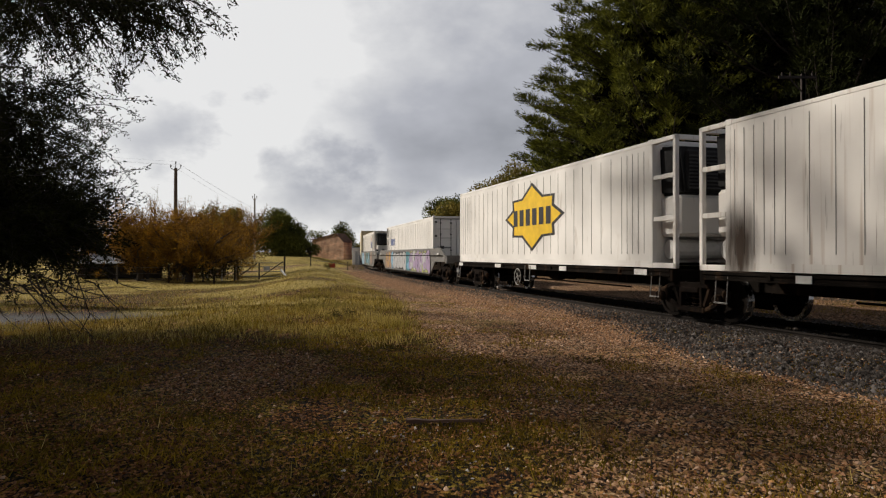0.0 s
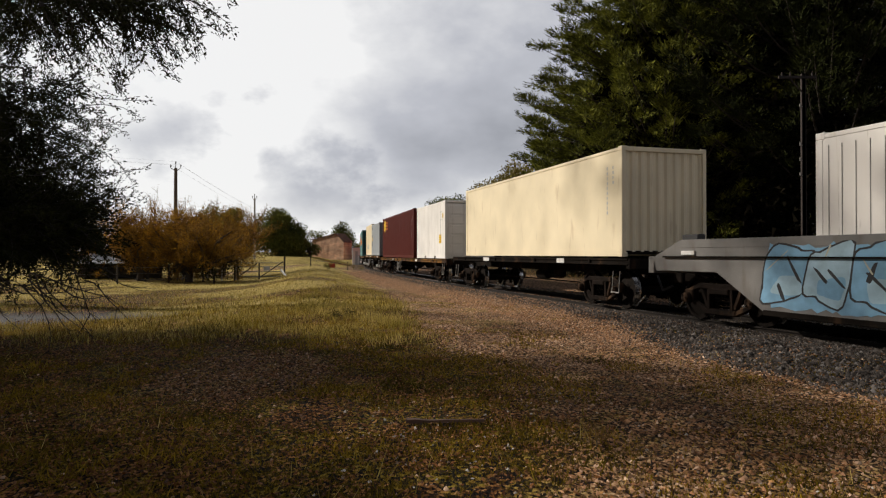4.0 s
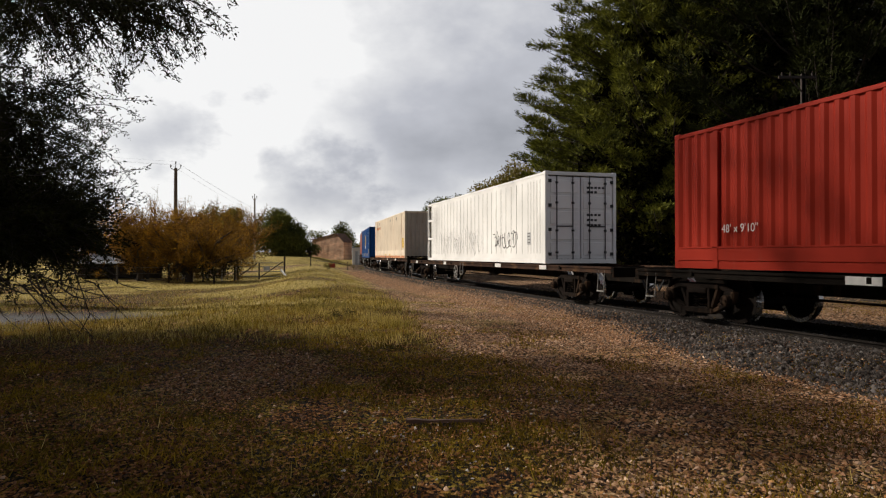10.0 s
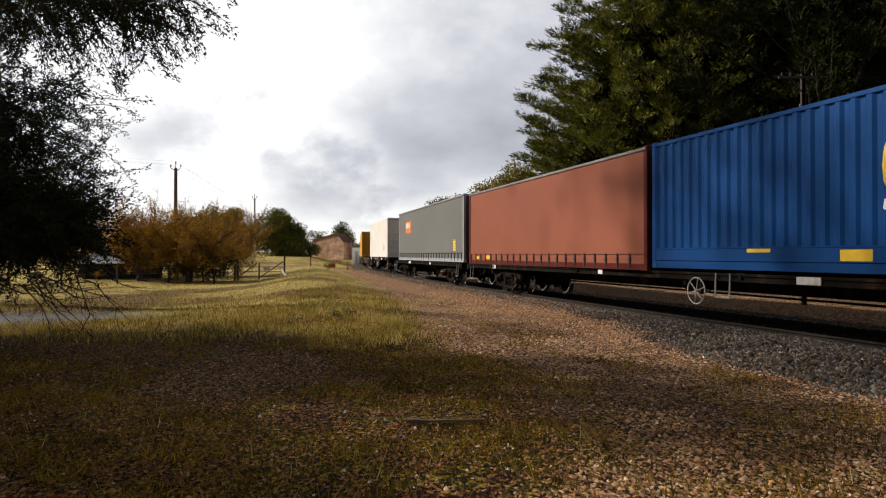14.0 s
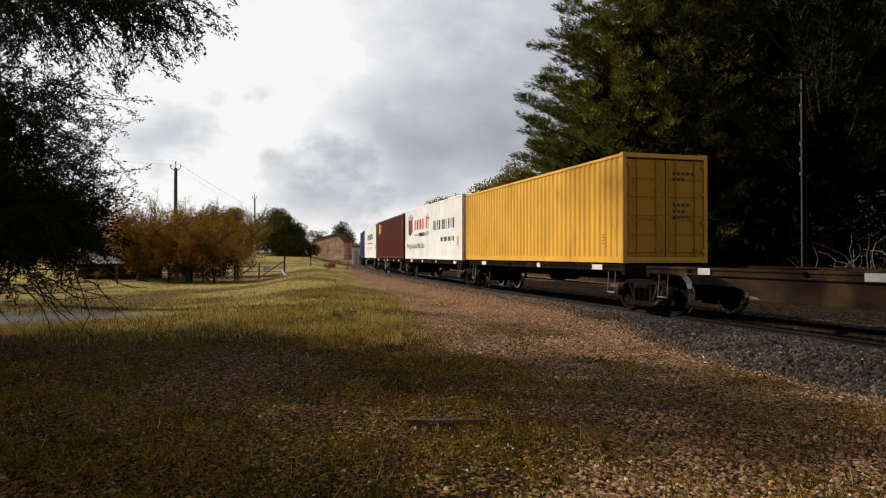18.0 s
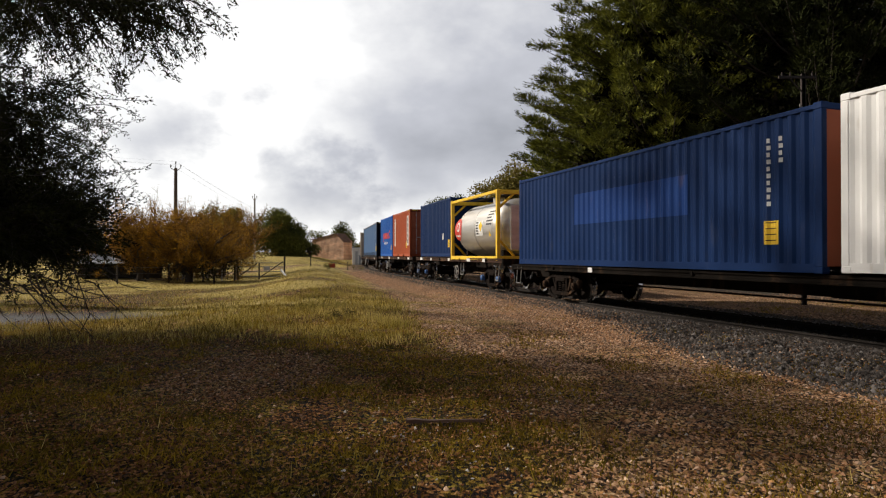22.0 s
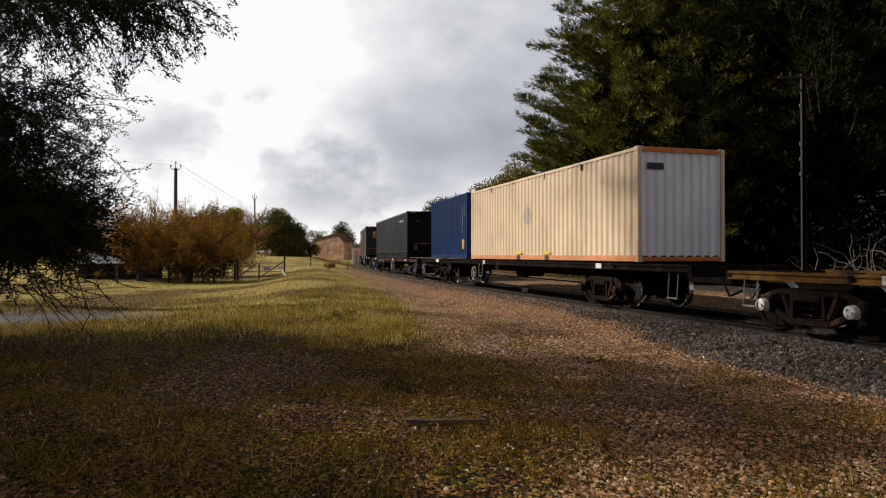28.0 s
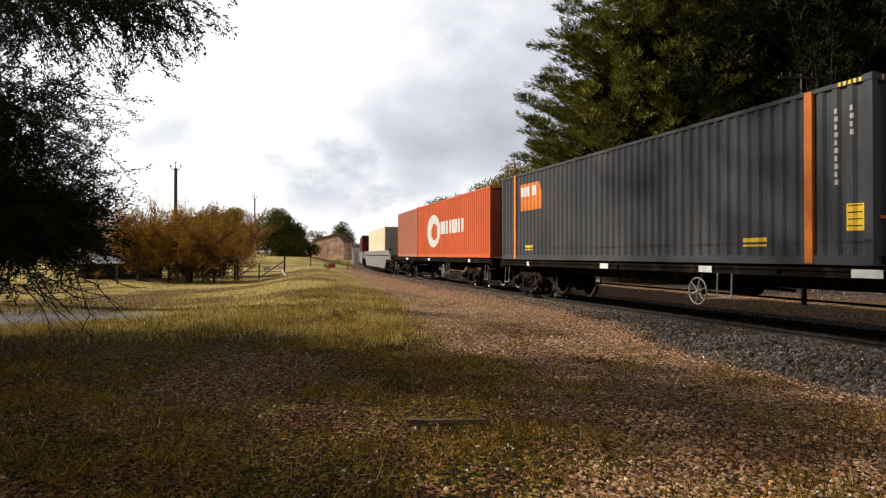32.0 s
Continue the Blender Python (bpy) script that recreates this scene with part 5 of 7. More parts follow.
    c, sd, xc = C("container", "bright blue forty-foot container with a yellow and white emblem", 211.0, 12.19, 2.82, 1.06, P["blue"], "corrugated", "ribbed", P["royal"])
    sd.lay("logo", [disc(0.0, 1.62, 0.52, 18, 1.15)], M_YELLOW, c, "yellow and white emblem")
    sd.lay("logo_shape", [[(-0.15, 1.3), (0.15, 1.3), (0.2, 1.75), (0.0, 2.0), (-0.15, 1.7)]], M_BLACK, c, lift=0.01)
    sd.lay("logo_foot", [[(-0.5, 0.98), (0.0, 0.82), (0.5, 0.98), (0.45, 1.12), (0.0, 1.2), (-0.45, 1.12)]], M_WHITE, c, lift=0.01)
    plate(c, sd, 4.9, 0.65, .36, .42)
    part("rub_plate", boxes((-5.95, 5.95, -1.222, -1.19, 0.17, 0.42), bevel=0.008), P["blue"], c)
    part("rub_ledge", boxes((-5.95, 5.95, -1.232, -1.20, 0.42, 0.445)), P["blue"], c)
    for x, w, z0, z1 in ((-2.9, .28, .34, .41), (-0.92, .28, .20, .38), (1.0, .28, .34, .41), (3.1, .28, .20, .38)):
        part("pocket_mark", boxes((x - w, x + w, -1.2265, -1.218, z0, z1)), M_YELLOW, c, "yellow fork-pocket mark")
    code_marks(c, sd, sd.L, 2.8, M_WHITE)
    c, sd, xc = C("curtain_container", "terracotta curtain-sided container with a grey roof edge", 223.35, 12.8, 2.89, 0.99, P["terracotta curtain"], "curtain", "smooth", P["maroon"], P["maroon"])
    sd.lay("base_mark", [rect(-5.6, -5.2, .2, .3), rect(-4.5, -4.0, .2, .34)], M_YELLOW, c)
    c, sd, xc = C("curtain_container", "grey curtain-sided forty-eight-foot container with an orange emblem", 236.85, 14.63, 2.93, 1.03, P["grey curtain"], "curtain", "smooth", P["charcoal"], P["grey"])
    sd.lay("logo", [rect(-5.2, -3.6, 1.6, 2.3)], M_ORANGE, c, "orange block emblem")
    sd.lay("lettering", [rect(*b) for b in face_bars(-5.1, 1.9, 1.2, .3, 3)], M_WHITE, c, lift=0.01)
    plate(c, sd, 5.8, 0.75, .4, .5)
    c, sd, xc = C("container", "white forty-foot container with rust streaks and plain doors", 256.45, 12.19, 2.82, 1.17, P["streaked"], "corrugated", "doors", depth=0.014, pitch=0.28, grooved=True, pockets=2.05)
    sd.lay("patch", [disc(3.9, 0.72, 0.3, 7)], M_GREYBAR, c)
    sd.lay("base_label", [rect(-1.2, 0.1, .03, .15)], M_YELLOW, c)
    c, sd, xc = C("container", "faded mustard-yellow forty-foot container with rust runs", 282.25, 12.19, 2.73, 1.15, P["mustard"], "corrugated", "doors", P["ochre"])
    plate(c, sd, 5.1, 0.6, .25, .3, P["mustard"])
    c, sd, xc = C("container", "white forty-foot removals container with a black and red cube emblem", 295.0, 12.19, 2.86, 1.12, P["bright"], "corrugated", "doors", depth=0.022, pitch=0.28)
    cx = -4.7
    sd.lay("cube_side", [[(cx - .55, 1.45), (cx, 1.3), (cx, 2.2), (cx - .55, 2.32)]], M_BLACK, c, "cube emblem")
    sd.lay("cube_top", [[(cx - .55, 2.36), (cx, 2.24), (cx + .55, 2.5), (cx - .05, 2.62)]], M_GREYBAR, c)
    sd.lay("cube_front", [[(cx + .02, 1.3), (cx + .55, 1.55), (cx + .55, 2.46), (cx + .02, 2.2)]], M_BLACK, c)
    sd.lay("cube_mark", [[(cx + .1, 1.6), (cx + .28, 1.52), (cx + .46, 1.75), (cx + .46, 2.3), (cx + .36, 2.26), (cx + .36, 1.85), (cx + .2, 1.8), (cx + .2, 2.2), (cx + .1, 2.15)]], M_RED, c, lift=0.012)
    sd.lay("lettering", [rect(*b) for b in face_bars(-3.6, 1.62, 2.6, 0.56, 4, .42)] + [rect(-0.75, -0.6, 1.62, 2.3), rect(-0.35, -0.2, 1.62, 2.42), rect(-0.48, -.02, 2.1, 2.2)], M_RED, c, "red lettering, drawn as bars")
    sd.lay("small_lettering", [rect(*b) for b in face_bars(-2.4, 1.24, 2.35, 0.2, 9)] + [rect(-3.5, -2.55, 1.31, 1.36)], M_BLACK, c)
    words("slogan", "Moving Interstate Made Easy", 0.42, -5.6, 0.62, -1.24, M_BLACK, c, "black slogan lettering", stretch=0.95)
    for x, n in ((0.95, 4), (2.55, 3), (3.78, 3)):
        sd.lay("number_lettering", [rect(*b) for b in face_bars(x, 1.46, n * .37, 0.46, n, .5)], M_BLACK, c, "black number, drawn as bars")
    sd.lay("address_lettering", [rect(*b) for b in face_bars(2.4, 0.88, 2.4, 0.20, 12, .45)], M_BLACK, c)
    plate(c, sd, 5.35, 0.85, .26, .42)
    c, sd, xc = C("container", "brown-red forty-foot container with a round yellow emblem", 307.85, 12.19, 2.80, 1.11, P["maroon"], "corrugated", "ribbed")
    round_logo(c, sd, -5.1, 2.2)
    code_marks(c, sd, sd.L, 2.8, M_GREYBAR)
    c, sd, xc = C("container", "clean white forty-foot container with black lettering and a red line", 321.35, 12.19, 2.80, 1.07, P["bright"], "corrugated", "ribbed", P["bright"], pockets=2.05, depth=0.026, hazard=True)
    sd.lay("lettering", [rect(*b) for b in face_bars(-2.85, 1.60, 6.0, 0.48, 9, .36)], M_BLACK, c, "black lettering, drawn as bars")
    sd.lay("red_line", [rect(-2.85, 3.15, 1.24, 1.34)], M_RED, c)
    words("slogan", "Australia's Global Logistics People", 0.36, -2.9, 0.78, -1.24, M_GREYBAR, c, "grey slogan lettering", stretch=1.02)
    plate(c, sd, 5.6, 0.95, .42, .34, M_ORANGE)
    code_marks(c, sd, sd.L, 2.8, M_GREYBAR, 5.0, 1)
    c, sd, xc = C("container", "navy forty-foot container with a brighter repainted patch", 333.85, 12.19, 2.80, 1.05, P["navy"], "corrugated", "smooth", P["brown"], P["navy"])
    sd.lay("paint_patch", [rect(-2.3, 2.7, 1.15, 2.0)], paint("faded navy paint", (0.016, 0.052, 0.20)), c)
    plate(c, sd, 5.0, 0.7, .34, .42)
    code_marks(c, sd, sd.L, 2.8, M_WHITE, 4.9)
    tank_container(348.15)
    c, sd, xc = C("container", "navy twenty-foot container with a small white mark", 354.22, 6.06, 2.73, 1.26, P["navy"], "corrugated", "smooth")
    sd.lay("white_mark", [[(1.5, .8), (1.75, .85), (1.72, 1.0), (1.6, 1.15)]], M_WHITE, c)
    plate(c, sd, 2.6, 0.62, .3, .36)
    code_marks(c, sd, sd.L, 2.7, M_YELLOW, 2.5, 1)
    c, sd, xc = C("container", "orange-brown twenty-foot container with white lettered panels and dark doors", 363.22, 6.06, 2.78, 1.25, P["rustorange"], "corrugated", "doors", P["brown"], pockets=2.05, bars=M_GREYBAR, hazard=True)
    for x in (-2.28, 2.27):
        sd.lay("sign_panel", [rect(x - .25, x + .25, 0.66, 2.44)], M_WHITE, c, "white upright panel")
        sd.lay("sign_lettering", [rect(x + a, x + b, z0 - i * .32, z1 - i * .32) for i in range(5) for a, b, z0, z1 in ((-.13, -.09, 2.10, 2.33), (.09, .13, 2.10, 2.33), (-.09, .09, 2.10, 2.14), (-.09, .09, 2.29, 2.33))], M_BLACK, c, lift=0.010)
    plate(c, sd, 1.85, 0.72, .34, .4)
    code_marks(c, sd, sd.L, 2.7, M_WHITE, 1.9, 1)
    c, sd, xc = C("container", "royal-blue twenty-foot container with red lettering", 369.55, 6.06, 2.78, 1.25, P["royal"], "corrugated", "smooth")
    sd.lay("lettering", [rect(*b) for b in face_bars(-1.7, 1.25, 3.1, 0.42, 5, .2)] + [rect(-1.7, -1.2, 1.05, 1.15), disc(1.65, 1.36, .12, 10), disc(1.65, 1.72, .12, 10)], M_RED, c, "red lettering, drawn as bars")
    words("slogan", "Always more.", 0.32, -0.8, 0.86, -1.238, M_WHITE, c, "white slogan lettering")
    plate(c, sd, 2.3, 0.6, .26, .36)
    code_marks(c, sd, sd.L, 2.7, M_WHITE, 2.2)
    c, sd, xc = C("curtain_container", "blue curtain-sided forty-eight-foot container with a black end", 378.2, 14.6, 2.82, 1.16, P["blue curtain"], "curtain", "ribbed", P["soot"], P["soot"], hazard=True, straps=1.15)
    plate(c, sd, 6.65, 0.72, .5, .42)
    code_marks(c, sd, sd.L, 2.6, M_WHITE, 6.0, 1)
    bm = bmesh.new()
    bm.faces.new([bm.verts.new((7.255, 0.05 + x, 2.1 + z)) for x, z in disc(0, 0, 0.42)])
    part("end_emblem", bm, M_YELLOW, c, "round yellow emblem on the end")
    part("emblem_shape", boxes((7.258, 7.266, -0.06, 0.14, 1.92, 2.25), bevel=.003), M_BLACK, c)
    part("emblem_foot", boxes((7.258, 7.268, -0.22, 0.32, 1.74, 1.84), bevel=.003), M_WHITE, c)
    for b in ((-0.85, 0.85, 2.55, 2.66), (-.75, -.5, 0.35, 0.7), (.6, .85, 0.35, 0.7)):
        part("end_mark", boxes((7.25, 7.275, *b)), M_ORANGE, c)
    c, sd, xc = C("container", "pale forty-eight-foot container with an orange base and faded lettering", 403.1, 14.6, 2.88, 1.08, P["pale"], "corrugated", "ribbed", P["rustwhite"])
    base_band(c, sd)
    sd.lay("faded_lettering", [rect(*b) for b in face_bars(-5.9, 1.85, 3.6, 0.46, 9, .25)], mat("faded orange", (0.56, 0.33, 0.17), rough=0.7), c, "faded orange lettering, drawn as bars")
    for x in (-6.1, 5.8):
        part("lifting_post", boxes((x - 0.08, x + 0.08, -1.24, -1.16, 0.1, 2.86)), P["pale"], c)
    c, sd, xc = C("container", "pale forty-foot container with orange base rail and grey ribbed end", 424.05, 12.15, 2.74, 1.19, P["sand"], "corrugated", "ribbed", P["steelwhite"])
    base_band(c, sd, P["sand"], plain=True)
    sd.lay("scuff", [disc(-0.4, 1.45, 0.32, 8)], P["rustwhite"], c)
    part("end_stripe", boxes((6.03, 6.085, -1.1, 1.1, 2.63, 2.72)), M_ORANGE, c)
    part("end_stripe", boxes((6.03, 6.085, -1.1, 1.1, 0.02, 0.12)), M_ORANGE, c)
    part("end_logo", boxes((6.04, 6.05, -0.95, -0.5, 2.2, 2.36)), M_BLACK, c)
    c, sd, xc = C("container", "navy twenty-foot container with a yellow label", 436.8, 6.06, 2.78, 1.20, P["navy"], "corrugated", "smooth")
    plate(c, sd, 2.45, 0.62, .3, .42)
    code_marks(c, sd, sd.L, 2.7, M_WHITE, 2.2)
    c, sd, xc = C("curtain_container", "black curtain-sided forty-eight-foot container with strapped hem", 448.95, 14.6, 2.82, 1.14, P["black curtain"], "curtain", "ribbed", P["soot"], P["soot"], hazard=True)
    sd.lay("faded_lettering", [rect(*b) for b in face_bars(4.2, 2.25, 1.7, 0.12, 10)], M_GREYBAR, c)
    for b in ((-0.8, -0.6, 0.5, 0.8), (0.35, 0.62, 0.48, 0.78), (-0.9, 1.0, 0.86, 0.92), (-0.7, -0.4, 2.2, 2.26), (0.3, 0.62, 2.08, 2.14)):
        part("end_mark", boxes((7.24, 7.265, *b)), M_RUSTMARK, c, "rusty orange mark")
    c, sd, xc = C("container", "charcoal forty-eight-foot container with orange uprights and emblem", 474.05, 14.66, 2.90, 1.19, P["charcoal"], "corrugated", "ribbed", hazard=True)
    h = sd.L / 2
    for x in (-6.15, 6.15):
        part("lifting_post", boxes((x - 0.085, x + 0.085, -1.235, -1.15, 0.02, 2.86), bevel=0.01), M_ORANGE, c, "orange upright")
    sd.lay("logo", [[(-5.75, 1.62), (-4.1, 1.62), (-4.1, 2.2), (-4.35, 2.5), (-5.75, 2.5)]], M_ORANGE, c, "orange block emblem with white bars")
    sd.lay("lettering", [rect(*b) for b in face_bars(-5.72, 2.08, 1.3, .32, 3)], M_WHITE, c, lift=0.010)
    for x in (-5.1, 4.9):
        sd.lay("pocket_label", [rect(x - .3, x + .3, .32, .48)], M_YELLOW, c)
    plate(c, sd, 7.0, 0.75, .34, .42)
    code_marks(c, sd, sd.L, 2.9, M_GREYBAR, 6.65)
    sd.lay("rub_rail", [rect(-h, h, 0.36, 0.40)], M_BLACK, c, lift=0.012)
    part("end_logo", boxes((7.285, 7.295, -0.55, 0.6, 1.75, 2.45)), M_ORANGE, c, "orange block emblem")
    part("end_bars", boxes(*[(7.29, 7.305, -0.5 + i * .3, -0.3 + i * .3, 2.1, 2.36) for i in range(3)]), M_WHITE, c)
    part("end_stripe", boxes((7.285, 7.295, -1.05, 1.05, 0.72, 0.76)), M_ORANGE, c)
    part("end_label", boxes((7.285, 7.297, -0.2, 0.12, 0.3, 0.62)), M_YELLOW, c)
    c, sd, xc = C("container", "orange-red forty-foot container with a white emblem and lettering", 489.95, 12.19, 2.74, 1.24, P["orange"], "corrugated", "doors", P["brown"])
    sd.lay("logo", [[(-2.6 + 1.6 * a, 1.3 + b) for a, b in disc(0, 0, .82)]], M_WHITE, c, "round white emblem")
    sd.lay("logo_core", [[(-2.4 + 1.4 * a, 1.25 + b) for a, b in disc(0, 0, .42)]], P["orange"], c, lift=0.010)
    sd.lay("lettering", [rect(*b) for b in face_bars(-1.2, 1.1, 3.9, 0.6, 8, .25)], M_WHITE, c, "white lettering, drawn as bars")
    c, sd, xc = C("container", "plain terracotta twenty-foot corrugated container", 502.3, 6.06, 2.74, 1.24, P["terracotta"], "corrugated", "ribbed")
    c, sd, xc = C("container", "cream container with ribbed end in a well wagon", 514.2, 12.19, 2.80, 0.62, P["cream"], "corrugated", "ribbed", P["rustwhite"])
    c, sd, xc = C("container", "dark red container in a well wagon", 537.2, 12.19, 2.80, 0.62, P["darkred"], "corrugated", "ribbed")


def tank_container(s_front):
    """A twenty-foot tank in a yellow frame."""
    L, H, base, hy = 6.06, 2.66, 1.12, 1.22
    root = tagged(new("tank_container"), "silver tank container in a yellow steel frame", "tank container", "containers on the train")
    for x in (-L / 2, L / 2 - 0.16):
        for sgn in (-1, 1):
            y0, y1 = sorted((sgn * hy, sgn * (hy - 0.14)))
            part("corner_post", boxes((x, x + 0.16, y0, y1, 0, H), bevel=0.015), M_YELLOW, root)
        for z in (0.03, H - 0.18):
            part("end_beam", boxes((x + .01, x + 0.15, -hy + 0.14, hy - 0.14, z, z + 0.16), bevel=0.015), M_YELLOW, root)
        for sgn in (-1, 1):
            part("end_brace", rods([((x + .08, sgn * (hy - .15), 0.75), (x + .08, sgn * (hy - .7), 0.2), .05), ((x + .08, sgn * (hy - .15), H - .65), (x + .08, sgn * (hy - .7), H - .15), .05)], 6), M_YELLOW, root)
    for sgn in (-1, 1):
        y0, y1 = sorted((sgn * hy, sgn * (hy - 0.12)))
        part("bottom_rail", boxes((-L / 2 + .16, L / 2 - .16, y0, y1, 0.03, 0.18), bevel=0.01), M_YELLOW, root)
        part("top_rail", boxes((-L / 2 + .16, L / 2 - .16, y0, y1, H - 0.13, H - 0.02), bevel=0.01), M_YELLOW, root)
    R, zc = 1.10, 1.30
    prof = [(0.02, -2.86), (0.55, -2.78), (0.9, -2.62), (1.06, -2.42), (R, -2.2), (R, 2.2), (1.06, 2.42), (0.9, 2.62), (0.55, 2.78), (0.02, 2.86)]
    bm = bmesh.new()
    lathe(bm, prof, "X", 40, (0, 0, zc))
    tank = part("tank", bm, M_TANK, root, "brushed steel tank barrel", smooth=True)
    for x in (-2.05, 0.0, 2.15):
        bm = bmesh.new()
        torus(bm, (x, 0, zc), (1, 0, 0), R + 0.001, 0.012, 40, 5)
        part("band", bm, M_TANK, tank)

    def on_tank(name, poly, material, lift, label=""):
        """A label bent round the barrel: x along it, u round it from the side."""
        bm = bmesh.new()
        vs = [bm.verts.new((x, 0, u)) for x, u in poly]
        bm.faces.new(vs)
        for k in np.arange(-0.8, 0.8, 0.1):
            bmesh.ops.bisect_plane(bm, geom=bm.verts[:] + bm.edges[:] + bm.faces[:], plane_co=(0, 0, k), plane_no=(0, 0, 1), dist=1e-5)
        for v in bm.verts:
            a = v.co.z / R
            v.co = Vector((v.co.x, -(R + lift) * math.cos(a), zc + (R + lift) * math.sin(a)))
        part(name, bm, material, tank, label)
    on_tank("logo", disc(-2.25, 0.05, 0.5), M_RED, 0.006, "round red emblem")
    on_tank("logo_ring", disc(-2.25, 0.15, 0.22), M_WHITE, 0.010)
    on_tank("logo_core", disc(-2.25, 0.15, 0.13), M_RED, 0.014)
    for i in range(6):
        on_tank("logo_bar", rect(-2.55 + i * .1, -2.48 + i * .1, -0.28, -0.2), M_WHITE, 0.010)
    on_tank("placard", rect(0.2, 1.05, -0.3, 0.3), M_WHITE, 0.006, "white placard with a yellow diamond")
    on_tank("hazard_diamond", [(0.8, -0.15), (1.03, 0.08), (0.8, 0.29), (0.58, 0.08)], M_YELLOW, 0.010)
    for i in range(5):
        on_tank("placard_line", rect(0.25, 0.52, -0.24 + i * .11, -0.18 + i * .11), M_BLACK, 0.010)
    on_tank("warning_triangle", [(1.7, -0.35), (1.95, -0.35), (1.825, -0.13)], M_YELLOW, 0.008)
    for i in range(5):
        on_tank("tank_lettering", rect(1.45, 2.15 - .1 * (i % 3), 0.62 - i * .13, 0.68 - i * .13), M_BLACK, 0.008)
    card = part("end_placard", boxes((2.87, 2.882, -0.17, 0.58, 1.02, 1.92), bevel=0.004), M_WHITE, root, "white placard with a yellow diamond on the tank end")
    bm = bmesh.new()
    bm.faces.new([bm.verts.new((2.886, y, z)) for y, z in ((0.34, 1.45), (0.54, 1.66), (0.34, 1.87), (0.14, 1.66))])
    part("hazard_diamond", bm, M_YELLOW, card)
    for k in range(4):
        part("placard_line", boxes((2.883, 2.886, -0.13, 0.10 if k > 1 else 0.54, 1.10 + k * .2, 1.18 + k * .2)), M_BLACK, card)
    part("end_panel", boxes((2.80, 2.865, -0.62, 0.66, 0.40, 2.12), bevel=0.03), M_TANK, root, "dull steel cover plate on the tank end")
    part("walkway", boxes((-2.6, 2.6, -0.30, 0.30, H - 0.05, H - 0.02)), M_STEEL, root)
    part("manhole", rods([((0, 0, 2.35), (0, 0, 2.6), .25)], 14), M_TANK, root)
    for x in (-2.2, 2.2):
        part("saddle", boxes((x - .12, x + .12, -0.7, 0.7, 0.1, 0.42), bevel=0.01), M_STEEL, root)
    MOVERS.append((root, s_front, s_front + L, base))
    return root


load_train()

# ---- trees and shrubs ----
M_BARK = mat("bark", (0.075, 0.055, 0.042), (0.035, 0.026, 0.02), rough=0.95, scale=5, stretch=(1, 1, .3), bump=0.6, bscale=14)
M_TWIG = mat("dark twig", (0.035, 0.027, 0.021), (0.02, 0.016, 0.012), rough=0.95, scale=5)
M_CYPRESS = mat("cypress foliage", (0.22, 0.225, 0.030), (0.012, 0.018, 0.004), rough=0.85, scale=1.3, island=0.6, spec=0.15, transl=0.12)
# darker copy of the cypress foliage, with shade put into its colour
M_CYPRESS_SHADE = mat("shaded cypress foliage", (0.034, 0.040, 0.008), (0.004, 0.006, 0.002), rough=0.9, scale=1.3, island=0.5, spec=0.1, transl=0.05)
M_HEART = mat("shaded inner twigs", (0.010, 0.008, 0.005), (0.004, 0.004, 0.003), rough=1.0, scale=1, island=0.4, spec=0.0)
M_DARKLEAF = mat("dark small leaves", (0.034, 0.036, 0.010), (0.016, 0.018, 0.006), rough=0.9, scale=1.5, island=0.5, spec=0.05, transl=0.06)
M_OLIVE = mat("olive brown leaves", (0.30, 0.235, 0.050), (0.11, 0.10, 0.024), rough=0.8, scale=0.6, island=0.4, spec=0.15, transl=0.15)
M_GUM = mat("gum tree leaves", (0.17, 0.175, 0.034), (0.045, 0.055, 0.014), rough=0.8, scale=0.5, island=0.4, spec=0.15, transl=0.1)
M_AMBER = mat("amber autumn twigs", (0.50, 0.27, 0.026), (0.16, 0.080, 0.011), rough=0.9, scale=0.7, island=0.5, spec=0.1, transl=0.22)
M_DRYTWIG = mat("bare grey-brown twigs", (0.26, 0.155, 0.045), (0.09, 0.054, 0.020), rough=0.9, scale=1, island=0.3, spec=0.1)
M_DEAD = mat("dead grey branches", (0.24, 0.21, 0.19), (0.12, 0.105, 0.095), rough=0.9, scale=3)
M_GRASS = mat("grass blades", (0.33, 0.215, 0.016), (0.060, 0.050, 0.005), rough=0.8, scale=0.7, island=0.7, spec=0.12, transl=0.2)
M_STRAW = mat("straw-coloured grass", (0.74, 0.57, 0.19), (0.34, 0.28, 0.055), rough=0.8, scale=0.6, island=0.35, spec=0.12, transl=0.2)
M_LITTER = mat("fallen leaves", (0.36, 0.165, 0.045), (0.10, 0.045, 0.013), rough=0.85, scale=2, island=0.3, spec=0.15,
               tones=((0.016, 0.006, 0.003), (0.06, 0.021, 0.008), (0.20, 0.075, 0.022), (0.09, 0.032, 0.012), (0.36, 0.19, 0.07)))
M_STONE = mat("brown ballast stone", (0.40, 0.25, 0.14), (0.10, 0.060, 0.034), rough=0.9, scale=9, island=0.35, spec=0.2,
              tones=((0.025, 0.019, 0.015), (0.16, 0.070, 0.030), (0.40, 0.180, 0.078), (0.13, 0.112, 0.098), (0.48, 0.255, 0.118), (0.22, 0.092, 0.040), (0.64, 0.47, 0.34)))
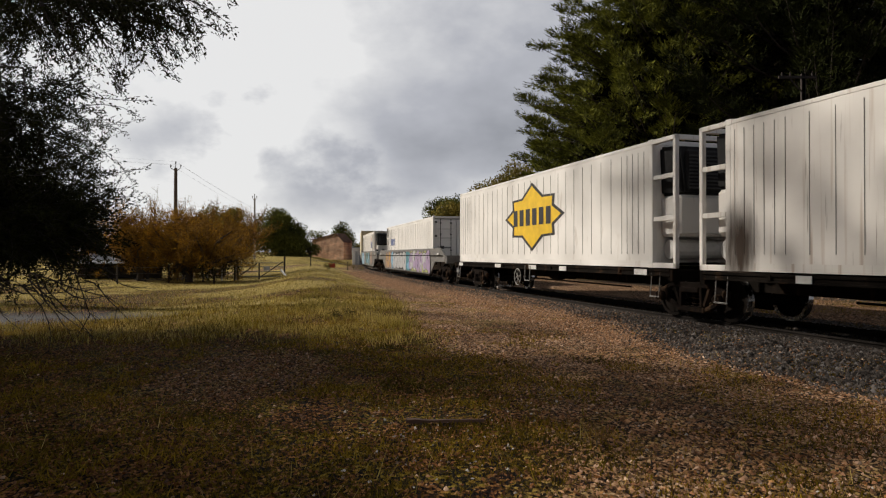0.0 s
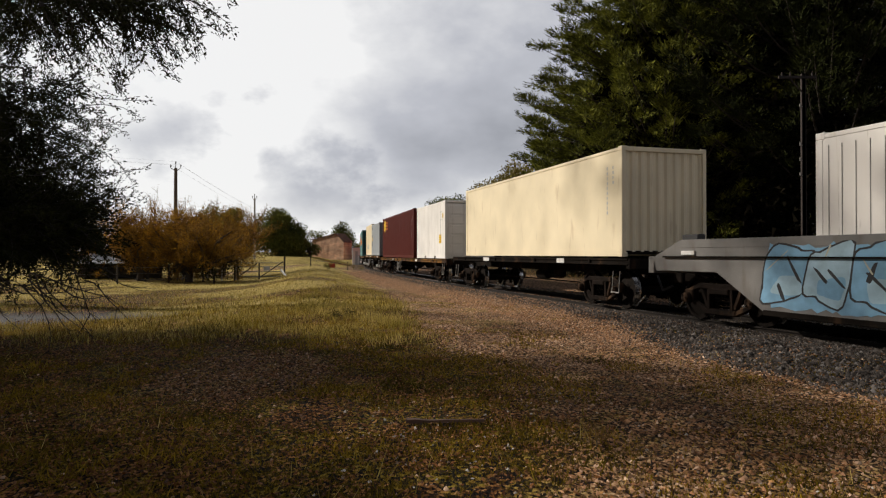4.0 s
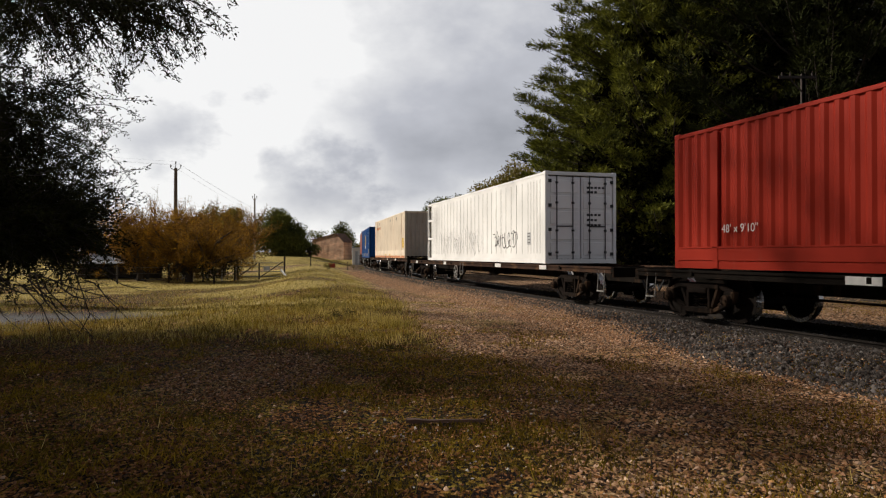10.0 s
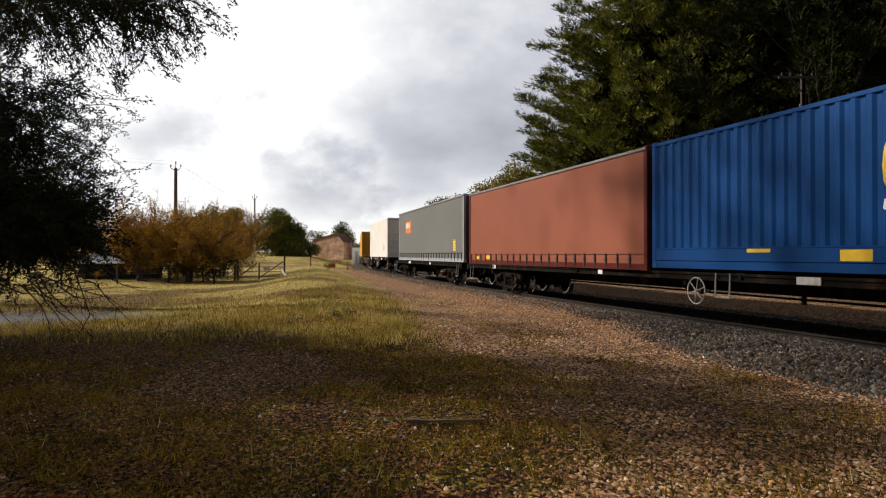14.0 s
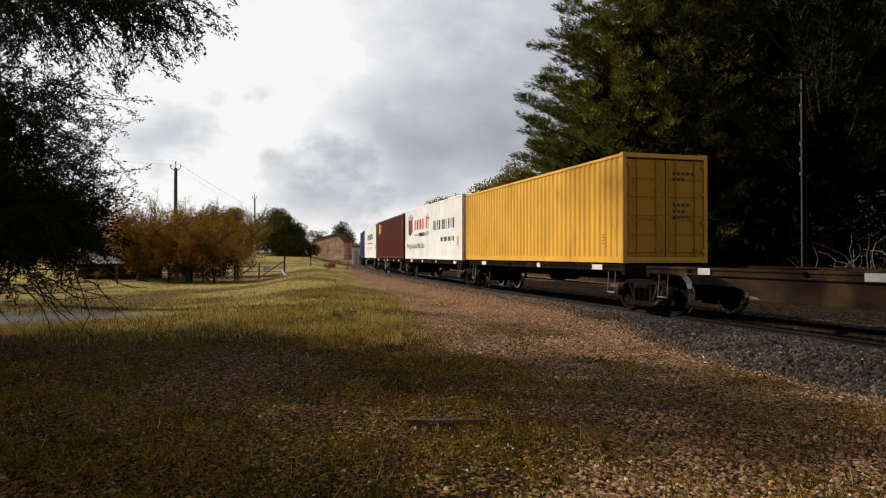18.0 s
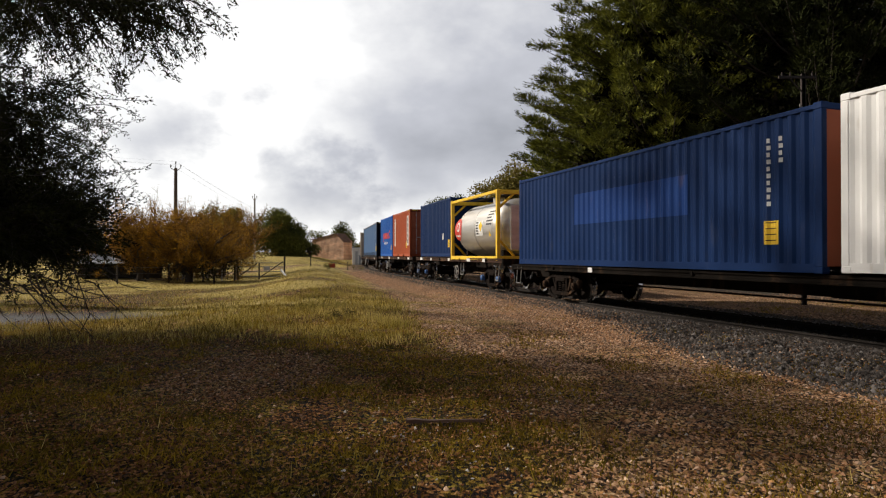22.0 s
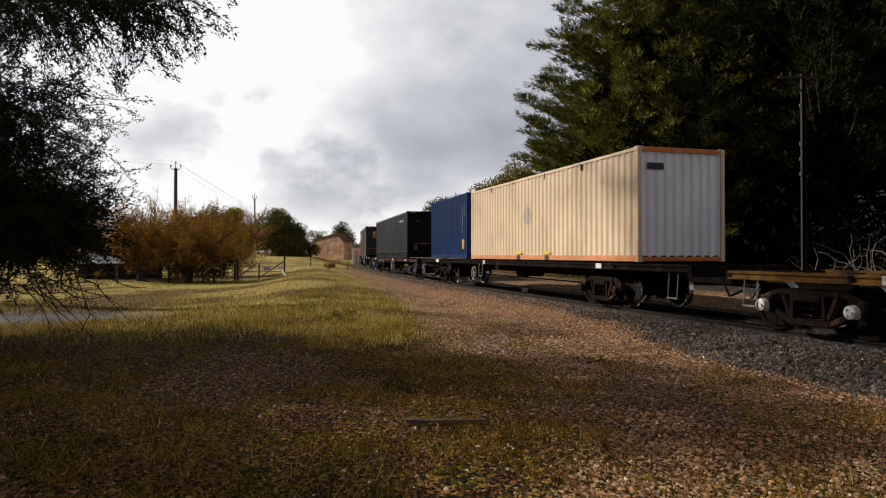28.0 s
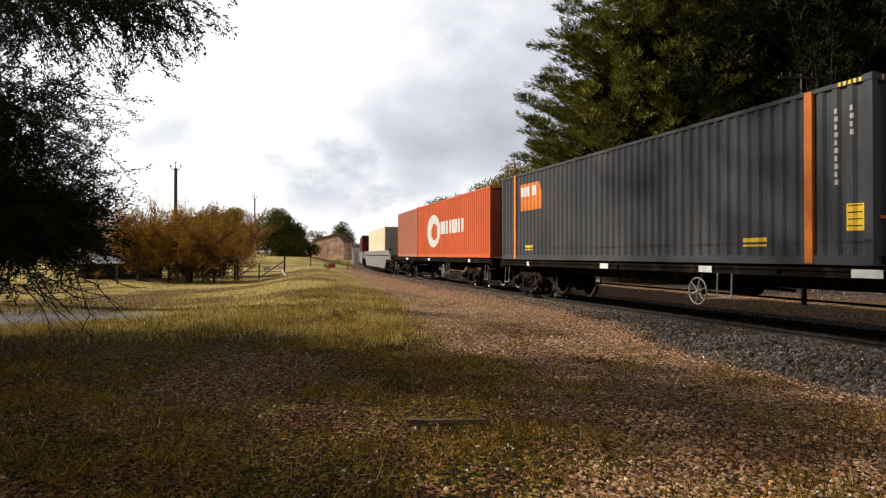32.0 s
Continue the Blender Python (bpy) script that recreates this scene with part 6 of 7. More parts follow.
M_BALLAST = mat("grey ballast stone", (0.085, 0.073, 0.064), (0.020, 0.017, 0.015), rough=0.9, scale=9, island=0.4, spec=0.15,
                tones=((0.008, 0.007, 0.006), (0.028, 0.023, 0.020), (0.06, 0.054, 0.050), (0.07, 0.050, 0.036), (0.15, 0.14, 0.135)))


def unit(v):
    return v / np.maximum(np.linalg.norm(v, axis=-1, keepdims=True), 1e-9)


def leaves(rs, c, direction, length, width, jitter=0.5, three=False):
    """Diamond leaves at places c, pointing roughly along direction."""
    n = len(c)
    u = unit(direction + jitter * rs.normal(size=(n, 3)))
    v = unit(np.cross(u, rs.normal(size=(n, 3))))
    ll = (length * rs.uniform(0.6, 1.3, n))[:, None]
    ww = (width * rs.uniform(0.7, 1.3, n))[:, None]
    if three:
        return np.stack([c - v * ww * .5, c + v * ww * .5, c + u * ll], 1).reshape(-1, 3)
    return np.stack([c, c + u * ll * .45 + v * ww * .5, c + u * ll, c + u * ll * .45 - v * ww * .5], 1).reshape(-1, 3)


def tubes(name, segs, material, sides=5):
    """Tapered limbs (a, b, ra, rb) in one mesh."""
    a = np.array([s[0] for s in segs])
    b = np.array([s[1] for s in segs])
    ra, rb = np.array([s[2] for s in segs]), np.array([s[3] for s in segs])
    d = unit(b - a)
    ref = np.where(abs(d[:, 2:3]) > 0.9, np.array([[1.0, 0, 0]]), np.array([[0, 0, 1.0]]))
    u = unit(np.cross(d, ref))
    v = np.cross(d, u)
    ang = np.arange(sides) * 2 * np.pi / sides
    ring = u[:, None] * np.cos(ang)[None, :, None] + v[:, None] * np.sin(ang)[None, :, None]
    co = np.concatenate([a[:, None] + ring * ra[:, None, None], b[:, None] + ring * rb[:, None, None]], 1)
    n = len(segs)
    k = np.arange(sides)
    q = np.stack([k, (k + 1) % sides, sides + (k + 1) % sides, sides + k], 1)
    faces = (np.arange(n) * 2 * sides)[:, None, None] + q[None]
    return indexed_mesh(name, co.reshape(-1, 3), faces.reshape(-1, 4), material)


def tree(name, label, trunk_me, crown_me, category="tree", extra=(), group=""):
    root = tagged(new(name), label, category, group)
    shared("trunk", trunk_me, root)
    shared("crown", crown_me, root)
    for nm, me, lab in extra:
        shared(nm, me, root, None, lab)
    return root


def zg(x, y):
    return float(ground_z(np.array([x]), np.array([y]))[0])


def limb(rs, p, d, length, r, n, wander, lift, segs):
    """A wandering limb; returns its points."""
    pts = [p]
    for i in range(n):
        d = unit(d + wander * rs.normal(size=3) + np.array([0, 0, lift]))
        q = p + d * length / n
        segs.append((p, q, r * (1 - i / n * .75), r * (1 - (i + 1) / n * .75)))
        p = q
        pts.append(p)
    return pts, d


def conifer(x, y, height, radius, seed, boughs=230, low=0.4, fullness=1.0, foliage=None, group="cypresses beyond the line"):
    """A broad cypress: layered boughs with upswept tips."""
    rs = np.random.RandomState(seed)
    z0 = zg(x, y)
    segs = [((x, y, z0 - .2), (x + .1, y, z0 + height * .35), .55, .42), ((x + .1, y, z0 + height * .35), (x, y + .1, z0 + height * .92), .42, .06)]
    segs = [(np.array(a), np.array(b), r, q) for a, b, r, q in segs]
    C, D = [], []
    for i in range(boughs):
        f = (i + rs.rand()) / boughs
        z = z0 + low + (height * .97 - low) * f
        az = i * 2.399 + rs.normal() * .3
        prof = min(1.0, 0.72 + 1.6 * f) * np.sqrt(max(0.0, 1 - (max(0, f - .25) / .76) ** 2.0))
        ln = max(0.5, radius * prof * rs.uniform(.72, 1.08))
        h = np.array([np.cos(az), np.sin(az), 0])
        t = np.linspace(0.0, 1, 6)
        axis = np.array([x, y, z]) + h * (ln * t)[:, None] + np.array([0, 0, 1]) * (ln * (-.12 * t + .30 * t ** 2.6))[:, None]
        for a, b, k in zip(axis[:-1], axis[1:], range(5)):
            segs.append((a, b, .09 * (1 - k / 6), .09 * (1 - (k + 1) / 6)))
        across = np.array([-h[1], h[0], 0])
        pads = int(4 * fullness) + int(ln * .55)
        for j in range(pads):
            # flat sprays of foliage carried side by side on the bough, with gaps between the tiers
            tt = 1 - .68 * rs.rand() ** 1.35 if j else 1.0
            p = np.array([np.interp(tt, t, axis[:, q]) for q in range(3)])
            p = p + across * rs.uniform(-1, 1) * .30 * ln * (1.12 - tt)
            rp = rs.uniform(.45, .85) * (.60 + .045 * ln)
            m = int(96 * fullness)
            ang, rr = rs.uniform(0, 2 * np.pi, m), rp * np.sqrt(rs.rand(m))
            ray = h * np.cos(ang)[:, None] * 1.25 + across * np.sin(ang)[:, None]
            c = p + ray * (.8 * rr)[:, None] + np.array([0, 0, 1]) * (.15 * rs.normal(size=m) * rp + .22 * rr * np.cos(ang))[:, None]
            C.append(c)
            D.append(ray * .7 + h * .5 + np.array([0, 0, .55]))
    # dense inner twigs; shade inside the crown is put into their near-black
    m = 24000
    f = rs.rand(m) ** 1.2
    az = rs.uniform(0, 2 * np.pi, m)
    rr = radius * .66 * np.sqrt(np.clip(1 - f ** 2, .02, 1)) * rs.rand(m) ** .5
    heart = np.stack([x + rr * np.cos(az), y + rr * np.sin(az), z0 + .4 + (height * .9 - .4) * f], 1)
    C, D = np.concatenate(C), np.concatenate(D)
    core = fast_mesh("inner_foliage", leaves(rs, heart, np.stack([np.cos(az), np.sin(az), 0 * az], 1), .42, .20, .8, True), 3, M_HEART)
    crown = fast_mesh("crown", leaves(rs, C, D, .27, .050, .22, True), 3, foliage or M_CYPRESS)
    return tree("cypress_tree", "tall dark green cypress with layered upswept boughs", tubes("trunk", segs, M_BARK), crown, "tree", (("inner_foliage", core, "inner twigs coloured near-black for shade"),), group)


def clump_tree(name, label, x, y, height, clumps, per, leaf, mtl, seed, trunk_r=.2, stems=1, group="", bark=None, twig=0, category="tree", width=.4):
    """A broadleaf: limbs run to clumps (cx, cy, cz, r) filled with leaves."""
    rs = np.random.RandomState(seed)
    z0 = zg(x, y)
    segs, C, D = [], [], []
    fork = np.array([x, y, z0 + height * .3])
    for s in range(stems):
        off = rs.normal(size=3) * np.array([.25, .25, 0]) * (stems > 1)
        segs.append((np.array([x, y, z0 - .2]) + off, fork + off * 2, trunk_r, trunk_r * .7))
    for cx, cy, cz, r in clumps:
        c0 = np.array([cx, cy, cz])
        mid = (fork + c0) / 2 + rs.normal(size=3) * .15 * r
        segs += [(fork, mid, trunk_r * .5, trunk_r * .3), (mid, c0, trunk_r * .3, trunk_r * .1)]
        m = int(per * r * r)
        v = unit(rs.normal(size=(m, 3)))
        rad = r * rs.rand(m) ** .45 * (0.75 + .5 * vnoise(v[:, 0] * 2.2 + seed, v[:, 1] * 2.2 + v[:, 2] * 1.7, seed))
        c = c0 + v * rad[:, None] * np.array([1, 1, .8])
        C.append(c)
        D.append(v + np.array([0, 0, .1]))
        for k in range(twig):
            e = c0 + unit(rs.normal(size=3) + np.array([0, 0, .3])) * r * rs.uniform(.6, 1.1)
            segs.append((c0 + rs.normal(size=3) * .2 * r, e, trunk_r * .06, .006))
    C, D = np.concatenate(C), np.concatenate(D)
    crown = fast_mesh("crown", leaves(rs, C, D, leaf, leaf * width, .9), 4, mtl)
    return tree(name, label, tubes("trunk", segs, bark or M_BARK), crown, category, (), group)


def puff(x, y, z, rx, rz, n, seed, r=(.35, .6)):
    """Clump places scattered over a rounded crown."""
    rs = np.random.RandomState(seed)
    out = []
    for i in range(n):
        v = unit(rs.normal(size=3))
        q = rs.uniform(.35, .95)
        out.append((x + v[0] * rx * q, y + v[1] * rx * q, z + v[2] * rz * q, rx * rs.uniform(*r) * .8))
    return out


# cypresses behind the line
conifer(12.9, 38.5, 18.8, 8.2, 1, 400, .6, 1.1)
# the right-hand trees carry the shade in their foliage colour
conifer(19.0, 33.0, 23.0, 9.5, 2, 320, 4.6, 1.0, M_CYPRESS_SHADE)
conifer(27.5, 30.0, 24.0, 9.5, 3, 220, 6.0, .9, M_CYPRESS_SHADE)
conifer(22.0, 47.0, 24.0, 9.5, 4, 170, .8, .8)
conifer(35.0, 38.0, 24.0, 10.0, 5, 140, 3.0, .8, M_CYPRESS_SHADE)
conifer(12.5, 51.0, 15.0, 7.0, 6, 240, .5, .9)

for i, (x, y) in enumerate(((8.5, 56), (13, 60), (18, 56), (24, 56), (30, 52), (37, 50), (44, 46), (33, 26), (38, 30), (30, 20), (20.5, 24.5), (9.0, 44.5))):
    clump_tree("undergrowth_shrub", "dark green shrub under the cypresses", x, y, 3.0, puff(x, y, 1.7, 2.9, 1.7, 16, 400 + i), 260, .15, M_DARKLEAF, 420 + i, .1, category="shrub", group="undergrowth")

# lower trees along the far side of the line
clump_tree("olive_tree", "olive-brown scrubby tree behind the line", 6.5, 62.0, 9.5, puff(6.3, 62, 6.0, 3.6, 4.2, 34, 3), 420, .28, M_OLIVE, 12, .28)
clump_tree("olive_tree", "olive-brown scrubby tree behind the line", 2.6, 68.0, 7.5, puff(2.6, 68, 4.0, 3.2, 3.4, 26, 8), 320, .28, M_OLIVE, 13, .22)
clump_tree("gum_tree", "spreading gum tree beyond the curve", 0.2, 92.0, 9.8, puff(0.6, 92, 7.0, 3.6, 2.7, 26, 4), 190, .34, M_GUM, 14, .3)
clump_tree("gum_tree", "dense rounded dark green gum tree", -23.6, 96.0, 7.6, puff(-23.8, 96, 4.2, 3.7, 3.2, 44, 5), 300, .34, M_GUM, 15, .35)
clump_tree("gum_tree", "dense rounded dark green gum tree", -19.6, 98.0, 5.2, puff(-20.8, 98, 2.5, 2.2, 2.2, 22, 6), 300, .32, M_GUM, 16, .3)
clump_tree("gum_tree", "small gum tree behind the brick shed", -19.0, 128.0, 7.0, puff(-19.4, 128, 4.6, 3.0, 2.6, 18, 7), 200, .4, M_GUM, 17, .25)
clump_tree("gum_tree", "small gum tree behind the brick shed", -15.4, 132.0, 5.6, puff(-15.4, 132, 3.0, 2.6, 2.4, 18, 9), 220, .4, M_OLIVE, 18, .25)
clump_tree("gum_tree", "sparse gum tree in the distance", -27.5, 150.0, 7.0, puff(-28.5, 150, 6.0, 2.4, 1.2, 10, 10), 70, .4, M_GUM, 19, .2)
clump_tree("gum_tree", "dark tree in the distance", -38.5, 120.0, 9.5, puff(-39, 120, 5.2, 5.5, 4.2, 36, 21), 200, .45, M_OLIVE, 20, .3)


def amber_tree(x, y, height, radius, seed, stems, twigs, label, mtl=None, leaf_n=12):
    """A many-stemmed leafless willow: a fan of upswept amber twigs."""
    rs = np.random.RandomState(seed)
    z0 = zg(x, y)
    segs, fine, C, D = [], [], [], []
    foot, fork = np.array([x, y, z0 - .2]), np.array([x + .1, y, z0 + .18 * height])
    segs.append((foot, fork, .26, .22))
    for s in range(stems):
        az = 2 * np.pi * s / stems + rs.normal() * .3
        d = unit(np.array([np.cos(az) * .85, np.sin(az) * .85, .30 + .65 * rs.rand()]))
        pts, d2 = limb(rs, fork + rs.normal(size=3) * np.array([.12, .12, .15]), d, radius * rs.uniform(.75, 1.05), .12, 5, .22, .05, segs)
        for k in range(twigs):
            p = pts[rs.randint(1, len(pts))]
            e = unit(d * .5 + rs.normal(size=3) * .75 + np.array([0, 0, .35]))
            ln = rs.uniform(.7, 1.7) * height / 4.5
            q, dd = limb(rs, p, e, ln, .028, 3, .25, .07, fine)
            for j in range(5):
                b = q[rs.randint(1, len(q))]
                g, _ = limb(rs, b, unit(dd + rs.normal(size=3) * .6), ln * .5, .015, 2, .2, .12, fine)
                c = np.array([g[0] + (g[-1] - g[0]) * w for w in rs.rand(leaf_n)]) + rs.normal(size=(leaf_n, 3)) * .07
                C.append(c)
                D.append(np.repeat((g[-1] - g[0])[None], leaf_n, 0))
    C, D = np.concatenate(C), np.concatenate(D)
    crown = fast_mesh("crown", leaves(rs, C, D, .20, .024, .6, True), 3, mtl or M_AMBER)
    twig_me = tubes("twigs", fine, M_DRYTWIG, 3)
    return tree("willow_tree", label, tubes("trunk", segs, M_BARK), crown, "tree", (("twig_mass", twig_me, ""),), "willows by the fence")


amber_tree(-14.9, 39.0, 4.0, 3.4, 31, 16, 30, "bushy willow with amber autumn twigs and a dark trunk")
amber_tree(-18.4, 40.5, 4.0, 3.3, 32, 14, 28, "bushy willow with amber autumn twigs by the fence")
amber_tree(-15.6, 47.0, 5.4, 3.5, 34, 14, 26, "half-bare willow with brown upright twigs", M_AMBER, 7)
amber_tree(-20.6, 48.0, 5.4, 3.8, 35, 14, 24, "half-bare willow with brown upright twigs", M_AMBER, 6)
amber_tree(-25.5, 47.0, 5.2, 3.8, 36, 13, 20, "half-bare willow with brown upright twigs", M_AMBER, 6)
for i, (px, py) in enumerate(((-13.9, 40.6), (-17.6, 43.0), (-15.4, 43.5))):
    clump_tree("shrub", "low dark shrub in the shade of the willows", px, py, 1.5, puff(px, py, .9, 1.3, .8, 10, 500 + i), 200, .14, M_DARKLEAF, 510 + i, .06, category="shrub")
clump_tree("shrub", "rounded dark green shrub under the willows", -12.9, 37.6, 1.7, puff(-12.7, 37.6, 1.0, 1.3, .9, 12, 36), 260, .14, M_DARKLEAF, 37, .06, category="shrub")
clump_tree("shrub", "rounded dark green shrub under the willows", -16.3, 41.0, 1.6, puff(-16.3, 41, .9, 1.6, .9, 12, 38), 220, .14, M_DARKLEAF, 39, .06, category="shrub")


# the dark small-leaved tree hanging into the picture; unseen added crowns shade the foreground
def hanging_tree(label, x, y, trunk_r, fork, blobs, scale, seed, bare=None, leaf=(.072, .028)):
    rs = np.random.RandomState(seed)
    z0 = zg(x, y)
    segs, C, D, fine = [], [], [], []
    top = np.array([x + .3, y + .2, z0 + fork])
    segs += [(np.array([x, y, z0 - .3]), np.array([x + .1, y + .1, z0 + fork * .5]), trunk_r, trunk_r * .8), (np.array([x + .1, y + .1, z0 + fork * .5]), top, trunk_r * .8, trunk_r * .6)]
    for (cx, cy, cz), (ra, rb, rc), n, m, droop in blobs:
        c0 = np.array([cx, cy, cz])
        start = top - np.array([0, 0, fork * .25 * (cz < fork)]) if cx < -8.5 or cz > 9 else c0 + np.array([-4.6, .6, 2.4])
        if cx > -8.5 and cz <= 9:
            segs.append((top, start, trunk_r * .2, trunk_r * .12))
        pts, _ = limb(rs, start, unit(c0 - start), np.linalg.norm(c0 - start), trunk_r * (.2 if cz > 9 else .10), 7, .2, 0, segs)
        for k in range(n):
            v = unit(rs.normal(size=3)) * rs.rand() ** .4
            p = c0 + v * np.array([ra, rb, rc])
            out = unit(p - c0 + np.array([0.35, 0, 0]))
            d = unit(out * .8 + rs.normal(size=3) * .5 + np.array([0, 0, -droop]))
            q, dd = limb(rs, p, d, scale * rs.uniform(.5, 1.1), .009 * scale, 3, .25, -droop * .25, fine)
            if rs.rand() < .07:
                j = pts[rs.randint(len(pts) - 3, len(pts))]
                h = (j + p) / 2 + rs.normal(size=3) * .3 * scale
                segs += [(j, h, .016 * scale, .012 * scale), (h, p, .012 * scale, .006 * scale)]
            w = rs.rand(m)
            i = np.minimum((w * 3).astype(int), 2)
            qq = np.array(q)
            C.append(qq[i] + (qq[i + 1] - qq[i]) * (w * 3 - i)[:, None] + rs.normal(size=(m, 3)) * .036 * scale)
            D.append(np.repeat(dd[None], m, 0) + rs.normal(size=(m, 3)) * .6)
    if bare:
        (xa, xb), (ya, yb), (za, zb), nb = bare
        for k in range(nb):
            p = np.array([rs.uniform(xa, xb), rs.uniform(ya, yb), rs.uniform(za, zb)])
            q, dd = limb(rs, p, unit(np.array([.75, -.1, -.35]) + rs.normal(size=3) * .35), scale * rs.uniform(.7, 1.5), .016, 6, .28, .0, fine)
            for j in range(4):
                limb(rs, q[rs.randint(1, 6)], unit(dd + rs.normal(size=3) * .8), scale * rs.uniform(.2, .5), .007, 3, .35, -.05, fine)
    C, D = np.concatenate(C), np.concatenate(D)
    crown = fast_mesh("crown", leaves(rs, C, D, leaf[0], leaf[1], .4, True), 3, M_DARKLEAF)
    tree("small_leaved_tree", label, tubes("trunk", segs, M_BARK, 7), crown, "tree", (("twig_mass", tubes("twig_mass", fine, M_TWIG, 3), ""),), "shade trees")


hanging_tree("dark small-leaved tree with low boughs and bare lower twigs", -11.6, 11.0, .45, 3.4,
             (((-9.0, 11.5, 2.85), (2.65, 2.6, 1.6), 1050, 80, .05), ((-8.4, 11.7, 2.1), (2.3, 1.7, .55), 900, 80, -.05), ((-10.4, 12.2, 1.9), (1.8, 2.2, .6), 450, 70, -.05), ((-8.3, 11.3, 4.15), (2.2, 2.0, .75), 330, 66, .1), ((-10.0, 11.3, 5.2), (1.6, 2.0, .6), 110, 60, .1), ((-11.4, 11.2, 6.8), (2.4, 2.6, 1.6), 60, 56, .3), ((-4.9, 9.0, 5.3), (1.5, 1.2, .5), 190, 84, .5), ((-8.4, 12.0, 6.8), (2.1, 1.7, 1.1), 300, 80, .5),
              # crown masses out of view, added to block sun and sky
              ((-13.7, 8.4, 6.3), (3.3, 3.2, 1.6), 600, 60, .3), ((-13.6, 6.0, 5.0), (3.5, 2.6, 1.3), 520, 60, .3), ((-10.6, 6.7, 5.6), (2.1, 1.9, 1.0), 420, 60, .3), ((-13.2, 3.0, 6.0), (3.2, 4.0, 3.0), 320, 60, .3), ((-12.2, 1.5, 8.0), (3.5, 4.0, 2.0), 320, 60, .3), ((-4.5, -1.5, 7.5), (4.0, 3.5, 1.6), 300, 60, .3), ((-7.6, 13.2, 12.4), (4.6, 3.6, 2.2), 300, 60, .3)),
             1.2, 77, ((-9.8, -6.0), (10.2, 12.2), (1.05, 1.5), 44))
# unseen tree, added to cast dappled shade on the train
hanging_tree("tall dark tree out of view, added for its shade", -18.5, 22.5, .6, 11.5,
             (((-9.8, 18.0, 13.4), (4.0, 3.2, 2.2), 110, 50, .4),
              ((-14.5, 18.5, 12.6), (4.4, 4.0, 3.2), 40, 56, .4), ((-13.0, 24.0, 16.0), (5.0, 4.5, 2.6), 25, 50, .3)),
             1.9, 78, None, (.17, .07))


# ---- ground cover ----
def scatter(n, x0, x1, y0, y1, seed, near=1.7):
    """Places on the ground, thicker towards the camera."""
    rs = np.random.RandomState(seed)
    y = y0 + (y1 - y0) * rs.rand(n) ** near
    half = 0.72 * np.maximum(y, 4.5) + 1.5
    x = rs.uniform(-1, 1, n) * half
    keep = (x > x0) & (x < x1)
    return rs, x[keep], y[keep]


def blades(name, label, n, region, height, mtl, seed, x0=-30, x1=16, y0=-1.5, y1=40, width=.009, lean=.5):
    rs, x, y = scatter(n, x0, x1, y0, y1, seed)
    keep = rs.rand(len(x)) < region(x, y)
    x, y = x[keep], y[keep]
    m = len(x)
    z = ground_z(x, y) - .005
    h = height * rs.uniform(.45, 1.25, m) * (0.5 + vnoise(x * .8, y * .8, seed)) * (1 - .5 * sstep(17, 28, y))
    a = rs.uniform(0, 2 * np.pi, m)
    w = width * (1 + y / 30) * rs.uniform(.7, 1.3, m)
    base = np.stack([x, y, z], 1)
    side = np.stack([np.cos(a), np.sin(a) * .4, 0 * a], 1) * w[:, None]
    tip = base + np.stack([lean * h * rs.normal(size=m), lean * h * rs.normal(size=m), h], 1)
    me = fast_mesh(name, np.stack([base - side, base + side, tip], 1).reshape(-1, 3), 3, mtl)
    return tagged(new(name, me), label, "grass", kind="stuff")


def is_gravel(x, y):
    d = off_line(x, y)
    return np.maximum(sstep(-.4, .8, x - gravel_edge(y) + 1.6 * (fbm(x * .8, y * .8, 40) - .5)), sstep(3.4, 2.6, abs(d)))


def tufty(x, y, s):
    return sstep(.40, .60, fbm(x * .9, y * .9, s))


def turf_region(x, y):
    patch = np.exp(-((x + 2.6) ** 2 / 1.6 + (y - 9.0) ** 2 / 4.0))
    return (1 - is_gravel(x, y) * (1 - .75 * tufty(x * 1.3, y * 1.3, 77))) * (.16 + .84 * sstep(.38, .53, fbm(x * .9, y * .9, 90))) * (1 - road_mask(x, y)) * (1 - .9 * sstep(.25, .6, patch))


def mound_region(x, y):
    return sstep(11, 14, y) * (1 - is_gravel(x, y)) * (1 - road_mask(x, y)) * (.35 + .65 * tufty(x, y, 95)) * np.where(x < -5, .45, 1)


blades("short_turf", "short olive-green winter turf with bare gaps", 380000, turf_region, .040, M_GRASS, 101, y1=22, width=.0062)
blades("tall_grass", "knee-high yellow-green grass on the low mound", 210000, mound_region, .15, M_STRAW, 102, y0=11, y1=48, width=.0045, lean=.35)
blades("green_grass", "knee-high green grass on the low mound", 130000, mound_region, .13, M_GRASS, 103, y0=10, y1=48, width=.0045, lean=.4)
blades("grass_tufts", "ragged dark green grass tufts among the leaf litter", 150000, lambda x, y: turf_region(x, y) * sstep(.50, .62, fbm(x * 2.6, y * 2.6, 200)) * (.25 + .75 * sstep(2, -2, x)), .085, M_GRASS, 105, y1=15, width=.0055, lean=.8)
blades("dry_stalks", "thin dry stalks standing in the grass", 1800, turf_region, .15, M_STRAW, 104, y1=14, width=.003, lean=.5)


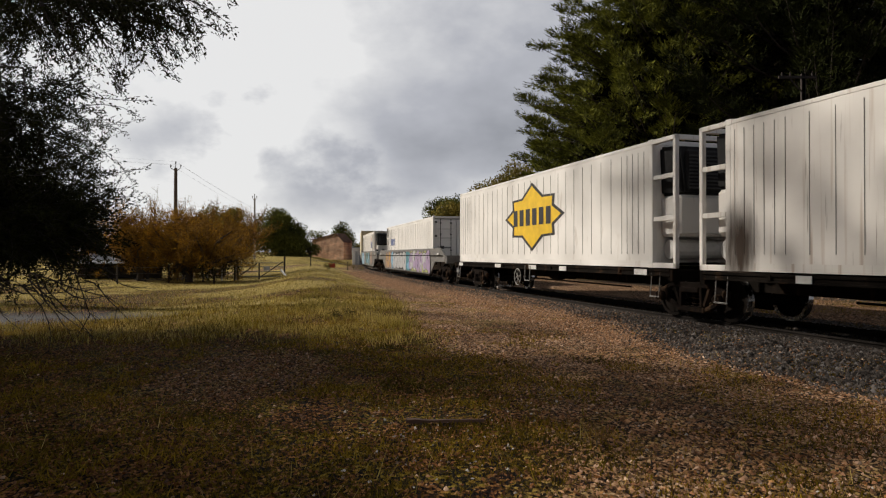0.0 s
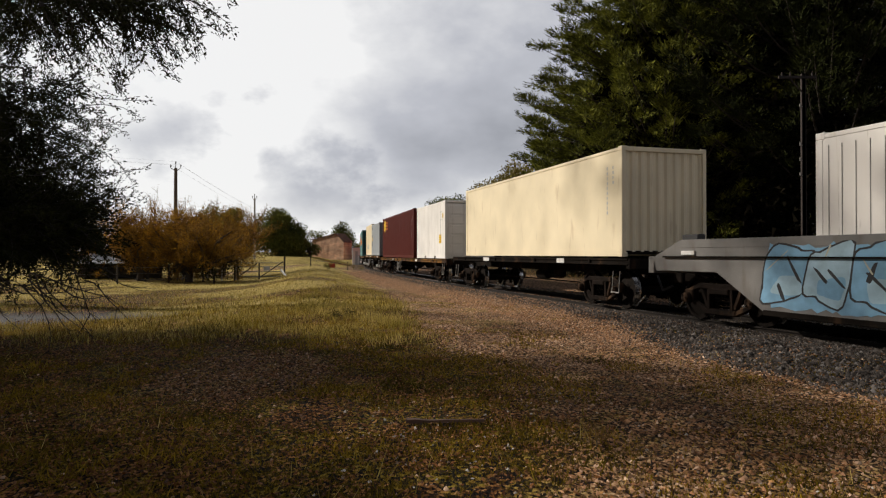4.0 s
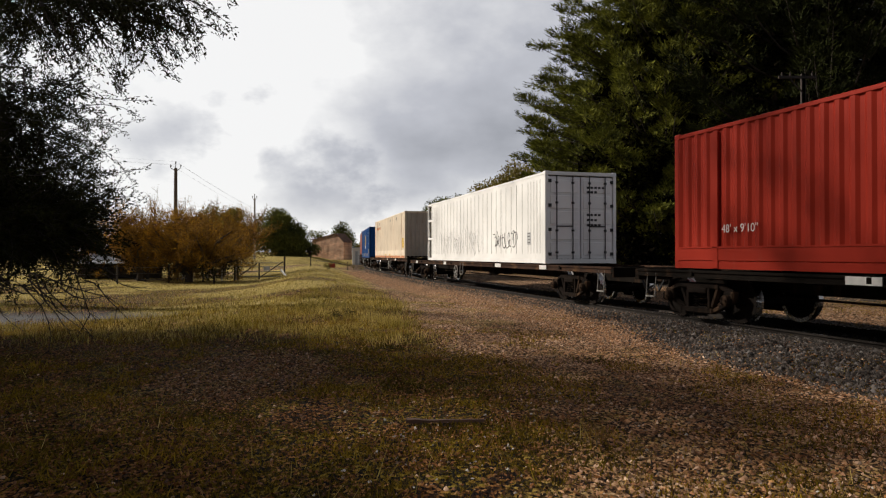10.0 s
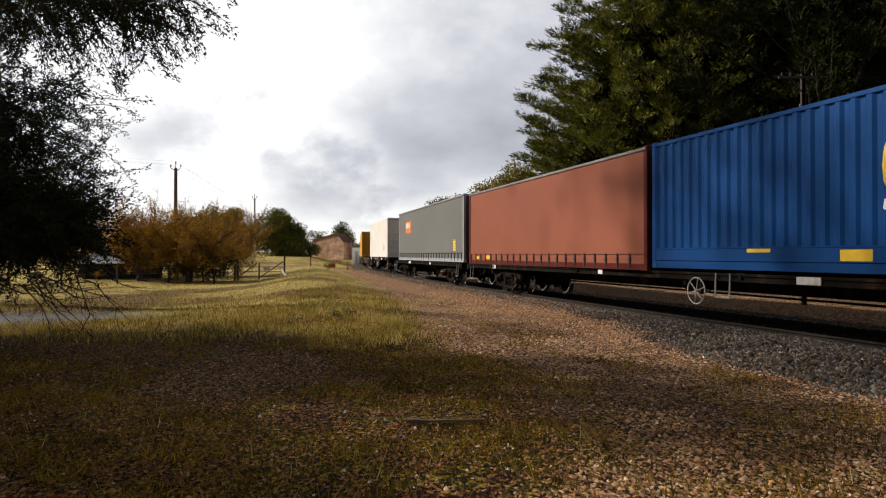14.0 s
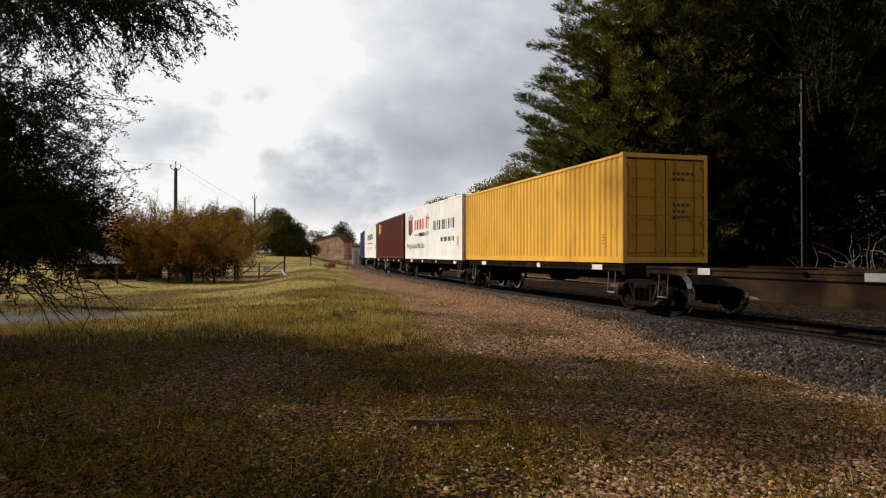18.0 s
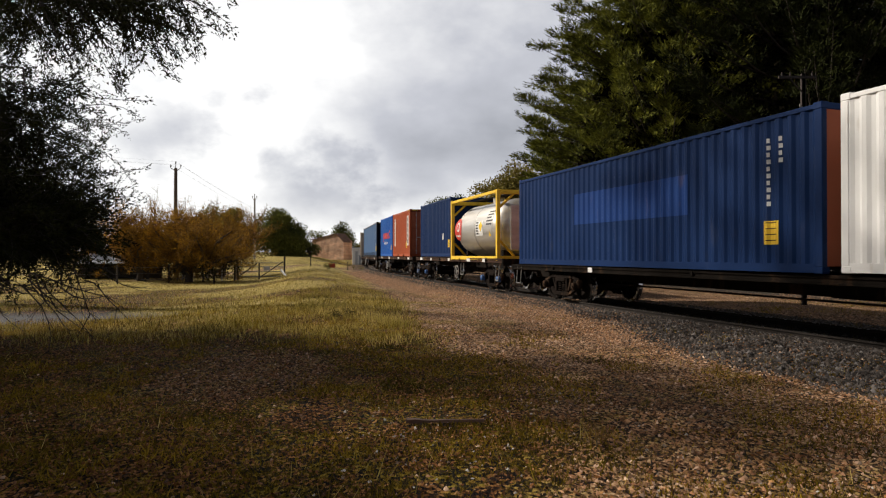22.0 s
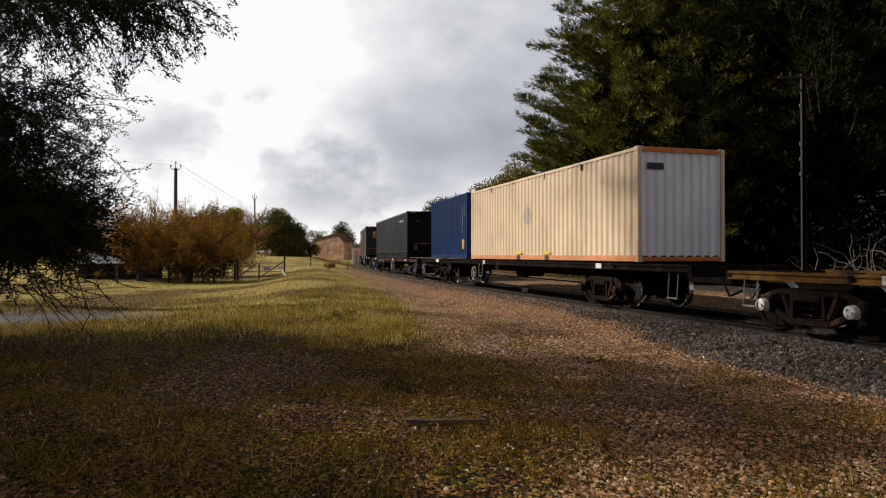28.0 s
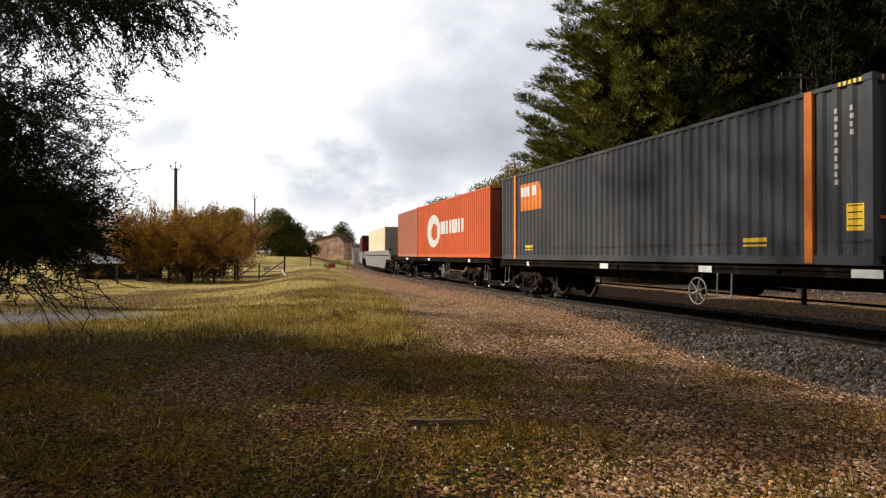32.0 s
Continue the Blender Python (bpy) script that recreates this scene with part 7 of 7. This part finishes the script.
def litter(n, seed):
    rs, x, y = scatter(n, -11, 13, -1.5, 18, seed)
    keep = rs.rand(len(x)) < (.25 + .75 * tufty(x, y, 120)) * (1 - .65 * is_gravel(x, y))
    x, y = x[keep], y[keep]
    m = len(x)
    c = np.stack([x, y, ground_z(x, y) + .012 + .012 * rs.rand(m)], 1)
    d = np.stack([rs.normal(size=m), rs.normal(size=m), .25 * rs.normal(size=m)], 1)
    u = unit(d)
    v = unit(np.cross(u, np.array([0, 0, 1.0]) + .35 * rs.normal(size=(m, 3))))
    ll, ww = rs.uniform(.010, .034, m)[:, None], rs.uniform(.006, .015, m)[:, None]
    me = fast_mesh("leaf_litter", np.stack([c - u * ll, c + v * ww, c + u * ll, c - v * ww], 1).reshape(-1, 3), 4, M_LITTER)
    return tagged(new("leaf_litter", me), "brown fallen leaves strewn over the ground", "leaf litter", kind="stuff")


litter(150000, 110)


def stones(name, label, x, y, z, size, mtl, seed):
    """Broken stones half sunk in the ground."""
    rs = np.random.RandomState(seed)
    m = len(x)
    o = np.array([[1, 0, -.5], [0, 1, -.5], [-1, 0, -.5], [0, -1, -.5], [0, 0, .9]], float)
    f = np.array([[0, 1, 4], [1, 2, 4], [2, 3, 4], [3, 0, 4]])
    a = rs.uniform(0, 2 * np.pi, m)
    v = o[None] * rs.uniform(.65, 1.25, (m, 5, 1)) + rs.normal(size=(m, 5, 3)) * .22
    v = v * size[:, None, None] * np.stack([np.ones(m), rs.uniform(.6, 1, m), rs.uniform(.45, .8, m)], 1)[:, None]
    ca, sa = np.cos(a)[:, None], np.sin(a)[:, None]
    v = np.stack([v[..., 0] * ca - v[..., 1] * sa, v[..., 0] * sa + v[..., 1] * ca, v[..., 2]], -1)
    v = v + np.stack([x, y, z], 1)[:, None]
    tri = (np.arange(m) * 5)[:, None, None] + f[None]
    me = indexed_mesh(name, v.reshape(-1, 3), tri.reshape(-1, 3), mtl)
    return tagged(new(name, me), label, "gravel", kind="stuff")


def ballast():
    rs = np.random.RandomState(130)
    n = 105000
    s = 7 + 55 * rs.rand(n) ** 1.6
    d = rs.uniform(-3.7, 2.4, n)
    d = np.where(abs(abs(d) - .7525) < .1, d - .25, d)
    th = np.array([heading(q) for q in s])
    x = np.interp(s, LINE_S, LINE_X) + d * np.cos(th)
    y = np.interp(s, LINE_S, LINE_Y) - d * np.sin(th)
    z = ground_z(x, y) + .01 + .02 * rs.rand(n)
    # dark grey stones reach wider near the viewer, standing in for shade
    grey = rs.rand(n) < np.clip(1.15 - sstep(13, 24, s) * .75 - sstep(1.8, 2.7, -d - 1.1 * sstep(17, 11, s)) * 1.1, 0, 1)
    size = rs.uniform(.016, .044, n)
    stones("ballast", "grey crushed-stone ballast along the rails, wider where shade is painted in", x[grey], y[grey], z[grey], size[grey], M_BALLAST, 131)
    stones("ballast_brown", "sunlit brown ballast spread along the line", x[~grey], y[~grey], z[~grey] - .004, size[~grey] * .66, M_STONE, 132)


ballast()


def gravel():
    rs, x, y = scatter(150000, -10, 16, -1.5, 26, 140, 1.4)
    keep = rs.rand(len(x)) < .07 + .93 * is_gravel(x, y) * (.55 + .45 * tufty(x, y, 141))
    patch = np.exp(-((x + 2.6) ** 2 / 1.6 + (y - 9.0) ** 2 / 4.0))
    keep |= rs.rand(len(x)) < .8 * sstep(.3, .7, patch)
    x, y = x[keep], y[keep]
    size = .008 + .028 * rs.rand(len(x)) ** 2.4
    stones("gravel", "loose brown and grey gravel on the verge", x, y, ground_z(x, y) + .004, size, M_STONE, 142)
    rs, x, y = scatter(260, -1, 7, 3.4, 8, 150)
    x, y = np.concatenate([x, rs.normal(.0, .45, 70)]), np.concatenate([y, rs.normal(5.7, .5, 70)])
    stones("pale_pebble_scatter", "pale loose stones on the verge", x, y, ground_z(x, y) + .008, rs.uniform(.008, .022, len(x)), mat("pale stone", (0.55, 0.50, 0.44), (0.34, 0.31, 0.27), rough=.9, island=.3), 151)


gravel()

# ---- built things on the camera's side ----
M_POLE = mat("weathered pole timber", (0.16, 0.12, 0.09), (0.08, 0.06, 0.05), rough=0.9, scale=3, stretch=(1, 1, .15))
M_RUSTPOLE = mat("rusty steel pole", (0.026, 0.015, 0.011), (0.014, 0.009, 0.007), rough=0.8, scale=6)
M_POST = mat("dark fence post", (0.06, 0.05, 0.042), (0.03, 0.025, 0.02), rough=0.9, scale=4)
M_PALEPOST = mat("pale concrete post", (0.45, 0.43, 0.40), (0.33, 0.31, 0.29), rough=0.85, scale=4)
M_WIRE = mat("galvanised wire", (0.25, 0.25, 0.25), rough=0.5, metal=0.6)
M_ROOFTIN = mat("grey corrugated iron", (0.38, 0.41, 0.45), (0.28, 0.30, 0.33), rough=0.45, metal=0.4, scale=1.5)
M_PORCELAIN = mat("white insulator", (0.35, 0.35, 0.34), rough=0.4)
M_PLANK = mat("grey weathered timber", (0.19, 0.105, 0.07), (0.06, 0.036, 0.026), rough=0.9, scale=8, stretch=(.2, 1, 1))


M_RUSTTIN = mat("rusted roofing iron", (0.20, 0.115, 0.075), (0.11, 0.062, 0.042), rough=0.85, scale=1.5)


def brick_material():
    m = bpy.data.materials.new("weathered brickwork")
    m.use_nodes = True
    nt = m.node_tree
    N, Lk = nt.nodes.new, nt.links.new
    bs = nt.nodes["Principled BSDF"]
    co = N("ShaderNodeTexCoord")
    mp = N("ShaderNodeMapping")
    mp.inputs["Rotation"].default_value = (math.pi / 2, 0, 0)
    Lk(co.outputs["Object"], mp.inputs[0])
    br = N("ShaderNodeTexBrick")
    br.inputs["Scale"].default_value = 1.0
    br.inputs["Brick Width"].default_value, br.inputs["Row Height"].default_value, br.inputs["Mortar Size"].default_value = 0.48, 0.17, 0.016
    br.inputs["Color1"].default_value, br.inputs["Color2"].default_value = (0.62, 0.38, 0.25, 1), (0.44, 0.25, 0.16, 1)
    br.inputs["Mortar"].default_value = (0.5, 0.40, 0.3, 1)
    Lk(mp.outputs[0], br.inputs[0])
    n = N("ShaderNodeTexNoise")
    n.inputs["Scale"].default_value, n.inputs["Detail"].default_value = 1.1, 6
    Lk(co.outputs["Object"], n.inputs[0])
    mx = N("ShaderNodeMix")
    mx.data_type, mx.blend_type = "RGBA", "MULTIPLY"
    mx.inputs[0].default_value = 0.7
    rp = N("ShaderNodeValToRGB")
    rp.color_ramp.elements[0].position, rp.color_ramp.elements[0].color = 0.35, (0.55, 0.5, 0.48, 1)
    rp.color_ramp.elements[1].position, rp.color_ramp.elements[1].color = 0.65, (1.25, 1.2, 1.15, 1)
    Lk(n.outputs[0], rp.inputs[0])
    Lk(br.outputs[0], mx.inputs[6])
    Lk(rp.outputs[0], mx.inputs[7])
    Lk(mx.outputs[2], bs.inputs["Base Color"])
    bs.inputs["Roughness"].default_value = 0.9
    return m


def brick_shed():
    """The old brick goods shed by the curve: gable wall to the viewer, low pitched roof."""
    x, y = -17.45, 101.0
    z = zg(x, y) - .1
    shed = tagged(new("brick_shed"), "old red-brick goods shed with a low pitched roof", "shed")
    shed.matrix_basis = Matrix.Translation((x, y, z)) @ Matrix.Rotation(radians(-30), 4, "Z")
    m = brick_material()
    w, d, h, top = 3.05, 1.7, 2.85, 3.85
    bm = bmesh.new()
    out = [(-w, 0), (w, 0), (w, h - .25), (w - 1.1, top - .15), (w - 1.35, top), (-w, h + .2)]
    fs = bm.faces.new([bm.verts.new((px, 0, pz)) for px, pz in out])
    r = bmesh.ops.extrude_face_region(bm, geom=[fs])
    for v in r["geom"]:
        if isinstance(v, bmesh.types.BMVert):
            v.co.y = 0.3
    bmesh.ops.recalc_face_normals(bm, faces=bm.faces)
    part("gable_wall", bm, m, shed)
    part("side_wall", boxes((-w, -w + .3, .3, d, 0, h + .15)), m, shed)
    part("side_wall", boxes((w - .3, w, .3, d, 0, h - .15)), m, shed)
    part("back_wall", boxes((-w, w, d, d + .3, 0, h)), m, shed)
    for (xa, za), (xb, zb) in (((-w - .25, h + .18), (w - 1.35, top + .06)), ((w - 1.35, top + .06), (w + .12, h - .28))):
        bm = bmesh.new()
        q = [bm.verts.new(p) for p in ((xa, -.15, za), (xb, -.15, zb), (xb, d + .4, zb), (xa, d + .4, za))]
        bm.faces.new(q)
        q2 = [bm.verts.new((v.co.x, v.co.y, v.co.z + .05)) for v in q]
        bm.faces.new(q2[::-1])
        for i in range(4):
            bm.faces.new((q[i], q2[i], q2[(i + 1) % 4], q[(i + 1) % 4]))
        bmesh.ops.recalc_face_normals(bm, faces=bm.faces)
        part("roof_slope", bm, M_RUSTTIN, shed)
    part("barge_board", boxes((-w - .2, -w - .05, -.2, -.15, h - .1, h + .25)), M_POST, shed)
    for px in (-2.1, -1.2, -.3):       # bricked-up openings, slightly proud
        part("blocked_window", boxes((px - .3, px + .3, -.03, .0, .75, 2.3)), m, shed)
    part("lean_to", boxes((-w - .95, -w - .02, 1.0, 4.0, 0, 1.9), bevel=.02), M_POLE, shed)
    return shed


brick_shed()


def small_box(name, label, x, y, w, d, h, col, rz=0, category="shed"):
    ob = tagged(new(name), label, category)
    ob.matrix_basis = Matrix.Translation((x, y, zg(x, y) - .05)) @ Matrix.Rotation(radians(rz), 4, "Z")
    part("body", boxes((-w / 2, w / 2, 0, d, 0, h), bevel=.02), col, ob)
    part("lid", boxes((-w / 2 - .06, w / 2 + .06, -.06, d + .06, h, h + .08), bevel=.02), M_ROOFTIN, ob)
    for i in range(4):
        px = -w / 2 + w * (i + .5) / 4
        part("rib", boxes((px - .03, px + .03, -.03, 0, .05, h - .05)), col, ob)
    part("door", boxes((-w * .12, w * .2, -.045, -.032, 0.1, h * .8)), M_GREYBAR, ob)
    return ob


small_box("relay_hut", "white signal relay hut beside the line", -12.75, 98.0, 1.15, 2.0, 2.5, P["bright"], 0)
small_box("equipment_cabinet", "grey metal line-side cabinet", -11.75, 97.0, 1.0, 1.0, 1.35, P["grey"], 0, "cabinet")


def power_pole(label, x, y, h, r=.13, arm=1.0, pins=2, mtl=None, turn=0, vee=False):
    p = tagged(new("power_pole"), label, "utility pole", "power poles")
    z = zg(x, y)
    p.matrix_basis = Matrix.Translation((x, y, z)) @ Matrix.Rotation(radians(turn), 4, "Z")
    bm = bmesh.new()
    rod(bm, (0, 0, -.3), (0, 0, h), r, 10, r * .72)
    part("shaft", bm, mtl or M_POLE, p)
    if vee:
        for s in (-1, 1):
            part("bracket", rods([((0, 0, h - .25), (s * arm * .5, 0, h + .02), .025), ((s * arm * .5, 0, h + .02), (s * arm * .5, 0, h + .12), .02)], 6), mtl or M_POLE, p)
            part("insulator", rods([((s * arm * .5, 0, h + .10), (s * arm * .5, 0, h + .26), .055)], 8), M_PORCELAIN, p)
        part("insulator", rods([((0, 0, h), (0, 0, h + .45), .03), ((0, 0, h + .3), (0, 0, h + .5), .05)], 8), M_PORCELAIN, p)
    else:
        part("cross_arm", boxes((-arm / 2, arm / 2, -r - .05, -r + .04, h - .28, h - .17), bevel=.01), mtl or M_POLE, p)
        for i in range(pins):
            px = -arm / 2 + arm * (i + .2) / (pins - .6)
            part("insulator", rods([((px, -r, h - .17), (px, -r, h - .02), .045)], 8), M_PORCELAIN, p)
    return p


POLE_1 = (-20.2, 50.4, 8.0)
power_pole("slim timber power pole with three insulators", *POLE_1, r=.16, arm=.75, vee=True)
power_pole("slim timber power pole behind the gate", -21.6, 76.5, 6.9, r=.13, arm=.5, vee=True, mtl=M_PALEPOST)
power_pole("distant timber power pole with a cross arm", -31.8, 147.0, 7.4, r=.2, arm=1.7, pins=3)


def cable(label, a, b, sag, r=.012):
    cu = bpy.data.curves.new("cable", "CURVE")
    cu.dimensions, cu.bevel_depth, cu.bevel_resolution = "3D", r, 1
    sp = cu.splines.new("POLY")
    sp.points.add(16)
    for i in range(17):
        t = i / 16
        p = Vector(a).lerp(Vector(b), t)
        sp.points[i].co = (p.x, p.y, p.z - sag * 4 * t * (1 - t), 1)
    ob = new("power_line", cu)
    me = bpy.data.meshes.new_from_object(ob)
    bpy.data.objects.remove(ob)
    me.materials.append(M_WIRE)
    return tagged(new("power_line", me), label, "cable", "power lines", kind="")


zp = zg(*POLE_1[:2])
for dx, dz in ((-.37, 8.25), (0, 8.5), (.37, 8.25)):
    cable("thin overhead power line running to the pole", (POLE_1[0] + dx, POLE_1[1], zp + dz), (-34 + dx, 24, zp + 8.6 + (dz - 8.25)), .7, .004)
    cable("thin overhead power line between the poles", (POLE_1[0] + dx, POLE_1[1], zp + dz), (-31.8 + dx * 2, 147.0, zg(-31.8, 147) + 7.35), 1.2, .005)


# the rusty pole across the line, with its insulator brackets
def signal_pole():
    x, y = 10.75, 19.9
    p = tagged(new("telegraph_pole"), "slim rusty steel telegraph pole with white insulators", "utility pole")
    p.matrix_basis = Matrix.Translation((x, y, zg(x, y)))
    part("shaft", boxes((-.045, .045, -.06, .06, -.2, 6.9), (-.065, .065, -.06, -.045, -.2, 6.9)), M_RUSTPOLE, p)
    part("cross_arm", boxes((-.75, .35, -.08, -.02, 6.75, 6.83)), M_RUSTPOLE, p)
    part("strut", rods([((0, -.05, 6.3), (-.45, -.05, 6.78), .022)], 6), M_RUSTPOLE, p)
    for px in (-.65, -.4, .25):
        part("insulator", rods([((px, -.05, 6.83), (px, -.05, 6.93), .022)], 8), M_RUSTPOLE, p)
    for z in (5.9, 4.75, 4.3, 3.85):
        part("insulator", rods([((-.05, -.05, z), (-.12, -.05, z + .05), .02), ((-.11, -.05, z), (-.11, -.05, z + .10), .022)], 8), M_STEPIRON, p)


signal_pole()


# gate and fences
def gate():
    g = tagged(new("field_gate"), "tubular farm gate with diagonal braces, standing shut", "gate")
    y = 41.5
    pts = [(-12.75, y), (-9.85, y)]
    z = zg(-11.3, y)
    for (px, py), h in zip(pts, (1.15, 1.45)):
        part("gate_post", rods([((px, py, z - .3), (px, py, z + h), .055)], 10), M_POST, g)
    part("gate_post", rods([((-11.45, y + .1, z - .3), (-11.45, y + .1, z + 1.05), .045)], 10), M_POST, g)
    for zz in (.18, .48, .78, 1.02):
        part("gate_rail", rods([((-12.7, y, z + zz), (-11.5, y, z + zz), .022)], 6), M_WIRE, g)
        part("gate_rail", rods([((-11.4, y, z + zz), (-9.9, y, z + zz), .022)], 6), M_WIRE, g)
    part("gate_brace", rods([((-12.7, y, z + .18), (-11.55, y, z + 1.0), .03)], 6), M_POST, g)
    part("gate_brace", rods([((-11.3, y, z + .18), (-9.95, y, z + 1.1), .03)], 6), M_POST, g)
    part("gate_sign", boxes((-11.15, -10.75, y - .03, y - .015, z + .55, z + .78), bevel=.004), M_WHITE, g, "small white sign on the gate")
    part("white_strut", rods([((-10.05, y - .1, z + .62), (-9.35, y - .9, z - .02), .06)], 8), M_WHITE, g, "leaning white strut")
    return g


gate()


def fence(label, pts, gap, h, post, r=.05, wires=3, rail=False):
    f = tagged(new("fence"), label, "fence", "fences by the road")
    tops = []
    for (xa, ya), (xb, yb) in zip(pts, pts[1:]):
        n = max(1, int(math.hypot(xb - xa, yb - ya) / gap))
        for i in range(n + 1):
            t = i / n
            x, y = xa + (xb - xa) * t, ya + (yb - ya) * t
            z = zg(x, y)
            part("post", rods([((x, y, z - .2), (x, y, z + h * (0.94 + .1 * ((i * 7) % 5) / 5)), r)], 7), post, f)
            tops.append((x, y, z))
    for k in range(wires):
        zz = h * (k + .7) / wires * .95
        part("wire", rods([((a[0], a[1], a[2] + zz), (b[0], b[1], b[2] + zz), .006 if not rail else .02) for a, b in zip(tops, tops[1:])], 4), M_WIRE, f)
    return f


fence("post and wire fence below the willows", [(-27, 33), (-20, 35), (-15.6, 38.0), (-12.85, 41.2)], 1.9, 1.05, M_POST)
fence("short pale concrete posts with wire by the gate", [(-16.0, 41.0), (-14.6, 41.4), (-12.9, 41.6)], .75, .9, M_PALEPOST, .05)
fence("low rail fence by the brick shed", [(-12.2, 61.5), (-9.4, 66.0)], 5.0, .85, M_POST, .05, 1, True)


def hut():
    """A low dark shelter with an iron roof behind the fence."""
    h = tagged(new("shelter"), "low dark shed with a grey corrugated-iron roof", "shed")
    x, y = -20.8, 42.5
    h.matrix_basis = Matrix.Translation((x, y, zg(x, y)))
    for px in (-2.0, 0, 2.0):
        part("post", boxes((px - .07, px + .07, -.07, .07, -.1, 1.1)), M_POST, h)
    part("back_wall", boxes((-2.1, 2.1, 1.9, 2.0, 0, 1.3)), M_POST, h)
    part("side_wall", boxes((-2.1, -2.02, 0, 1.9, 0, 1.15)), M_POST, h)
    bm = bmesh.new()
    n = 44
    va = [bm.verts.new((-2.4 + 4.8 * i / n, -.35, 1.02 + .025 * (i % 2))) for i in range(n + 1)]
    vb = [bm.verts.new((-2.4 + 4.8 * i / n, 1.2, 1.62 + .025 * (i % 2))) for i in range(n + 1)]
    vc = [bm.verts.new((-2.4 + 4.8 * i / n, 2.6, 1.1 + .025 * (i % 2))) for i in range(n + 1)]
    for p, q in ((va, vb), (vb, vc)):
        for i in range(n):
            bm.faces.new((p[i], p[i + 1], q[i + 1], q[i]))
    ob = part("roof", bm, M_ROOFTIN, h, "corrugated-iron roof")
    sol = ob.modifiers.new("thick", "SOLIDIFY")
    sol.thickness = .03
    return h


hut()


def plank():
    p = tagged(new("timber_plank"), "weathered broken timber plank lying on the verge", "plank")
    bm = boxes((-.37, .37, -.035, .035, 0, .03))
    bmesh.ops.subdivide_edges(bm, edges=[e for e in bm.edges if abs((e.verts[0].co - e.verts[1].co).x) > .3], cuts=7)
    rs = random.Random(4)
    for v in bm.verts:
        k = 1.0 if v.co.x < -.2 else .55
        v.co = Vector((v.co.x + .012 * rs.random(), v.co.y * k + .006 * rs.random(), v.co.z * (1.2 if v.co.x < -.25 else .8) + .006 * rs.random()))
    part("board", bm, M_PLANK, p)
    p.matrix_basis = Matrix.Translation((.02, 6.30, zg(.02, 6.30) + .012)) @ Matrix.Rotation(radians(3), 4, "Z")
    return p


plank()


def red_marker():
    """A red cloth by the line, half hidden in the weeds."""
    x, y = -11.35, 68.0
    m = tagged(new("track_marker"), "crumpled red cloth marker on a short stake", "marker")
    m.matrix_basis = Matrix.Translation((x, y, zg(x, y)))
    part("stake", rods([((0, 0, -.1), (0, 0, .25), .03)], 6), M_POST, m)
    bm = boxes((-.34, .30, -.05, -.02, .02, .40), bevel=.01)
    bmesh.ops.subdivide_edges(bm, edges=bm.edges[:], cuts=2)
    rs = random.Random(8)
    for v in bm.verts:
        v.co += Vector((.07 * rs.random(), .03 * rs.random(), .08 * rs.random()))
    part("cloth", bm, M_REDCLOTH, m, "crumpled red cloth")


M_REDCLOTH = mat("faded red cloth", (0.42, 0.06, 0.03), (0.3, 0.05, 0.03), rough=0.9, scale=5)
red_marker()
for i, (x, y, s) in enumerate(((-9.0, 52.0, .5), (-8.2, 48.0, .4), (-10.8, 63.0, .55), (-7.4, 60.0, .5), (-8.9, 66.5, .6))):
    clump_tree("weed", "low brown-green weed growing in the ballast", x, y, s, puff(x, y, zg(x, y) + s * .5, s * .8, s * .45, 5, 200 + i), 900, .09, M_OLIVE, 210 + i, .02, category="weed", group="weeds by the line")
for i, (px, py, s, mt) in enumerate(((1.30, 5.65, .2, M_DRYTWIG), (1.62, 5.2, .2, M_DRYTWIG), (3.6, 8.3, .16, M_GRASS), (-2.2, 14.6, .3, M_DARKLEAF), (2.1, 6.9, .10, M_GRASS))):
    clump_tree("weed", "small dry weed tuft on the verge", px, py, s * 1.4, puff(px, py, zg(px, py) + s * .6, s * .8, s * .5, 5, 220 + i), 14000, .045, mt, 230 + i, .008, category="weed", group="weeds on the verge", width=.15)


def dead_roots():
    """Tangle of pale dead branches at the foot of the cypresses."""
    rs = np.random.RandomState(300)
    x, y = 16.2, 25.5
    segs = []
    for k in range(64):
        p = np.array([x + rs.normal() * 1.2, y + rs.normal() * .6, zg(x, y) + .05])
        limb(rs, p, unit(np.array([rs.normal() * .7, rs.normal() * .4, .7])), rs.uniform(.9, 3.0), .024, 7, .30, -.05, segs)
    ob = tagged(new("dead_branches", tubes("dead_branches", segs, M_DEAD, 5)), "tangle of pale dead branches under the cypresses", "branches")
    return ob


dead_roots()


# ---- what moves: every vehicle of the train and its wheels ----
def motions():
    times = [0.5 * i for i in range(65)]
    for thing, s0, s1, z in MOVERS:
        n = (s1 - s0) * 0.12
        walk(thing, [(t, rail_pose(s0 + n - travelled(t), s1 - n - travelled(t), z)) for t in times])
    for wheel, s, at in WHEELS:
        # turning is keyed while the wheel goes by
        rows, seen = [], []
        for i in range(0, 32 * FPS + 1):
            t = i / FPS
            if 6.0 < s - travelled(t) < 34.0:
                seen.append(t)
        for t in sorted({0.0, *seen, 32.0}):
            u = min(max(t, seen[0]), seen[-1]) if seen else 0.0
            turn = travelled(u) / 0.46
            rows.append((t, Matrix.Translation(at) @ Matrix.Rotation(turn % (2 * math.pi), 4, "Y")))
        walk(wheel, rows)


motions()
